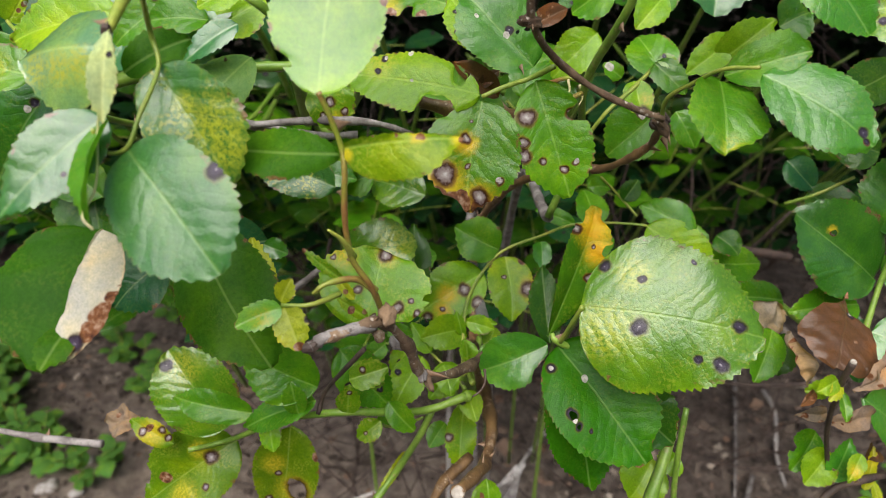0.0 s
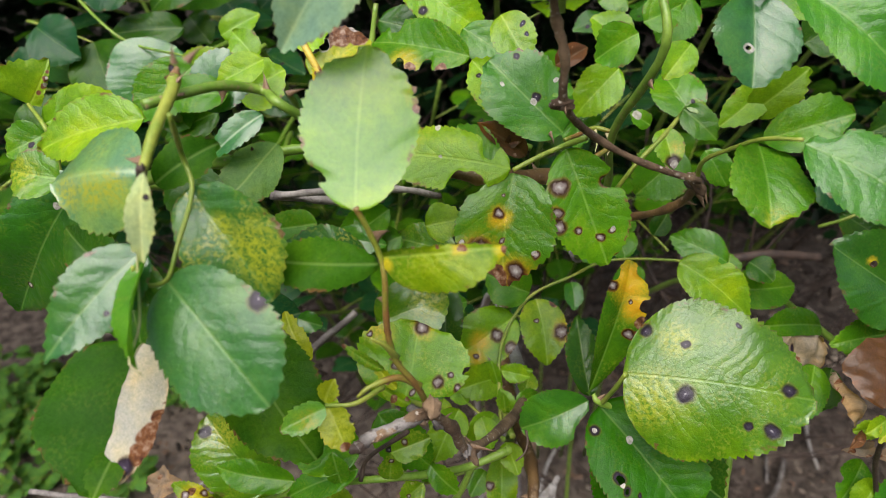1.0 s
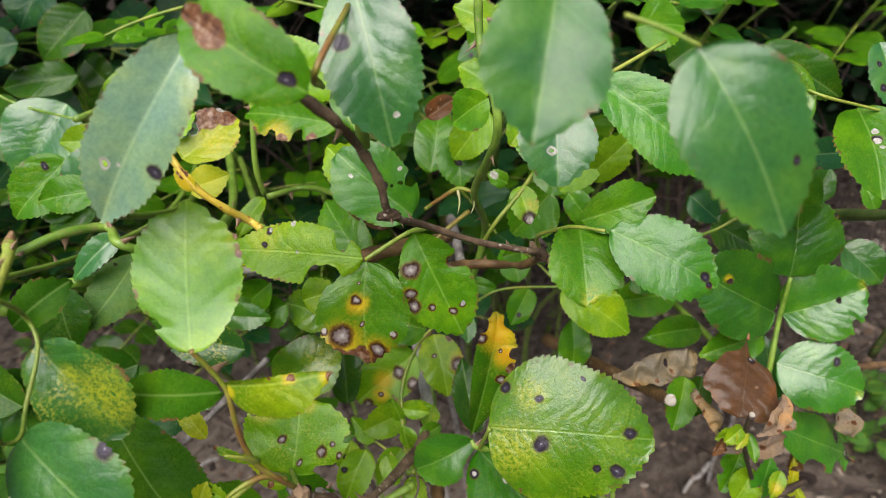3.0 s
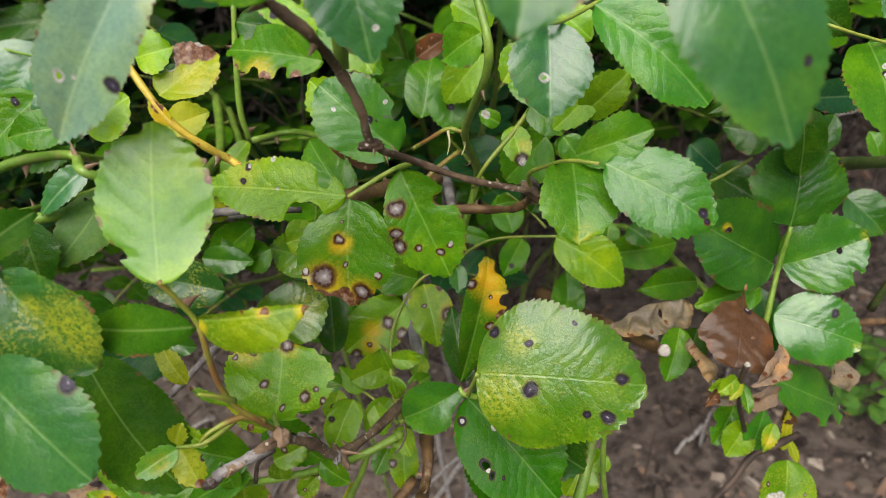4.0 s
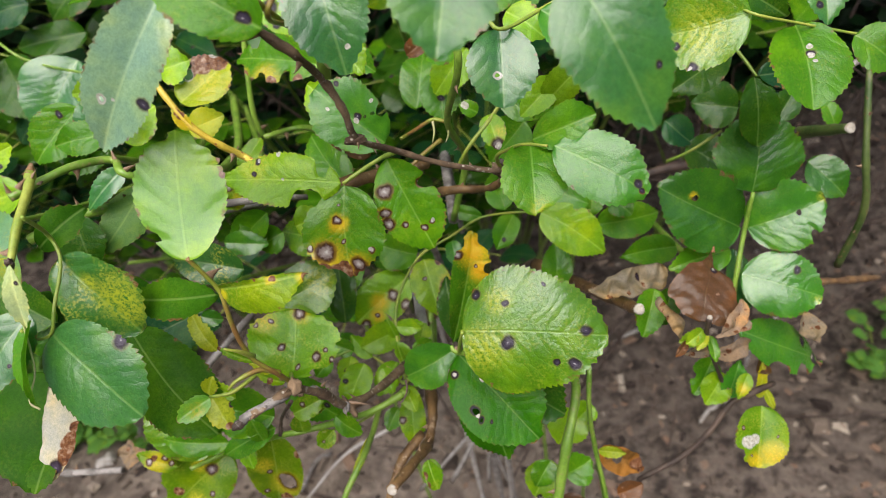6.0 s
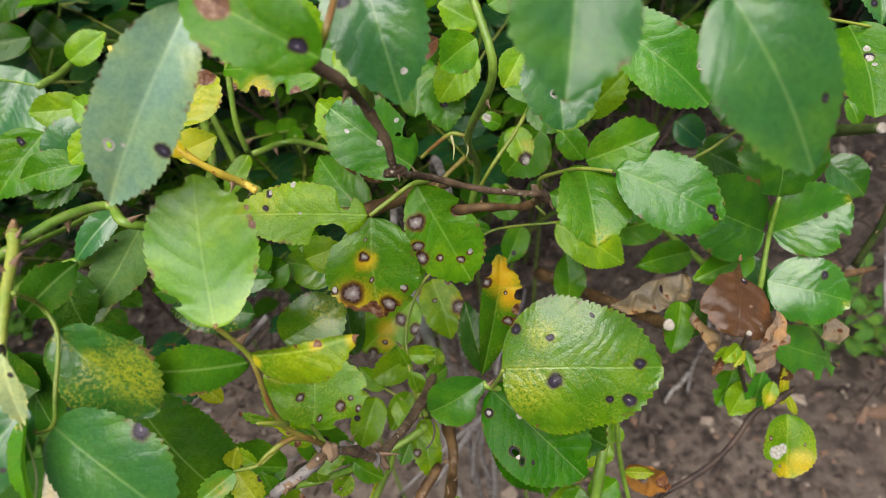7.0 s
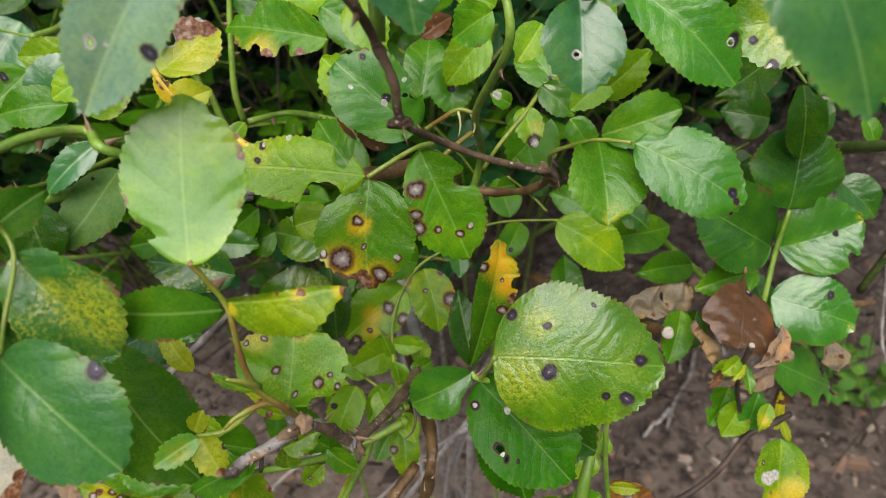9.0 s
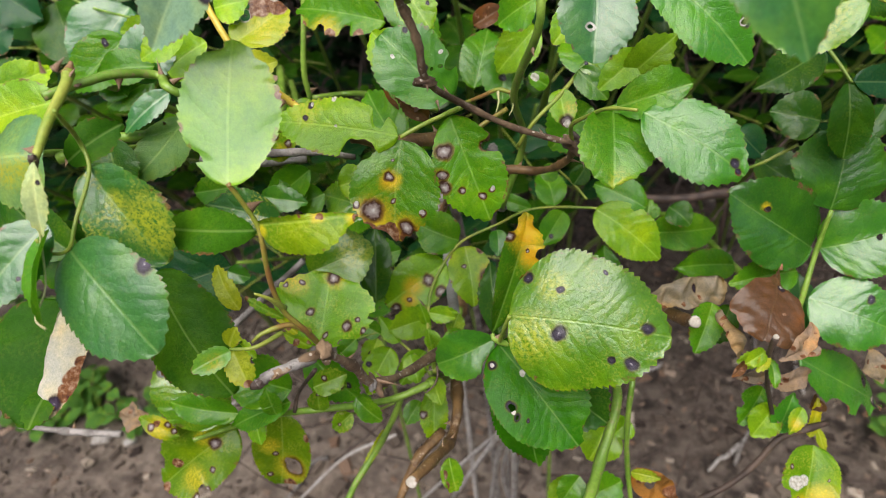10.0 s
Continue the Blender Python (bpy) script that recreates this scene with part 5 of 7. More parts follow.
leaf(middle_stalk, (-0.0199, 0.2641, 1.2083), (-0.0148, 0.2732, 1.2188), 0.0174, (0.03, -0.76, 0.65), "glossy", 125)
leaf(middle_stalk, (0.1332, 0.3021, 1.2046), (0.1745, 0.3112, 1.1978), 0.0222, (0.26, -0.73, 0.63), "green", 126)
leaf(middle_stalk, (0.1753, 0.2817, 1.194), (0.1398, 0.2738, 1.2018), 0.0174, (0.3, -0.73, 0.61), "green", 127)
leaf(middle_stalk, (0.1012, 0.2726, 1.1868), (0.1055, 0.2902, 1.2073), 0.0182, (0.03, -0.76, 0.65), "green", 128)

right = branch("rose_branch", "large healthy green rose leaf with five serrated leaflets")
right_stalk = tube("leaf_stalk", right, [(0.1877, 0.2346, 1.1955), (0.1914, 0.2411, 1.2108), (0.1968, 0.2501, 1.2274), (0.2003, 0.2541, 1.2472)], 0.00163, 0.00103, CANE_GREEN)
right_stalk = tube("leaf_stalk", right, [(0.1935, 0.2912, 1.316), (0.1982, 0.2805, 1.3093), (0.2016, 0.27, 1.303)], 0.00097, 0.00071, STALK)
leaf(right_stalk, (0.2012, 0.2701, 1.3031), (0.201, 0.2571, 1.2724), 0.0202, (-0.02, -0.92, 0.39), "dark", 129, shape=(0.6, 0.5))
leaf(right_stalk, (0.2029, 0.2702, 1.3032), (0.2343, 0.2762, 1.2964), 0.0148, (0.27, -0.75, 0.6), "bluedark", 130)
leaf(right_stalk, (0.2004, 0.2542, 1.2474), (0.2098, 0.2746, 1.2802), 0.0431, (-0.02, -0.85, 0.53), "mid", 131, spots=[(0.77, -0.76, 1.27)], fold=0.15, shape=(0.4, 0.4), bites=[(0.95, 1, 0.05, 0.5)], holes=[(0.93, 0.35, 0.9)])
leaf(right_stalk, (0.1964, 0.2506, 1.228), (0.1539, 0.255, 1.2606), 0.0407, (0.27, -0.84, 0.47), "mid", 132, spots=[(0.64, -0.14, 1.6)], holes=[(0.64, -0.18, 1.5)], shape=(0.45, 0.45), yellow=[(0.66, -0.2, 2.4)], fever=0.8)
leaf(right_stalk, (0.1979, 0.2503, 1.2276), (0.2321, 0.2442, 1.243), 0.0361, (-0.38, -0.75, 0.54), "glossy", 133, yellow=[(1, 0.08, 3.61)], holes=[(0.66, -0.03, 1.5)], fold=0.26, shape=(0.45, 0.45), bites=[(0.72, -1, 0.05, 0.3)])
leaf(right_stalk, (0.1915, 0.236, 1.2098), (0.2263, 0.2192, 1.2008), 0.0335, (-0.15, -0.69, 0.7), "glossy", 134, spots=[(0.6, 0.54, 2.36)], yellow=[(0.96, -0.16, 2.62)], fold=0.14, shape=(0.45, 0.45))
leaf(right_stalk, (0.187, 0.219, 1.186), (0.2428, 0.2297, 1.1331), 0.0262, (0.3, -0.6, 0.74), "glossy", 135, spots=[(0.65, 0.52, 3.4), (0.85, -0.06, 4.6)], fold=0.14, bites=[(0.42, -1, 0.1, 0.35), (0.66, -1, 0.06, 0.5), (0.85, -1, 0.06, 0.45)], dead=[(0.5, -0.85, 2.4), (0.72, -0.7, 2.2), (0.95, -0.2, 3.2)], flecks=[(0.83, 0.04, 1.4)], fever=0.0)
leaf(right_stalk, (0.1907, 0.2492, 1.2156), (0.1559, 0.2428, 1.216), 0.0188, (0.14, -0.75, 0.65), "green", 136)
leaf(right_stalk, (0.21, 0.2994, 1.2692), (0.1873, 0.3068, 1.2728), 0.0247, (-0.13, -0.73, 0.67), "dark", 137)
leaf(right_stalk, (0.2282, 0.293, 1.2608), (0.2418, 0.3035, 1.2726), 0.015, (0.03, -0.76, 0.65), "dark", 138)
leaf(right_stalk, (0.1884, 0.2743, 1.3179), (0.1559, 0.26, 1.3088), 0.0188, (0.13, -0.72, 0.68), "dark", 139)
leaf(right_stalk, (0.1801, 0.3244, 1.2537), (0.1932, 0.3144, 1.2412), 0.0185, (0.03, -0.76, 0.65), "bluedark", 141)
leaf(right_stalk, (0.2471, 0.2714, 1.2654), (0.244, 0.28, 1.2757), 0.0103, (0.03, -0.76, 0.65), "green", 142)
leaf(right_stalk, (0.2011, 0.2431, 1.1726), (0.2008, 0.2659, 1.1995), 0.0174, (0.03, -0.76, 0.65), "blue", 143)
leaf(right_stalk, (0.1895, 0.3139, 1.2408), (0.2162, 0.3, 1.2233), 0.0269, (0.03, -0.76, 0.65), "dark", 144)
leaf(right_stalk, (0.2399, 0.2762, 1.2432), (0.2558, 0.2624, 1.2263), 0.0217, (0.03, -0.76, 0.65), "mid", 145)
right_stalk = tube("leaf_stalk", right, [(0.1763, 0.309, 1.2358), (0.188, 0.3035, 1.2442), (0.2042, 0.304, 1.2533)], 0.00090, 0.00086, STALK)
right_stalk = tube("cane", right, [(0.2392, 0.2496, 1.2786), (0.2367, 0.2667, 1.2679), (0.2367, 0.3004, 1.2458)], 0.0025, 0.0034, CANE_SHADED, cut=True)
right_stalk = tube("cane", right, [(0.2564, 0.2712, 1.294), (0.2524, 0.2525, 1.2594), (0.2558, 0.247, 1.2277), (0.2535, 0.2515, 1.1865)], 0.0015, 0.002, CANE_SHADED, thorns=4)
# a green cane in shade, its shade given by the dark stem colour
right_stalk = tube("cane", right, [(0.1809, 0.5061, 1.0854), (0.2215, 0.5049, 1.0821), (0.2604, 0.5071, 1.0829), (0.3118, 0.5216, 1.0665)], 0.00406, 0.00420, CANE_DARK)
right_stalk = tube("twig", right, [(0.3026, 0.3883, 1.2192), (0.3172, 0.3895, 1.2199), (0.3365, 0.395, 1.2254)], 0.00284, 0.00213, BARK_GREY)
right_stalk = tube("twig", right, [(0.3777, 0.3591, 1.0865), (0.3644, 0.3263, 1.05), (0.365, 0.3084, 1.0309), (0.3768, 0.2912, 1.0136)], 0.0014, 0.0014, BARK_GREY)
right_stalk = tube("cane", right, [(0.2607, 0.2894, 1.1357), (0.2923, 0.3015, 1.1175), (0.3399, 0.3204, 1.0912)], 0.00203, 0.00229, CANE_BROWN)

withered = branch("rose_branch", "withered brown rose leaf with dry tan scraps on a cut stem")
withered_stalk = tube("leaf_stalk", withered, [(0.1785, 0.2476, 1.2329), (0.1762, 0.239, 1.226)], 0.00078, 0.00104, DRY_BROWN)
withered_stalk = tube("stem", withered, [(0.1578, 0.1965, 1.2272), (0.1593, 0.2003, 1.21), (0.1712, 0.2133, 1.1738), (0.1796, 0.2153, 1.1478), (0.181, 0.2092, 1.1406)], 0.00127, 0.00100, CANE_DARK, thorns=2, cut=True)
withered_stalk = tube("twig", withered, [(0.2105, 0.2182, 1.136), (0.1934, 0.2105, 1.1415), (0.1827, 0.21, 1.1353), (0.1688, 0.203, 1.1215), (0.1526, 0.199, 1.1083), (0.1285, 0.1963, 1.097)], 0.00176, 0.00152, CANE_DARK, thorns=2)
leaf(withered_stalk, (0.1758, 0.2401, 1.2267), (0.1569, 0.2028, 1.2183), 0.0375, (0.1, -0.55, 0.83), "brown", 148, spots=[(0.35, 0.1, 2.2)], fold=0.1, arch=0.12, shape=(1.0, 0.16), bites=[(0.16, 1, 0.2, 0.6), (0.16, -1, 0.2, 0.55), (0.9, -1, 0.08, 0.15)], flecks=[(0.33, 0.1, 0.8)])
leaf(withered_stalk, (0.1388, 0.2109, 1.2296), (0.149, 0.2007, 1.2076), 0.0044, (0.11, -0.88, 0.46), "tan", 149, fold=1.0)
leaf(withered_stalk, (0.1775, 0.2056, 1.2247), (0.1629, 0.1949, 1.2127), 0.0085, (0.03, -0.76, 0.65), "tan", 150, fold=0.9, arch=0.2)
leaf(withered_stalk, (0.1907, 0.2144, 1.1803), (0.1695, 0.2111, 1.1775), 0.0102, (0.03, -0.76, 0.65), "tan", 151, fold=0.9)
leaf(withered_stalk, (0.1698, 0.2146, 1.1816), (0.1555, 0.2133, 1.1808), 0.0070, (0.03, -0.76, 0.65), "tan", 152, fold=0.9)
leaf(withered_stalk, (0.1558, 0.2438, 1.2124), (0.1131, 0.2385, 1.2144), 0.0156, (0.12, -0.75, 0.65), "tan", 153, spots=[(0.4, -0.1, 1.88)], fold=0.4, arch=0.15, shape=(0.4, 0.6))
leaf(withered_stalk, (0.1577, 0.2019, 1.2087), (0.1466, 0.2009, 1.2079), 0.0073, (0.03, -0.76, 0.65), "lime", 154)
leaf(withered_stalk, (0.2344, 0.239, 1.1632), (0.239, 0.229, 1.1513), 0.0099, (0.03, -0.76, 0.65), "tan", 155, fold=0.4)
leaf(withered_stalk, (0.1816, 0.2189, 1.152), (0.1682, 0.2087, 1.1406), 0.0172, (0.03, -0.76, 0.65), "lime", 156)
leaf(withered_stalk, (0.1806, 0.21, 1.1415), (0.1895, 0.2203, 1.1594), 0.0131, (-0.05, -0.85, 0.52), "glossy", 157)
leaf(withered_stalk, (0.2011, 0.2135, 1.131), (0.2053, 0.224, 1.1493), 0.0064, (-0.02, -0.87, 0.5), "yellow", 158)
leaf(withered_stalk, (0.2051, 0.2167, 1.1345), (0.2082, 0.2087, 1.125), 0.0050, (0.03, -0.76, 0.65), "yellow", 159)
leaf(withered_stalk, (0.1966, 0.2018, 1.1409), (0.1866, 0.1783, 1.1199), 0.0285, (0.06, -0.68, 0.73), "yellowing", 160, spots=[(0.38, -0.75, 1.5), (0.45, 0.6, 0.8), (0.8, -0.3, 0.8)], yellow=[(0.75, 0.5, 8.5), (0.9, -0.1, 6.0)], flecks=[(0.6, -0.45, 4.2), (0.55, -0.2, 3.0)], shape=(0.4, 0.4), fever=0.7, bites=[(0.78, -1, 0.08, 0.3)])
leaf(withered_stalk, (0.1455, 0.2331, 1.2138), (0.1343, 0.2151, 1.1993), 0.0162, (0.09, -0.66, 0.75), "green", 161)
leaf(withered_stalk, (0.1557, 0.2364, 1.208), (0.1446, 0.2242, 1.194), 0.0134, (0.03, -0.76, 0.65), "dark", 162)
withered_stalk = tube("cane", withered, [(0.1327, 0.2189, 1.2162), (0.1317, 0.236, 1.2024), (0.1194, 0.272, 1.1836), (0.0983, 0.3276, 1.1573)], 0.00278, 0.00427, CANE_BROWN, thorns=1, cut=True)
leaf(withered_stalk, (0.1061, 0.1956, 1.1342), (0.1273, 0.1869, 1.1229), 0.0158, (0.03, -0.76, 0.65), "rust", 163, dead=[(0.85, 0.05, 3.96), (0.18, 0.03, 2.83)], holes=[(0.4, -0.1, 2.55)], fold=0.6)

lowleft = branch("rose_branch", "drooping rose leaf with yellow, ringed brown spots and a hole")
lowleft_stalk = tube("leaf_stalk", lowleft, [(0.0097, 0.2052, 1.201), (-0.0067, 0.2011, 1.197), (-0.0219, 0.191, 1.2061), (-0.0369, 0.1851, 1.2122), (-0.0491, 0.1871, 1.2089), (-0.0667, 0.192, 1.2), (-0.1015, 0.2178, 1.1605), (-0.1191, 0.2116, 1.1605)], 0.00179, 0.00114, CANE_GREEN)
lowleft_stalk = tube("leaf_stalk", lowleft, [(-0.0484, 0.1858, 1.2105), (-0.0444, 0.1873, 1.2213), (-0.0234, 0.1605, 1.2646)], 0.00096, 0.00077, CANE_DARK)
leaf(lowleft_stalk, (-0.1004, 0.22, 1.1569), (-0.1447, 0.2047, 1.1308), 0.0389, (-0.07, -0.8, 0.59), "olive", 164, spots=[(0.25, 0.01, 4.2), (0.41, 0.53, 2.2), (0.56, 0.9, 2.4), (0.7, 0.89, 3.0)], yellow=[(0.63, 0.45, 8.0), (0.3, -0.3, 5.0)], shape=(0.42, 0.5), flecks=[(0.7, 0.89, 1.2)], bites=[(0.6, 1, 0.06, 0.3), (0.85, -1, 0.06, 0.3)], fever=0.4, dead=[(0.7, -0.21, 3.2), (0.97, 0.1, 3.0)])
leaf(lowleft_stalk, (-0.0728, 0.2199, 1.166), (-0.0818, 0.2078, 1.1202), 0.0318, (0.01, -0.97, 0.25), "olive", 165, spots=[(0.65, 0.4, 7.0), (0.51, -0.23, 2.0), (0.83, -0.37, 2.2)], yellow=[(0.7, 0.3, 10.0), (0.4, -0.4, 6.0)], dead=[(0.9, 0.4, 3.4), (0.25, 0.85, 2.2), (0.93, 0.26, 2.9)], shape=(0.45, 0.4), holes=[(0.65, 0.4, 5.0), (0.6, 0.25, 3.0)], bites=[(0.97, 1, 0.06, 0.5)], fever=0.4)
leaf(lowleft_stalk, (-0.0758, 0.1896, 1.2068), (-0.11, 0.1974, 1.2084), 0.0133, (-0.14, -0.73, 0.67), "green", 166)
leaf(lowleft_stalk, (-0.0487, 0.1849, 1.2187), (-0.0787, 0.1859, 1.2026), 0.0132, (-0.41, -0.56, 0.72), "green", 167, fold=0.3)
leaf(lowleft_stalk, (-0.1247, 0.2105, 1.1657), (-0.1452, 0.2173, 1.1746), 0.0107, (0.03, -0.76, 0.65), "olive", 168, spots=[(0.32, -0.5, 2.25), (0.15, -0.22, 2.25), (0.62, 0.3, 2.53)], yellow=[(0.47, 0.11, 7.03)], dead=[(0.55, -0.2, 2.0)], fever=0.6)
leaf(lowleft_stalk, (-0.1438, 0.2221, 1.171), (-0.1656, 0.2302, 1.1596), 0.0135, (-0.52, -0.67, 0.53), "tan", 169, fold=0.4)
leaf(lowleft_stalk, (-0.0969, 0.2063, 1.1792), (-0.1212, 0.2213, 1.2119), 0.0362, (0.08, -0.88, 0.46), "mottled", 170, spots=[(0.88, 0.22, 3.22)], yellow=[(0.78, -0.07, 9.91)], shape=(0.45, 0.45))
leaf(lowleft_stalk, (-0.0475, 0.1871, 1.2225), (-0.0746, 0.1909, 1.2371), 0.0235, (0.14, -0.87, 0.47), "green", 171, shape=(0.5, 0.5))
leaf(lowleft_stalk, (-0.041, 0.2027, 1.2283), (-0.0213, 0.194, 1.206), 0.0203, (0.11, -0.89, 0.44), "green", 172, spots=[(0.42, 0.22, 2.03), (0.42, -0.59, 1.81), (0.72, 0.22, 2.03)])
leaf(lowleft_stalk, (-0.0326, 0.1755, 1.2377), (-0.0187, 0.1787, 1.2408), 0.0108, (0.03, -0.76, 0.65), "yellowing", 173, spots=[(0.39, 0.29, 1.52)])
lowleft_stalk = tube("twig", lowleft, [(-0.2431, 0.2457, 1.1382), (-0.21, 0.2417, 1.1351), (-0.1777, 0.2365, 1.1366)], 0.00161, 0.00189, BARK_GREY, thorns=1)
lowleft_stalk = tube("twig", lowleft, [(-0.1274, 0.2905, 1.1554), (-0.0962, 0.2891, 1.1831), (-0.0619, 0.2893, 1.2126)], 0.00237, 0.00213, BARK_GREY)

cut = branch("rose_branch", "brown rose cane with a pale cut end and drooping leaf")
cut_stalk = tube("cane", cut, [(0.0057, 0.144, 1.217), (0.0137, 0.1643, 1.2033), (0.0177, 0.1903, 1.1788), (0.0209, 0.211, 1.1782), (0.0181, 0.2567, 1.1642), (0.0146, 0.2973, 1.1503)], 0.00228, 0.00342, CANE_BROWN, thorns=5, cut=True)
cut_stalk = tube("cane", cut, [(-0.0112, 0.1729, 1.1503), (-0.002, 0.1955, 1.1549), (0.0117, 0.2111, 1.1572)], 0.00236, 0.00255, CANE_BROWN)
leaf(cut_stalk, (0.0092, 0.232, 1.17), (0.0065, 0.207, 1.1499), 0.0143, (0.05, -0.63, 0.78), "yellowing", 174, spots=[(0.51, -0.76, 2.58)])
leaf(cut_stalk, (0.0168, 0.1845, 1.1719), (0.0163, 0.1741, 1.1597), 0.0103, (0.03, -0.76, 0.65), "yellowing", 175)
cut_stalk = tube("stem", cut, [(-0.0053, 0.2079, 1.1894), (-0.0112, 0.2047, 1.1767), (-0.0225, 0.2066, 1.152), (-0.0353, 0.1949, 1.1389), (-0.0423, 0.1862, 1.129)], 0.00158, 0.00170, CANE_GREEN, thorns=2)

lowright = branch("rose_branch", "green rose shoots rising at the edge of the bush")
lowright_stalk = tube("stem", lowright, [(0.1046, 0.2095, 1.1896), (0.1015, 0.1997, 1.1689), (0.1026, 0.1937, 1.1401), (0.1049, 0.1841, 1.1133), (0.1053, 0.1778, 1.0903)], 0.00131, 0.00118, CANE_GREEN)
leaf(lowright_stalk, (0.0784, 0.1919, 1.1392), (0.0657, 0.1801, 1.1259), 0.0209, (0.03, -0.76, 0.65), "lime", 176, spots=[(0.92, 0.21, 1.67)])
leaf(lowright_stalk, (0.0844, 0.1881, 1.1283), (0.1002, 0.1924, 1.1326), 0.0197, (0.03, -0.76, 0.65), "green", 177)
leaf(lowright_stalk, (0.0951, 0.2089, 1.1583), (0.0838, 0.197, 1.1449), 0.0223, (0.03, -0.76, 0.65), "lime", 178)
leaf(lowright_stalk, (0.1041, 0.2062, 1.1641), (0.0961, 0.2015, 1.1589), 0.0137, (0.03, -0.76, 0.65), "lime", 179)
leaf(lowright_stalk, (0.0813, 0.1893, 1.1051), (0.0931, 0.1768, 1.0898), 0.0177, (0.03, -0.76, 0.65), "brown", 180)

small = branch("rose_branch", "thin rose shoots with many small green and yellow leaflets")
small_stalk = tube("leaf_stalk", small, [(0.0086, 0.2179, 1.1939), (-0.0019, 0.2329, 1.1955), (-0.0137, 0.2356, 1.2055), (-0.0264, 0.2299, 1.2086)], 0.00067, 0.00054, STALK)
leaf(small_stalk, (-0.0062, 0.2324, 1.2013), (-0.0151, 0.2411, 1.212), 0.0093, (0.03, -0.76, 0.65), "lime", 181)
leaf(small_stalk, (-0.0148, 0.2338, 1.2065), (-0.026, 0.2379, 1.2118), 0.0098, (0.03, -0.76, 0.65), "green", 182)
leaf(small_stalk, (-0.0164, 0.2327, 1.2052), (-0.0223, 0.2221, 1.1961), 0.0119, (0.08, -0.68, 0.73), "lime", 183, spots=[(0.51, -0.2, 1.62)])
leaf(small_stalk, (-0.0003, 0.2226, 1.2028), (0.0031, 0.2123, 1.1937), 0.0106, (0, -0.67, 0.75), "lime", 184)
leaf(small_stalk, (-0.0259, 0.2285, 1.21), (-0.0352, 0.2231, 1.2041), 0.0090, (0.03, -0.76, 0.65), "green", 185)
small_stalk = tube("leaf_stalk", small, [(0.0087, 0.2254, 1.1934), (0.0143, 0.2289, 1.2004), (0.0201, 0.2371, 1.2004)], 0.00068, 0.00055, STALK)
leaf(small_stalk, (0.0131, 0.2276, 1.1989), (0.0088, 0.2347, 1.2074), 0.0081, (0.03, -0.76, 0.65), "lime", 186)
leaf(small_stalk, (0.0161, 0.2333, 1.1992), (0.027, 0.2388, 1.199), 0.0094, (0.34, -0.64, 0.69), "green", 187)
leaf(small_stalk, (0.02, 0.2385, 1.1989), (0.024, 0.2497, 1.2027), 0.0095, (0.21, -0.38, 0.9), "yellowing", 188)
small_stalk = tube("leaf_stalk", small, [(-0.0089, 0.2061, 1.1875), (-0.0214, 0.2073, 1.1802), (-0.0293, 0.1875, 1.2054)], 0.00066, 0.00048, STALK)
leaf(small_stalk, (-0.0214, 0.2076, 1.1806), (-0.0277, 0.2118, 1.1889), 0.0096, (0.14, -0.84, 0.53), "green", 189)
leaf(small_stalk, (-0.0249, 0.1887, 1.2035), (-0.0345, 0.1866, 1.1954), 0.0093, (-0.22, -0.85, 0.47), "yellowing", 190, spots=[(0.64, -0.05, 1.23)])
leaf(small_stalk, (0.0002, 0.2261, 1.1634), (-0.0074, 0.2158, 1.1578), 0.0104, (0.19, -0.57, 0.8), "green", 191)
leaf(small_stalk, (-0.0364, 0.1833, 1.2131), (-0.0348, 0.1844, 1.2267), 0.0093, (0.08, -0.99, 0.07), "yellowing", 192, spots=[(0.74, -0.12, 1.16)])
leaf(small_stalk, (-0.0548, 0.1812, 1.2147), (-0.0566, 0.1846, 1.228), 0.0092, (0.18, -0.95, 0.26), "green", 193)
leaf(small_stalk, (-0.0706, 0.1915, 1.1996), (-0.0686, 0.184, 1.1906), 0.0090, (0.03, -0.76, 0.65), "lime", 194)
small_stalk = tube("leaf_stalk", small, [(0.0939, 0.286, 1.2418), (0.0873, 0.2955, 1.2471), (0.077, 0.2985, 1.2572)], 0.00071, 0.00057, STALK)
leaf(small_stalk, (0.0882, 0.2928, 1.2469), (0.0953, 0.298, 1.2557), 0.0102, (-0.06, -0.84, 0.54), "dark", 195)
leaf(small_stalk, (0.0807, 0.2971, 1.2524), (0.0704, 0.2949, 1.2534), 0.0096, (0.22, -0.74, 0.64), "green", 196)
leaf(small_stalk, (0.1423, 0.3033, 1.2209), (0.1517, 0.2932, 1.2149), 0.0151, (-0.16, -0.61, 0.77), "dark", 197)
leaf(small_stalk, (0.1275, 0.2935, 1.2195), (0.1308, 0.3011, 1.2282), 0.0120, (0.03, -0.76, 0.65), "green", 198)
leaf(small_stalk, (-0.0278, 0.2417, 1.2864), (-0.041, 0.2398, 1.2817), 0.0140, (-0.1, -0.79, 0.6), "green", 199)
leaf(small_stalk, (-0.0331, 0.2403, 1.2913), (-0.0472, 0.2392, 1.2906), 0.0151, (0.03, -0.76, 0.65), "green", 200)
leaf(small_stalk, (-0.0542, 0.2191, 1.3075), (-0.0732, 0.2212, 1.3046), 0.0125, (-0.18, -0.76, 0.62), "green", 201, spots=[(-0.33, 0.5, 1.05)])
leaf(small_stalk, (-0.07, 0.2052, 1.3228), (-0.0728, 0.2092, 1.3276), 0.0095, (0.03, -0.76, 0.65), "green", 202, spots=[(0.62, -0.11, 1.52)])
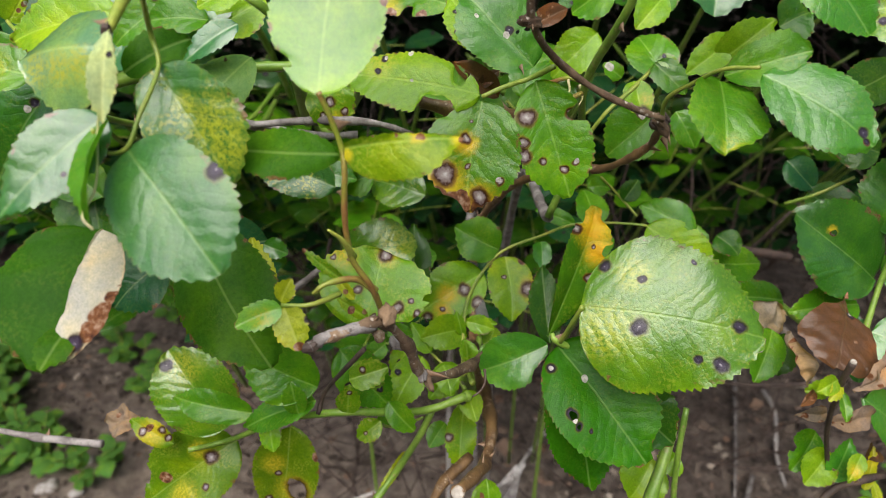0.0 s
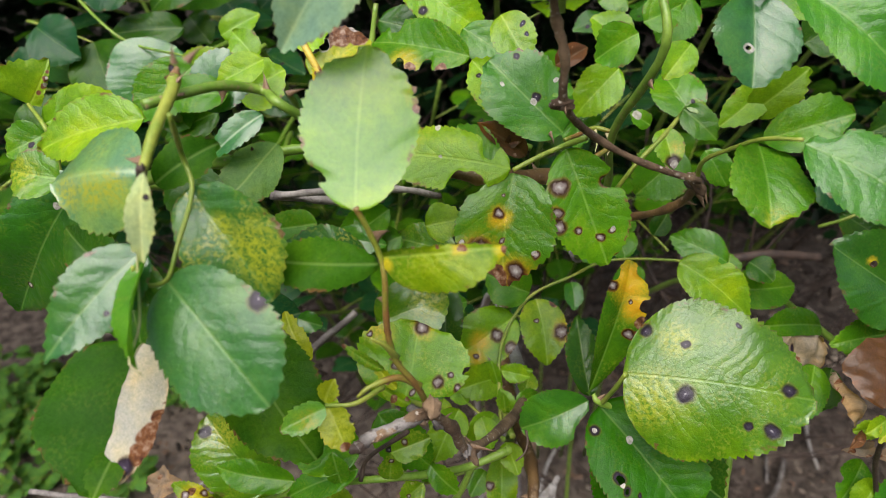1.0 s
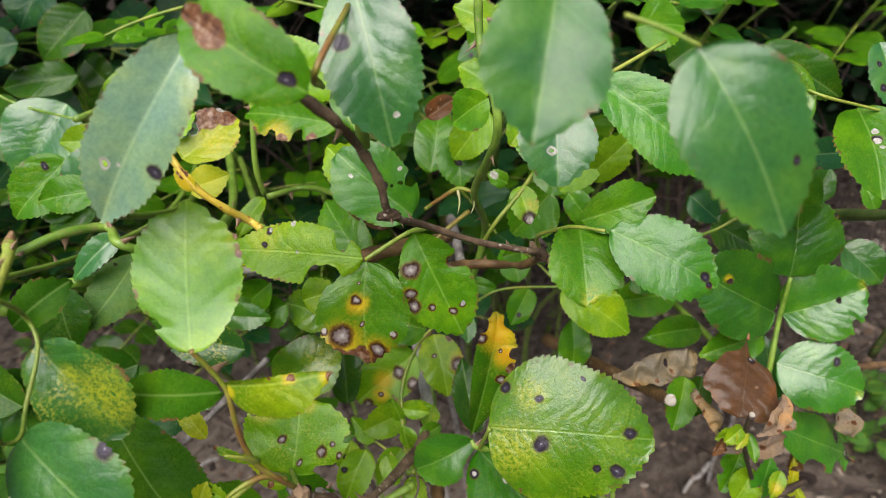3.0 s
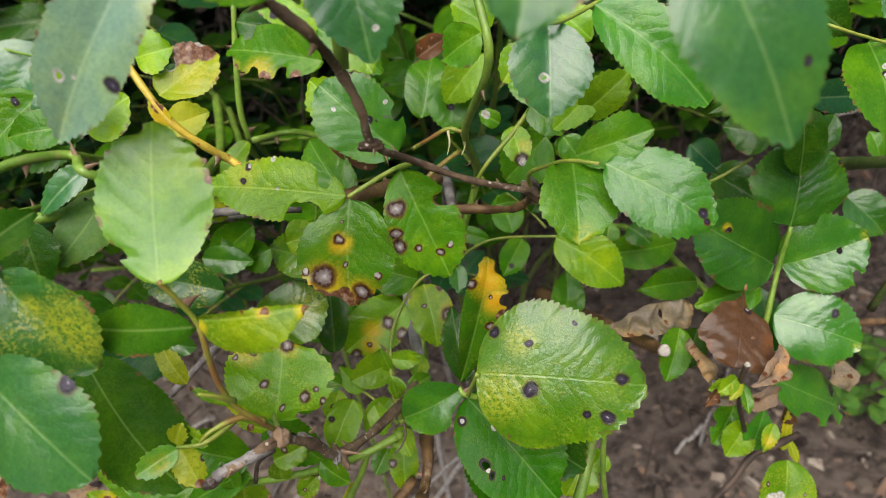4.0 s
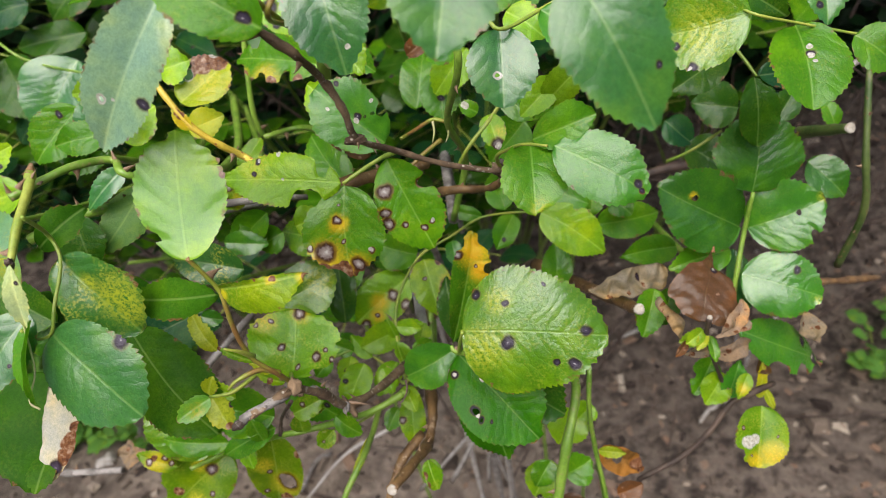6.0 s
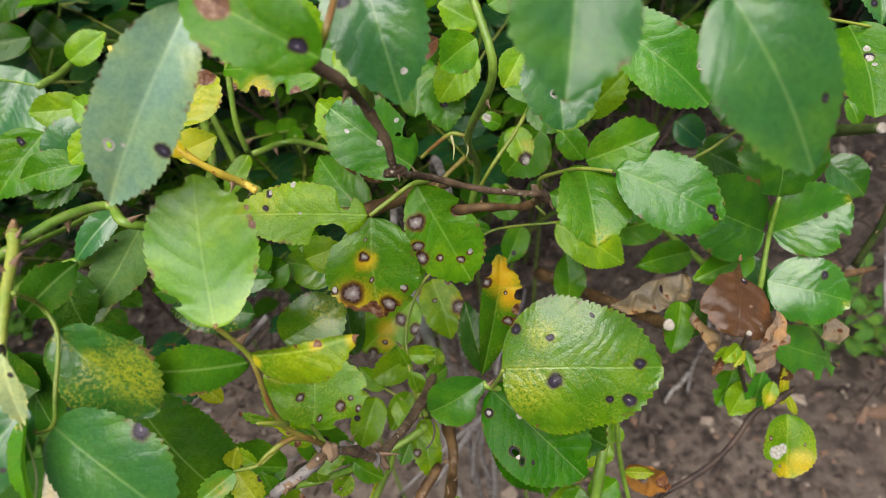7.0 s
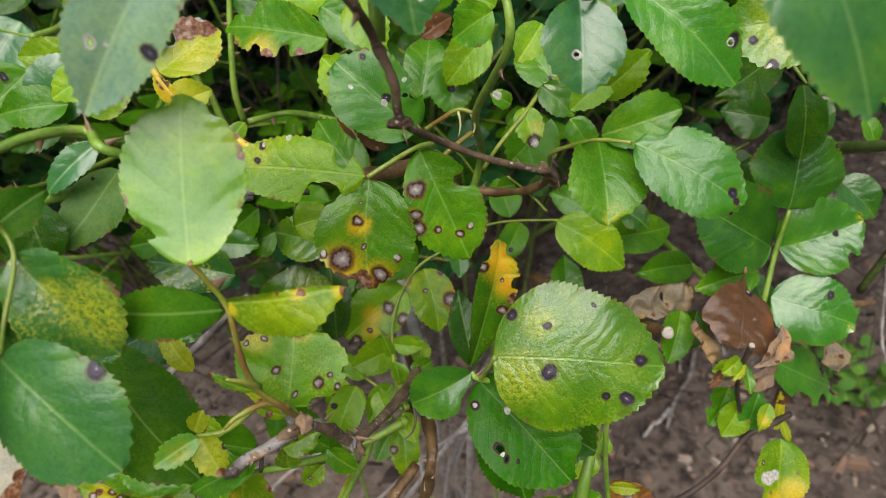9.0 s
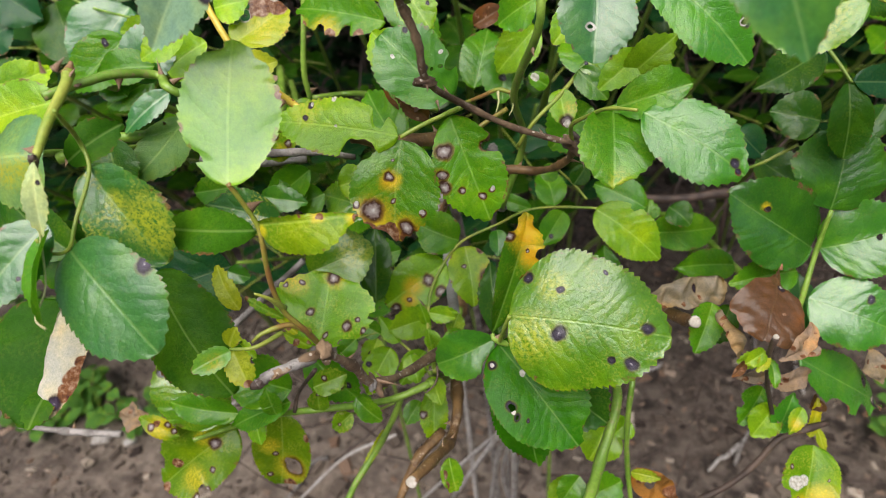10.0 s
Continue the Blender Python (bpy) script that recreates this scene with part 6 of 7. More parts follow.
leaf(small_stalk, (-0.0521, 0.2332, 1.293), (-0.0323, 0.2309, 1.2894), 0.0112, (0.03, -0.76, 0.65), "glossy", 203)
leaf(left_stalk, (-0.224, 0.2686, 1.2674), (-0.2383, 0.241, 1.225), 0.0157, (0.03, -0.84, 0.54), "yellowing", 204, spots=[(0.42, -0.43, 2.54), (0.64, 0.36, 2.03)], yellow=[(0.56, -0.18, 10.16)], fever=0.6)
leaf(left_stalk, (-0.2004, 0.2305, 1.2675), (-0.2118, 0.2167, 1.2474), 0.0152, (0.03, -0.83, 0.56), "yellowing", 205, spots=[(0.51, -0.08, 2.29)], yellow=[(0.6, 0.03, 10.16)], fever=0.8)
leaf(spray_stalk, (-0.0352, 0.2014, 1.3011), (-0.0636, 0.2081, 1.3073), 0.0168, (-0.03, -0.75, 0.66), "bluemottle", 206)
overhead_stalk = tube("leaf_stalk", overhead, [(0.0753, 0.1334, 1.424), (0.0816, 0.1313, 1.4213), (0.087, 0.1289, 1.4184)], 0.00042, 0.00034, STALK)
leaf(upmid_stalk, (0.0808, 0.3258, 1.3613), (0.0616, 0.3317, 1.3711), 0.0162, (0.03, -0.83, 0.56), "lime", 207)
leaf(upmid_stalk, (0.083, 0.3242, 1.3408), (0.1005, 0.3286, 1.3465), 0.0173, (0.03, -0.83, 0.56), "green", 208)
leaf(upmid_stalk, (0.079, 0.3293, 1.3307), (0.0616, 0.336, 1.3416), 0.0189, (0.03, -0.83, 0.56), "lime", 209)
leaf(upmid_stalk, (0.0873, 0.3435, 1.3515), (0.1059, 0.3509, 1.3616), 0.0201, (0.03, -0.83, 0.56), "green", 210)
leaf(upmid_stalk, (0.1541, 0.3514, 1.3419), (0.1791, 0.3506, 1.3393), 0.0266, (0.03, -0.83, 0.56), "green", 211)
leaf(upmid_stalk, (0.1797, 0.3683, 1.3118), (0.1966, 0.3732, 1.3182), 0.0257, (0.03, -0.83, 0.56), "dark", 214)
leaf(upmid_stalk, (0.0423, 0.3136, 1.3277), (0.0573, 0.3183, 1.3336), 0.0102, (0, -0.78, 0.63), "brown", 215, fold=0.7)
leaf(upmid_stalk, (0.0217, 0.2389, 1.3191), (0.0047, 0.2455, 1.3307), 0.0090, (0.04, -0.84, 0.54), "brown", 217, fold=1.0)
leaf(upmid_stalk, (0.0143, 0.2403, 1.3219), (0.0219, 0.2442, 1.3272), 0.0049, (0.04, -0.84, 0.54), "brown", 218, fold=0.8)
# filler leaves, tinted near black to darken the gap behind the shoot
leaf(left_stalk, (-0.0648, 0.2118, 1.2741), (-0.1024, 0.2043, 1.2651), 0.0266, (0, -0.76, 0.65), "bluedark", 219)
leaf(left_stalk, (-0.0905, 0.2281, 1.2777), (-0.1235, 0.2239, 1.2727), 0.0255, (0, -0.76, 0.65), "dark", 220)
leaf(left_stalk, (-0.1117, 0.2243, 1.2578), (-0.1321, 0.2115, 1.2427), 0.0266, (0, -0.76, 0.65), "bluedark", 221)
leaf(left_stalk, (-0.0897, 0.1267, 1.2999), (-0.0922, 0.1162, 1.296), 0.0089, (0.03, -0.76, 0.65), "under", 301, shape=(0.35, 0.6), fold=0.15)
leaf(withered_stalk, (0.1574, 0.1998, 1.2152), (0.1479, 0.1954, 1.2125), 0.0078, (0.03, -0.76, 0.65), "lime", 303, fold=0.4)
leaf(withered_stalk, (0.1588, 0.2004, 1.2135), (0.1521, 0.1932, 1.2099), 0.0058, (0.03, -0.76, 0.65), "yellow", 304, fold=0.4)
leaf(withered_stalk, (0.1622, 0.2031, 1.2064), (0.1617, 0.1919, 1.1998), 0.0054, (0.03, -0.76, 0.65), "green", 305, fold=0.5)
leaf(withered_stalk, (0.15, 0.1999, 1.209), (0.1427, 0.1939, 1.2063), 0.0042, (0.03, -0.76, 0.65), "brown", 306, fold=0.8)
leaf(withered_stalk, (0.1753, 0.1999, 1.2207), (0.1693, 0.1936, 1.2189), 0.0105, (0.03, -0.76, 0.65), "tan", 307, fold=0.8)
leaf(withered_stalk, (0.1914, 0.2125, 1.1574), (0.1826, 0.2031, 1.1491), 0.0082, (0.03, -0.76, 0.65), "lime", 308, yellow=[(0.6, 0.2, 4.0)], fever=0.6)
leaf(withered_stalk, (0.1787, 0.2283, 1.155), (0.1637, 0.2144, 1.1436), 0.0172, (0.03, -0.76, 0.65), "green", 309, bites=[(0.6, -1, 0.1, 0.4)])
leaf(withered_stalk, (0.2074, 0.2248, 1.1479), (0.2011, 0.2198, 1.1463), 0.0099, (0.03, -0.76, 0.65), "brown", 310, fold=0.8)
leaf(right_stalk, (0.227, 0.2314, 1.1752), (0.2315, 0.2217, 1.1631), 0.0131, (0.03, -0.76, 0.65), "tan", 311, fold=0.5)
middle_stalk = tube("stem", middle, [(0.0056, 0.2707, 1.2044), (0.0071, 0.2505, 1.2051), (0.009, 0.2354, 1.2017), (0.0107, 0.2232, 1.2002), (0.0124, 0.2109, 1.2028)], 0.0011, 0.0014, STALK, thorns=3)
leaf(middle_stalk, (0.0087, 0.2466, 1.2081), (0.0243, 0.2416, 1.2106), 0.0058, (0.1, -0.6, 0.8), "lime", 312)
leaf(middle_stalk, (0.0071, 0.2534, 1.2051), (-0.0048, 0.2432, 1.2035), 0.0076, (0.03, -0.76, 0.65), "green", 313)
leaf(middle_stalk, (0.0083, 0.2393, 1.2053), (0.0055, 0.244, 1.216), 0.0052, (0.03, -0.76, 0.65), "lime", 314, fold=0.5)
leaf(middle_stalk, (0.0104, 0.2251, 1.2018), (0.0096, 0.2284, 1.2116), 0.0036, (0.03, -0.76, 0.65), "yellowing", 315, fold=0.6)
leaf(middle_stalk, (0.0096, 0.2137, 1.1965), (0.0139, 0.2018, 1.1895), 0.0102, (0.03, -0.76, 0.65), "lime", 316, spots=[(0.35, -0.6, 1.8)])
tube("tendril", middle, [(0.0162, 0.1908, 1.2288), (0.0163, 0.186, 1.2275), (0.0145, 0.1815, 1.227), (0.0113, 0.1792, 1.2259)], 0.0005, 0.0003, CANE_DARK)
leaf(cut_stalk, (-0.0186, 0.2152, 1.156), (-0.0312, 0.2002, 1.1438), 0.0046, (0.03, -0.76, 0.65), "yellow", 317, fold=0.5, spots=[(0.7, 0.0, 1.2)])
leaf(cut_stalk, (0.0173, 0.1752, 1.1854), (0.0194, 0.1659, 1.1732), 0.0095, (0.03, -0.76, 0.65), "yellowing", 318, fold=0.7, dead=[(0.4, -0.8, 2.2), (0.7, -0.8, 2.0)], bites=[(0.5, -1, 0.3, 0.3)])
node_stalk = knob(node, (-0.0207, 0.1613, 1.274), (-0.0205, 0.1588, 1.2745), 0.0018, BARK_GREY)
node_stalk = knob(node, (-0.019, 0.1603, 1.2711), (-0.0178, 0.1597, 1.27), 0.0017, BARK)
node_stalk = knob(node, (-0.0058, 0.1667, 1.2487), (-0.0058, 0.164, 1.2493), 0.0016, BARK_GREY)
node_stalk = knob(node, (-0.0144, 0.1646, 1.2645), (-0.0131, 0.1645, 1.2626), 0.0017, BARK_GREY)
spine(node_stalk, (-0.0042, 0.1679, 1.2479), (0.0048, 0.166, 1.2478))
spine(node_stalk, (-0.0064, 0.1646, 1.2486), (-0.0052, 0.16, 1.2487))
spine(node_stalk, (-0.0122, 0.1674, 1.262), (-0.0094, 0.1686, 1.2646))
knob(spotted, (0.0723, 0.2116, 1.319), (0.0743, 0.2102, 1.3178), 0.0023, CANE_DARK)
knob(spotted, (0.0755, 0.2114, 1.3201), (0.0747, 0.2126, 1.3216), 0.0012, CANE_DARK)
spine(spotted_stalk, (0.0753, 0.2094, 1.3173), (0.0774, 0.2054, 1.3128))
spine(spotted_stalk, (0.0775, 0.2172, 1.3113), (0.0792, 0.2112, 1.3075))
spine(spotted_stalk, (0.027, 0.2164, 1.337), (0.0283, 0.2127, 1.3348))
spine(left_stalk, (-0.0524, 0.1376, 1.3896), (-0.0521, 0.1373, 1.3937))
spine(left_stalk, (-0.0504, 0.1386, 1.3896), (-0.0472, 0.1392, 1.3927))
spine(left_stalk, (-0.0426, 0.1737, 1.3701), (-0.0381, 0.1738, 1.3719))
spine(upmid_stalk, (0.0639, 0.25, 1.3829), (0.0581, 0.2476, 1.3785))
spine(upmid_stalk, (0.0669, 0.251, 1.3884), (0.0724, 0.2479, 1.3894))
spine(upmid_stalk, (0.0727, 0.2572, 1.3423), (0.0771, 0.2537, 1.3421))
spine(cut_stalk, (0.0035, 0.1669, 1.1935), (0.0009, 0.1676, 1.1981))
spine(cut_stalk, (0.0191, 0.1825, 1.1903), (0.0208, 0.1832, 1.1932))
leaf(lowright_stalk, (0.0768, 0.1823, 1.1548), (0.0671, 0.1755, 1.1442), 0.0135, (0.03, -0.76, 0.65), "green", 319)
leaf(lowright_stalk, (0.0899, 0.2106, 1.1573), (0.0808, 0.2021, 1.1501), 0.0134, (0.03, -0.76, 0.65), "lime", 320)
leaf(lowright_stalk, (0.1039, 0.193, 1.1393), (0.1178, 0.1883, 1.1394), 0.006, (0.03, -0.76, 0.65), "yellow", 321, fold=0.6)
leaf(lowright_stalk, (0.1111, 0.1805, 1.1125), (0.1257, 0.1821, 1.1165), 0.0125, (0.03, -0.76, 0.65), "brown", 322, fold=0.6)
leaf(spray_stalk, (-0.0272, 0.1581, 1.2929), (-0.0377, 0.1586, 1.303), 0.0031, (0.03, -0.76, 0.65), "yellowing", 361, fold=0.5, dead=[(0.95, 0, 0.8)])
leaf(spray_stalk, (-0.0241, 0.1573, 1.2862), (-0.0309, 0.1602, 1.2956), 0.0032, (0.03, -0.76, 0.65), "yellow", 362, fold=0.5, dead=[(0.3, 0.3, 0.8)])
leaf(spray_stalk, (-0.021, 0.1583, 1.2785), (-0.0294, 0.1579, 1.2866), 0.0039, (0.03, -0.76, 0.65), "yellowing", 363, fold=0.4, dead=[(0.5, 0.5, 1.2), (0.2, -0.5, 1.0)])
leaf(spray_stalk, (-0.0412, 0.1574, 1.2757), (-0.051, 0.163, 1.2823), 0.0049, (0.03, -0.76, 0.65), "lime", 364, fold=0.3)
leaf(node_stalk, (-0.0291, 0.1791, 1.2351), (-0.0206, 0.1814, 1.231), 0.0066, (0.03, -0.76, 0.65), "yellowing", 366, spots=[(0.3, 0.2, 1.8), (0.7, -0.3, 1.4)])
leaf(node_stalk, (-0.0211, 0.189, 1.2136), (-0.011, 0.185, 1.2015), 0.0096, (0.03, -0.76, 0.65), "green", 367)
leaf(left_stalk, (-0.0885, 0.1906, 1.3607), (-0.1216, 0.1913, 1.3531), 0.0191, (0.05, -0.7, 0.72), "lime", 421)
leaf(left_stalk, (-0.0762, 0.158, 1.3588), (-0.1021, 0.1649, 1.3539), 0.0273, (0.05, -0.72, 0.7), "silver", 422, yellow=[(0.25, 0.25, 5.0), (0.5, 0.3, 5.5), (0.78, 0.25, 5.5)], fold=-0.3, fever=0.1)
leaf(left_stalk, (-0.1204, 0.1932, 1.3431), (-0.1365, 0.1964, 1.3456), 0.0157, (0.03, -0.76, 0.65), "green", 423, yellow=[(0.7, 0, 6.0)])
leaf(torn_stalk, (-0.0464, 0.2402, 1.3462), (-0.0508, 0.2432, 1.3554), 0.0055, (0.03, -0.76, 0.65), "yellow", 441, fold=0.5, yellow=[(0.5, 0.3, 5.0)], dead=[(0.6, -0.3, 1.6), (0.75, -0.2, 1.4)], fever=0.7)
dead = branch("rose_branch", "bleached dead rose canes standing under the bush")
tube("dead_cane", dead, [(0.0557, 0.3782, 0.949), (0.0245, 0.428, 0.8244), (-0.0289, 0.4931, 0.6311)], 0.0034, 0.0022, TWIG_PALE)
tube("dead_cane", dead, [(0.052, 0.3805, 0.9381), (0.0359, 0.4397, 0.7958), (0.0217, 0.4875, 0.6249)], 0.0031, 0.0022, TWIG_PALE)
tube("dead_cane", dead, [(0.0501, 0.3726, 0.9446), (0.0118, 0.4568, 0.7839), (-0.0861, 0.5391, 0.548)], 0.0028, 0.0022, TWIG_PALE)
tube("dead_cane", dead, [(0.0686, 0.4328, 0.8905), (0.0413, 0.468, 0.7305), (0.0492, 0.5057, 0.5775)], 0.0025, 0.0022, TWIG_PALE)
tube("dead_cane", dead, [(-0.0938, 0.5298, 0.725), (-0.1759, 0.5476, 0.6566), (-0.2681, 0.5566, 0.5428)], 0.0022, 0.0022, TWIG_PALE)
tube("dead_cane", dead, [(0.0557, 0.3782, 0.949), (0.05, 0.48, 0.6), (0.03, 0.6, 0.25), (0.02, 0.66, -0.02)], 0.0034, 0.0045, TWIG_PALE)

leaf(upmid_stalk, (0.0729, 0.3226, 1.321), (0.0524, 0.3193, 1.3001), 0.0211, (-0.29, -0.86, 0.42), "lime", 92)
leaf(upmid_stalk, (0.0825, 0.3639, 1.3461), (0.0698, 0.3609, 1.3423), 0.0243, (0.03, -0.83, 0.56), "green", 212)
leaf(upmid_stalk, (0.1185, 0.3728, 1.3396), (0.1005, 0.3594, 1.3206), 0.0250, (0.03, -0.83, 0.56), "green", 213)
carry(spotted, (0.0106, 0.3122, 1.2095), 0.0026, BARK_GREY, (0.03, 0.62, 0))
carry(front, (0.0713, 0.159, 1.1317), 0.0031, CANE_GREEN, (0.09, 0.33, 0))
carry(node, (0.0221, 0.2459, 1.1926), 0.0026, TWIG_PALE, (-0.01, 0.66, 0))
carry(upmid, (0.0499, 0.2821, 1.2437), 0.0022, BARK_GREY, (0.05, 0.68, 0))
carry(deep, (-0.1544, 0.3922, 1.3216), 0.0022, CANE_GREEN, (-0.14, 0.8, 0))
carry(lowright, (0.1053, 0.1778, 1.0903), 0.0014, CANE_GREEN, (0.13, 0.36, 0))
carry(right, (0.1877, 0.2346, 1.1955), 0.002, CANE_GREEN, (0.12, 0.7, 0))
join(left, (-0.0467, 0.2157, 1.3378), 0.0024, CANE_GREEN, (-0.11, 0.5, 1.24))
join(leftback, (-0.1533, 0.2416, 1.3174), 0.0014, CANE_GREEN, (-0.13, 0.5, 1.24))
join(mid, (-0.116, 0.2672, 1.334), 0.0018, CANE_GREEN, (-0.14, 0.52, 1.22))
join(torn, (-0.0268, 0.2396, 1.3261), 0.0019, CANE_GREEN, (-0.11, 0.52, 1.22))
join(middle, (0.0085, 0.2267, 1.1919), 0.0016, CANE_GREEN, (0.02, 0.33, 1.13))
join(small, (0.0086, 0.2179, 1.1939), 0.0012, CANE_GREEN, (0.02, 0.33, 1.12))
join(withered, (0.1285, 0.1963, 1.097), 0.0015, CANE_DARK, (0.1, 0.28, 0.7))
join(lowleft, (0.0097, 0.2052, 1.201), 0.002, CANE_GREEN, (0.02, 0.33, 1.12))
join(cut, (0.0146, 0.2973, 1.1503), 0.0034, CANE_BROWN, (0.02, 0.42, 1.09))

WEEDS = [(0.977, 0.974, 0), (1.099, 1.042, 0), (-1.128, 1.207, 0), (-1.344, 1.538, 0), (-0.935, 1.152, 0), (-1.028, 1.59, 0), (-1.382, 1.521, 0), (-1.32, 1.258, 0), (1.083, 0.906, 0), (-1.343, 1.359, 0), (-1.502, 1.535, 0), (-1.347, 1.385, 0), (-1.348, 1.524, 0), (-1.317, 1.239, 0), (-1.203, 1.271, 0), (-1.209, 1.158, 0), (-1.082, 1.187, 0), (-1.302, 1.702, 0), (-1.297, 1.394, 0), (-0.987, 1.823, 0), (-0.902, 1.443, 0)]
STONES = [(-1.029, 1.11, 0), (-0.955, 1.089, 0), (-0.967, 1.195, 0), (-1.045, 1.102, 0)]
TWIGS = [((-0.397, 1, 0.012), (-0.499, 0.877, 0.012)), ((0.495, 1.243, 0.012), (0.385, 1.18, 0.012)), ((0.613, 0.974, 0.012), (0.521, 0.907, 0.012)), ((0.859, 1.572, 0.012), (0.684, 1.078, 0.012)), ((0.897, 1.45, 0.012), (0.821, 1.111, 0.012)), ((0.131, 1.076, 0.012), (0.297, 1.382, 0.012)), ((0.751, 1.141, 0.012), (0.583, 0.917, 0.012)), ((-0.64, 1.212, 0.012), (-0.77, 1.118, 0.012))]


# ---- the rest of the bush behind ----
def blade(k):
    verts, faces, flat, rim = leaf_data(0.04, 0.026 + 0.002 * (k % 3), 900 + k, 0.2, 0.07, (0.5, 0.68), 11, 3)
    me = bpy.data.meshes.new("leaf")
    me.from_pydata(verts, [], faces)
    me.materials.append(LEAF)
    me.polygons.foreach_set("use_smooth", [True] * len(me.polygons))
    me.attributes.new('rim', 'FLOAT', 'POINT').data.foreach_set('value', rim)
    layer = me.uv_layers.new(name="UVMap")
    index = np.zeros(len(me.loops), dtype=np.int32)
    me.loops.foreach_get("vertex_index", index)
    layer.data.foreach_set("uv", np.asarray(flat, dtype=np.float32)[index].ravel())
    return me


BLADES = [blade(k) for k in range(6)]


def compound_leaf(base, at, way, size, state, rng, pairs=2):
    """A stalk with paired leaflets and one at its end."""
    at, way = Vector(at), Vector(way).normalized()
    side = way.cross(Vector((0, 0, 1))).normalized()
    top = side.cross(way).normalized()
    span = size * (1.1 + 0.55 * pairs)
    ends = [at + way * span * s - top * 0.12 * span * s * s for s in (0, 0.35, 0.7, 1)]
    stalk = tube("leaf_stalk", base, [tuple(p) for p in ends], 0.0011, 0.0006, STALK, sides=5)
    spots = [(ends[3], way, 1.1)]
    for k in range(pairs):
        p = at.lerp(ends[3], 0.35 + 0.6 * k / pairs)
        for s in (-1, 1):
            spots.append((p, (way * 0.35 + side * s + top * rng.uniform(-0.1, 0.25)).normalized(), rng.uniform(0.8, 1.0)))
    for p, x, big in spots:
        z = (top + Vector((rng.uniform(-0.35, 0.35), rng.uniform(-0.75, 0.05), rng.uniform(-0.1, 0.3)))).normalized()
        z = (z - x * z.dot(x)).normalized()
        ob = new("leaf", BLADES[rng.randrange(6)])
        ob.parent = stalk
        k = size * big / 0.04
        ob.matrix_basis = Matrix.Translation(p) @ Matrix((x, z.cross(x), z)).transposed().to_4x4() @ Matrix.Diagonal((k, k, k, 1))
        tint, mottle, rough, sheen = STATES[state]
        lift = rng.uniform(0.7, 1.2)
        ob["tint"] = [tint[0] * lift, tint[1] * lift, tint[2] * lift]
        ob["mottle"], ob["rough"], ob["sheen"] = mottle, rough, sheen
        if rng.random() < 0.35:
            ob["spot_a"] = [rng.uniform(0.1, 0.35), rng.uniform(-0.08, 0.08), rng.uniform(0.012, 0.025)]


def back_branch(foot, tips, label, states, seed, count):
    """A branch of the bush behind: a cane from the soil to each tip with leaves along its upper part."""
    rng = random.Random(seed)
    base = branch("rose_branch", label)
    foot = Vector(foot)
    for tip in tips:
        tip = Vector(tip)
        knee = Vector((foot.x * 0.5 + tip.x * 0.5, foot.y * 0.35 + tip.y * 0.65, tip.z * 0.72))
        line = [tuple(p) for p in (foot - Vector((0, 0, 0.03)), foot.lerp(knee, 0.5) + Vector((0.01, 0.03, 0.05)), knee, tip)]
        tube("cane", base, line, 0.004, 0.0018, CANE_GREEN, 8, sides=7)
        path = glide(line, 12)
        for k in range(count):
            i = int(len(path) * (0.55 + 0.45 * (k + rng.random()) / count)) - 1
            turn = rng.uniform(0, 2 * math.pi)
            way = Vector((math.cos(turn), math.sin(turn) * 0.8 - 0.25, rng.uniform(-0.05, 0.5)))
            compound_leaf(base, path[min(i, len(path) - 1)], way, rng.uniform(0.032, 0.046), rng.choice(states), rng)


# leaf tints that hold the bush's inner shade in their colour
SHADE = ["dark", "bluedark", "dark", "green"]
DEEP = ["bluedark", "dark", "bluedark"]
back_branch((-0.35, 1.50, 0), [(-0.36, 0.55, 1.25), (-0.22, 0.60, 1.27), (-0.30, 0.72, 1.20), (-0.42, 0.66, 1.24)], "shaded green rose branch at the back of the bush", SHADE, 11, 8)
back_branch((-0.16, 1.48, 0), [(-0.12, 0.52, 1.24), (-0.02, 0.62, 1.22), (-0.14, 0.74, 1.22), (-0.06, 0.56, 1.16)], "leafy rose branch in the middle of the bush, tinted as in shade", SHADE, 12, 8)
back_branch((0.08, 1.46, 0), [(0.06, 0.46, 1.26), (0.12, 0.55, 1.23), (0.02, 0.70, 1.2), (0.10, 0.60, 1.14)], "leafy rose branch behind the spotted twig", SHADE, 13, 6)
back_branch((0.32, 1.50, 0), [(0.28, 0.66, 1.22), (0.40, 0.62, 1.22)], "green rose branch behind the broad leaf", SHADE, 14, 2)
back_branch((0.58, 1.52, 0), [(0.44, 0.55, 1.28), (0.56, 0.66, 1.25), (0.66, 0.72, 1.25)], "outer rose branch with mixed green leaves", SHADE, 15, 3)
back_branch((-0.62, 1.48, 0), [(-0.52, 0.55, 1.22), (-0.60, 0.72, 1.18), (-0.70, 0.66, 1.2)], "outer rose branch with leaves tinted as in shade", SHADE, 16, 8)
back_branch((-0.25, 1.62, 0), [(-0.30, 0.95, 1.12), (-0.10, 0.98, 1.08), (-0.45, 0.92, 1.10), (-0.2, 0.8, 1.0)], "deep rose branch with leaves tinted dull as in shade", DEEP, 17, 10)
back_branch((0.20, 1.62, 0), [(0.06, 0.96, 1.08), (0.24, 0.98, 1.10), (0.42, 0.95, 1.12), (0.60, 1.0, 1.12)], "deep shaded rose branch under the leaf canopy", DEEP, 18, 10)
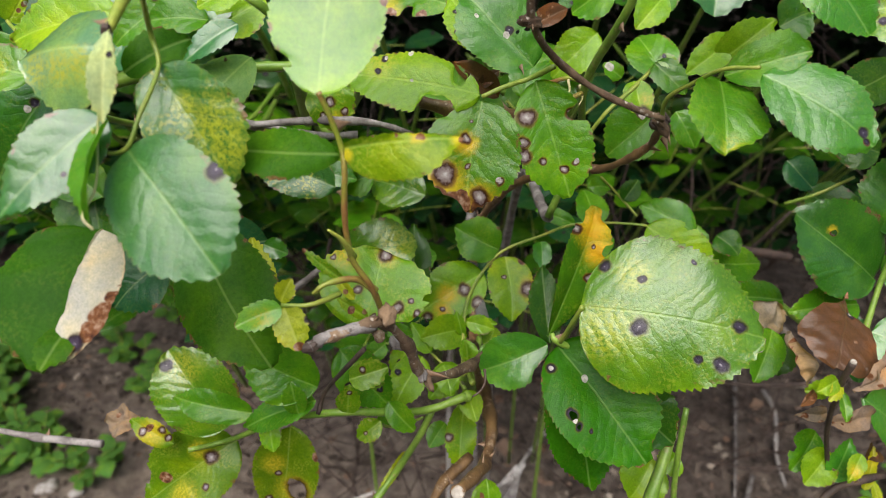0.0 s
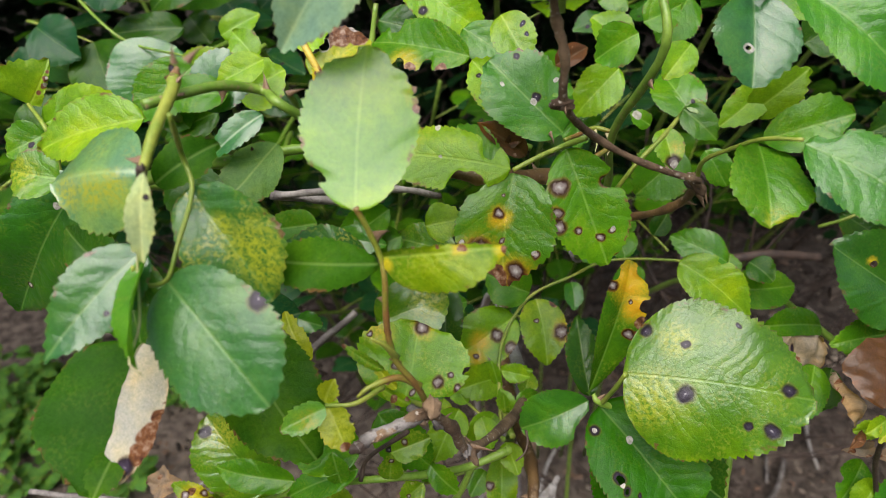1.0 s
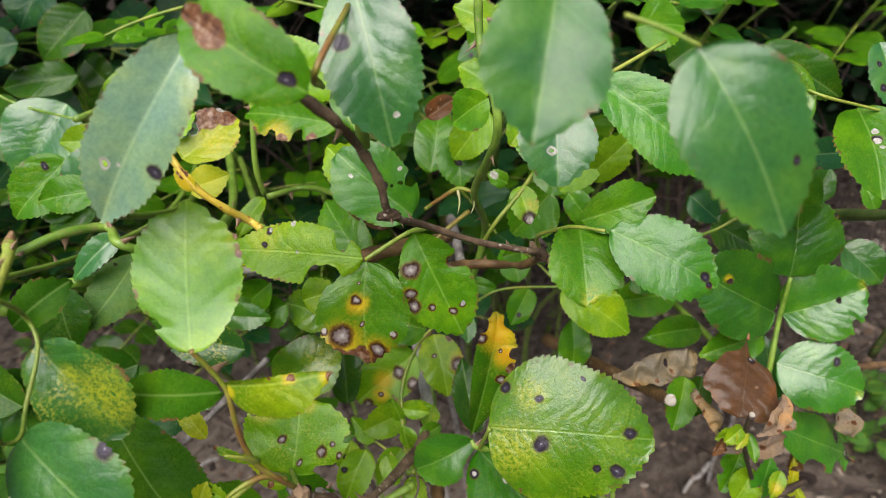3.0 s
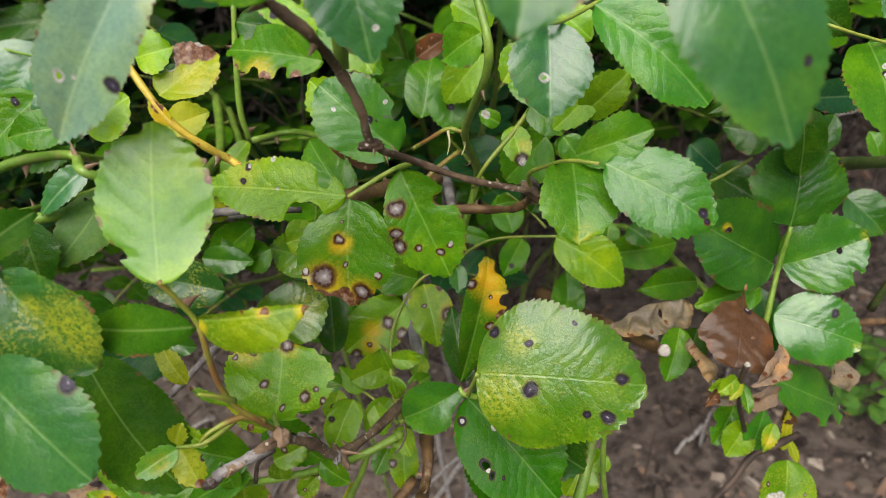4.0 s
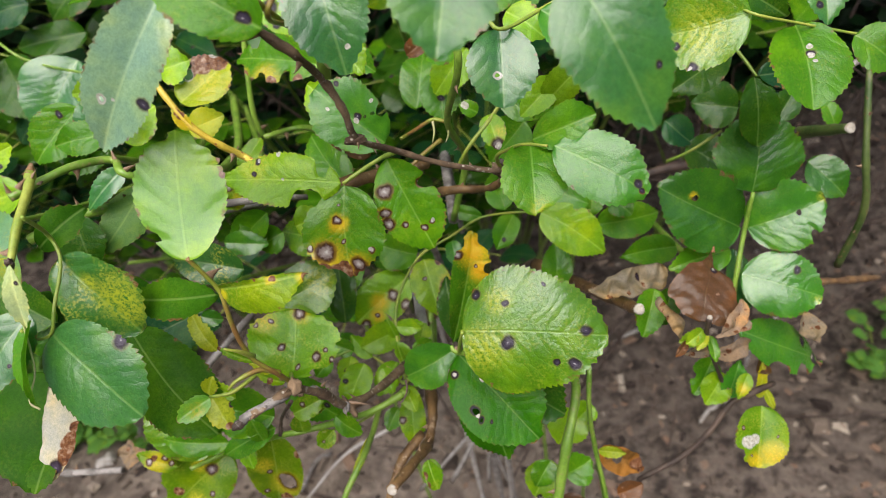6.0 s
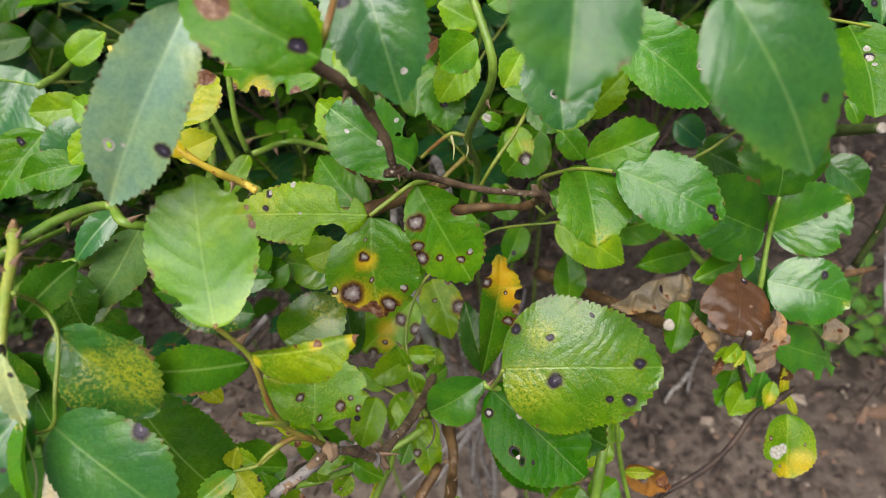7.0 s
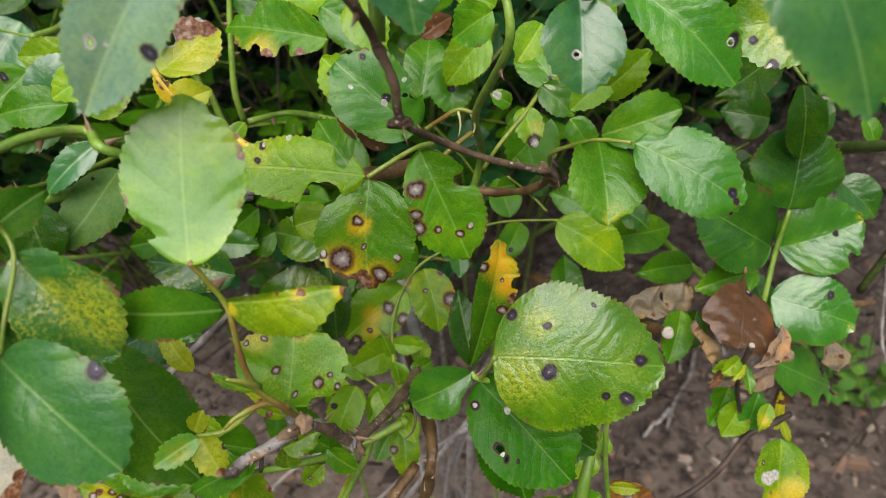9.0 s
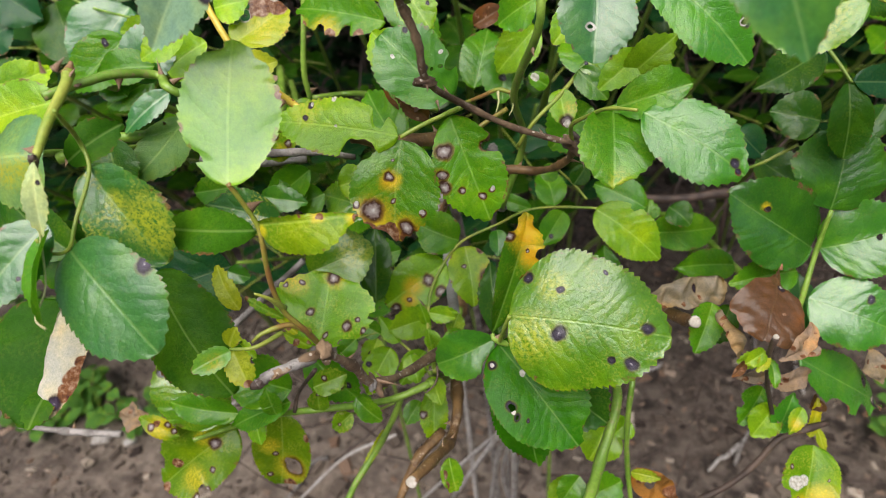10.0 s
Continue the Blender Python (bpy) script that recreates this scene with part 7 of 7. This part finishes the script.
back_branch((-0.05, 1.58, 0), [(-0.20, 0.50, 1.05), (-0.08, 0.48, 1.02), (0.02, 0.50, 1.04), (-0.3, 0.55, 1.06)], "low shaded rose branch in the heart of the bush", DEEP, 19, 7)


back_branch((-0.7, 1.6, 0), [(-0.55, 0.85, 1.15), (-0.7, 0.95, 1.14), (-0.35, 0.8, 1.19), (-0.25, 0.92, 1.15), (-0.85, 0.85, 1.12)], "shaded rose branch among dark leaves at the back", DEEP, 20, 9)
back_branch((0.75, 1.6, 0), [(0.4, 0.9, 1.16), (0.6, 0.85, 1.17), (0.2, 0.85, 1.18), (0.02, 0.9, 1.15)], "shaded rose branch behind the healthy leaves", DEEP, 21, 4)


def upper_sprays():
    """Green sprays just behind the spotted twig, on a cane that rises from the heart of the bush."""
    rng = random.Random(47)
    base = branch("rose_branch", "leafy green rose sprays rising behind the spotted twig")
    for k in range(5):
        tip = Vector((-0.06 + 0.085 * k, 0.44 + 0.02 * (k % 2), 1.36))
        foot = Vector((0.02 + 0.06 * k, 1.2, 0.0))
        line = [tuple(p) for p in (foot - Vector((0, 0, 0.03)), foot.lerp(tip, 0.45) + Vector((0, 0.1, 0.12)), foot.lerp(tip, 0.85) + Vector((0, 0.03, 0.05)), tip)]
        tube("cane", base, line, 0.004, 0.0015, CANE_GREEN, 6, sides=7)
        for j in range(5):
            at = tip + Vector((rng.uniform(-0.04, 0.04), rng.uniform(-0.02, 0.03), rng.uniform(-0.035, 0.02)))
            turn = rng.uniform(0, 2 * math.pi)
            compound_leaf(base, at, (math.cos(turn), 0.4 * math.sin(turn) - 0.2, rng.uniform(-0.3, 0.3)), rng.uniform(0.02, 0.027), rng.choice(["green", "mid", "lime", "green", "glossy"]), rng)


upper_sprays()


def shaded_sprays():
    """Blue-green sprays behind the mottled leaves, shade put into their tints, each on its own side of one cane."""
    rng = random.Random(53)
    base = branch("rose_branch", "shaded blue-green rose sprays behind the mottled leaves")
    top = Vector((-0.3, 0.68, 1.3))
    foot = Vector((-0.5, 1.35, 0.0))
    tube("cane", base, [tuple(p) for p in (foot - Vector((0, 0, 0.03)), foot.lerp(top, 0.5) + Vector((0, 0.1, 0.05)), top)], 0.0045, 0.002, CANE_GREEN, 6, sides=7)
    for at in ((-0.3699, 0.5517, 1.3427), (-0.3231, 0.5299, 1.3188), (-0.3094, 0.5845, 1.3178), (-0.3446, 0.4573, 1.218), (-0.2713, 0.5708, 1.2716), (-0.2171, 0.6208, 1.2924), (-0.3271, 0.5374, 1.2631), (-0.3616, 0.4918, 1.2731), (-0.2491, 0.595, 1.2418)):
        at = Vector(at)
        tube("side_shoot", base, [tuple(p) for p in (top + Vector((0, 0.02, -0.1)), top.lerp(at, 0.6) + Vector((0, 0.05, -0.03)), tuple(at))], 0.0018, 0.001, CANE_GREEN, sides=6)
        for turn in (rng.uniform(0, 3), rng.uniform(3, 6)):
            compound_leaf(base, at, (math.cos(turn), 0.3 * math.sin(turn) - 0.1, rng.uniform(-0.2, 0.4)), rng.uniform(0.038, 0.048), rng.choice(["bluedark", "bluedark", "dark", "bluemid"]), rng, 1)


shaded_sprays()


def leaf_mass(name, count, box, size, material, seed, squash=1.0):
    """Many small folded leaves in loose clumps, as one mesh."""
    rng = np.random.RandomState(seed)
    verts, faces = [], []
    lo, hi = np.array(box[0]), np.array(box[1])
    clumps = lo + (hi - lo) * rng.rand(count // 45, 3)
    middle, half = (lo + hi) / 2, (hi - lo) / 2
    clumps[:, 2] = lo[2] + (clumps[:, 2] - lo[2]) * (0.62 + 0.38 * np.cos(2.3 * clumps[:, 0] + seed) ** 2)
    clumps[:, 1] += 0.3 * half[1] * np.sin(3.1 * clumps[:, 0] + 2 * clumps[:, 2]) * (np.abs(clumps[:, 1] - lo[1]) > half[1])
    for k in range(count):
        p = clumps[k % len(clumps)] + rng.randn(3) * (0.14, 0.08, 0.12)
        p[2] = max(p[2], lo[2] + 0.04 * rng.rand())
        x = rng.randn(3) * (1, 1, 0.4)
        x /= np.linalg.norm(x)
        z = np.array((0, -0.4, 1.0)) + rng.randn(3) * 0.45
        y = np.cross(z, x)
        y /= np.linalg.norm(y)
        z = np.cross(x, y)
        s = size * (0.6 + 0.8 * rng.rand())
        k = len(verts)
        for a, b, c in ((0, 0, 0), (0.25, -0.3, 0.06), (0.6, -0.3, 0.05), (1, 0, -0.08), (0.6, 0.3, 0.05), (0.25, 0.3, 0.06), (0.5, 0, 0)):
            verts.append(p + s * (a * x + b * squash * y + c * z))
        faces += [(k, k + 1, k + 6), (k + 1, k + 2, k + 6), (k + 2, k + 3, k + 6), (k + 3, k + 4, k + 6), (k + 4, k + 5, k + 6), (k + 5, k, k + 6)]
    return mesh_object(name, verts, faces, material)


def thicket(count, box, seed):
    """A tangle of thin dead twigs in the shade under the bush, as one mesh."""
    rng = np.random.RandomState(seed)
    lo, hi = np.array(box[0]), np.array(box[1])
    verts, faces = [], []
    for k in range(count):
        p = lo + (hi - lo) * rng.rand(3)
        w = rng.randn(3) * (0.6, 0.3, 0.8)
        w = w / np.linalg.norm(w) * rng.uniform(0.12, 0.4)
        q = rng.randn(3) * 0.03
        line = [p, p + 0.5 * w + q, p + w]
        line = [np.array((a[0], a[1], max(a[2], 0.01))) for a in line]
        v, f, _, _ = tube_data(line, rng.uniform(0.0015, 0.004), 0.001, 3, 5, 0.1, seed + k)
        faces += [tuple(i + len(verts) for i in g) for g in f]
        verts += v
    return tagged(mesh_object("dead_twigs", verts, faces, CANE_DARK), "tangle of dead brown twigs under the bush", "twigs", kind="stuff")


thicket(420, ((-0.5, 0.75, 0.1), (1.2, 1.7, 1.05)), 31)
# backdrop leaves added to fill the gaps behind the bush with darkness
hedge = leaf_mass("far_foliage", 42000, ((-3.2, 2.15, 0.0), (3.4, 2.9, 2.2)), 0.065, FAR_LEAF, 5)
# out-of-view canopy, added to keep sky light off the inner leaves and soil
upper = leaf_mass("shading_foliage", 29000, ((-2.0, 0.5, 1.52), (2.1, 2.5, 2.1)), 0.055, FAR_LEAF, 6)
tagged(upper, "unseen dark foliage added overhead to shade the bush", "foliage", kind="stuff")
tagged(hedge, "dense backdrop foliage behind the bush, tinted dark as in shade", "foliage", kind="stuff")


# ---- litter, twigs and weeds on the soil ----
def litter():
    rng = np.random.RandomState(8)
    verts, faces = [], []
    for _ in range(9000):
        x, y = rng.uniform(-1.5, 2.0), rng.uniform(0.25, 2.4)
        long = rng.uniform(0.004, 0.014) * (2.2 if rng.rand() < 0.1 else 1.0)
        sx, sy, sz = long, long * rng.uniform(0.3, 0.9), long * rng.uniform(0.12, 0.4)
        turn, tip = rng.uniform(0, 6.3), rng.uniform(-0.5, 0.5)
        q = Vector((x, y, 0))
        floor = 0.022 * noise.noise(q * 3) + 0.012 * noise.noise(q * 11) + 0.006 * noise.noise(q * 29)
        k = len(verts)
        for a, b, c in ((-1, -0.7, -1), (1, -1, -1), (0.8, 1, -1), (-0.8, 0.8, -1), (-0.8, -0.5, 1), (0.7, -0.8, 0.7), (0.6, 0.7, 1), (-0.7, 0.5, 0.8)):
            px, py, pz = a * sx * rng.uniform(0.75, 1.1), b * sy * rng.uniform(0.75, 1.1), c * sz
            pz += px * math.sin(tip)
            verts.append((x + px * math.cos(turn) - py * math.sin(turn), y + px * math.sin(turn) + py * math.cos(turn), floor + sz * 0.7 + pz))
        faces += [tuple(k + i for i in f) for f in ((0, 3, 2, 1), (4, 5, 6, 7), (0, 1, 5, 4), (1, 2, 6, 5), (2, 3, 7, 6), (3, 0, 4, 7))]
    ob = mesh_object("mulch", verts, faces, LITTER, smooth=False)
    return tagged(ob, "loose grey-brown soil crumbs and bark chips", "mulch", kind="stuff")


litter()
for k, (a, b) in enumerate(TWIGS):
    a, b = Vector(a), Vector(b)
    bend = Vector((0.02 * math.sin(k * 2.1), 0.02 * math.cos(k * 1.7), 0.012))
    stick = tube("dead_twig", None, [tuple(p) for p in (a, a.lerp(b, 0.35) + bend, a.lerp(b, 0.7) - bend * 0.5 + Vector((0, 0, 0.012)), b)], 0.0055, 0.0035, TWIG_PALE if k % 3 else BARK_GREY)
    tagged(stick, "bleached dead twig lying on the soil", "twig", "dead twigs on the soil")


def weed(at, seed):
    rng = random.Random(seed)
    base = new("weed")
    base.empty_display_size = 0.02
    base.location = at
    for s in range(5):
        turn = rng.uniform(0, 6.3)
        tip = Vector((math.cos(turn) * rng.uniform(0.03, 0.09), math.sin(turn) * rng.uniform(0.03, 0.09), rng.uniform(0.05, 0.16)))
        stem = tube("stem", base, [(0, 0, -0.02), tuple(tip * 0.5 + Vector((0, 0, 0.02))), tuple(tip)], 0.0016, 0.001, STALK, sides=5)
        for j in range(5):
            p = tip * (0.4 + 0.15 * j)
            x = Vector((rng.uniform(-1, 1), rng.uniform(-1, 1), rng.uniform(-0.2, 0.5))).normalized()
            z = (Vector((0, -0.3, 1)) - x * x.z).normalized()
            z = (z - x * z.dot(x)).normalized()
            ob = new("leaf", BLADES[rng.randrange(6)])
            ob.parent = stem
            k = rng.uniform(0.7, 1.4)
            ob.matrix_basis = Matrix.Translation(p) @ Matrix((x, z.cross(x), z)).transposed().to_4x4() @ Matrix.Diagonal((k, k, k, 1))
            lift = rng.uniform(0.8, 1.25)
            ob["tint"], ob["mottle"], ob["rough"] = [0.1 * lift, 0.24 * lift, 0.05 * lift], 0.1, 0.55
    return tagged(base, "low green weed growing on the bare soil", "weed", "weeds on the soil")


for k, at in enumerate(WEEDS):
    weed(at, 60 + k)


def stone(at, size, seed):
    """A worn pebble, half sunk in the soil."""
    bm = bmesh.new()
    bmesh.ops.create_icosphere(bm, subdivisions=3, radius=1.0)
    for v in bm.verts:
        p = v.co.copy()
        v.co = p * (1 + 0.18 * noise.noise(p * 1.3 + Vector((seed, 0, 0))) + 0.04 * noise.noise(p * 5))
        v.co = Vector((v.co.x, v.co.y * 0.75, v.co.z * 0.55)) * size
    me = bpy.data.meshes.new("stone")
    bm.to_mesh(me)
    bm.free()
    me.materials.append(STONE)
    me.polygons.foreach_set("use_smooth", [True] * len(me.polygons))
    ob = new("stone", me)
    ob.matrix_basis = Matrix.Translation(Vector(at) + Vector((0, 0, size * 0.3))) @ Matrix.Rotation(seed * 1.7, 4, "Z")
    return tagged(ob, "small pale grey stone lying on the soil", "stone", "stones on the soil")


for k, at in enumerate(STONES):
    stone(at, 0.022 - 0.004 * (k % 3), k + 1)
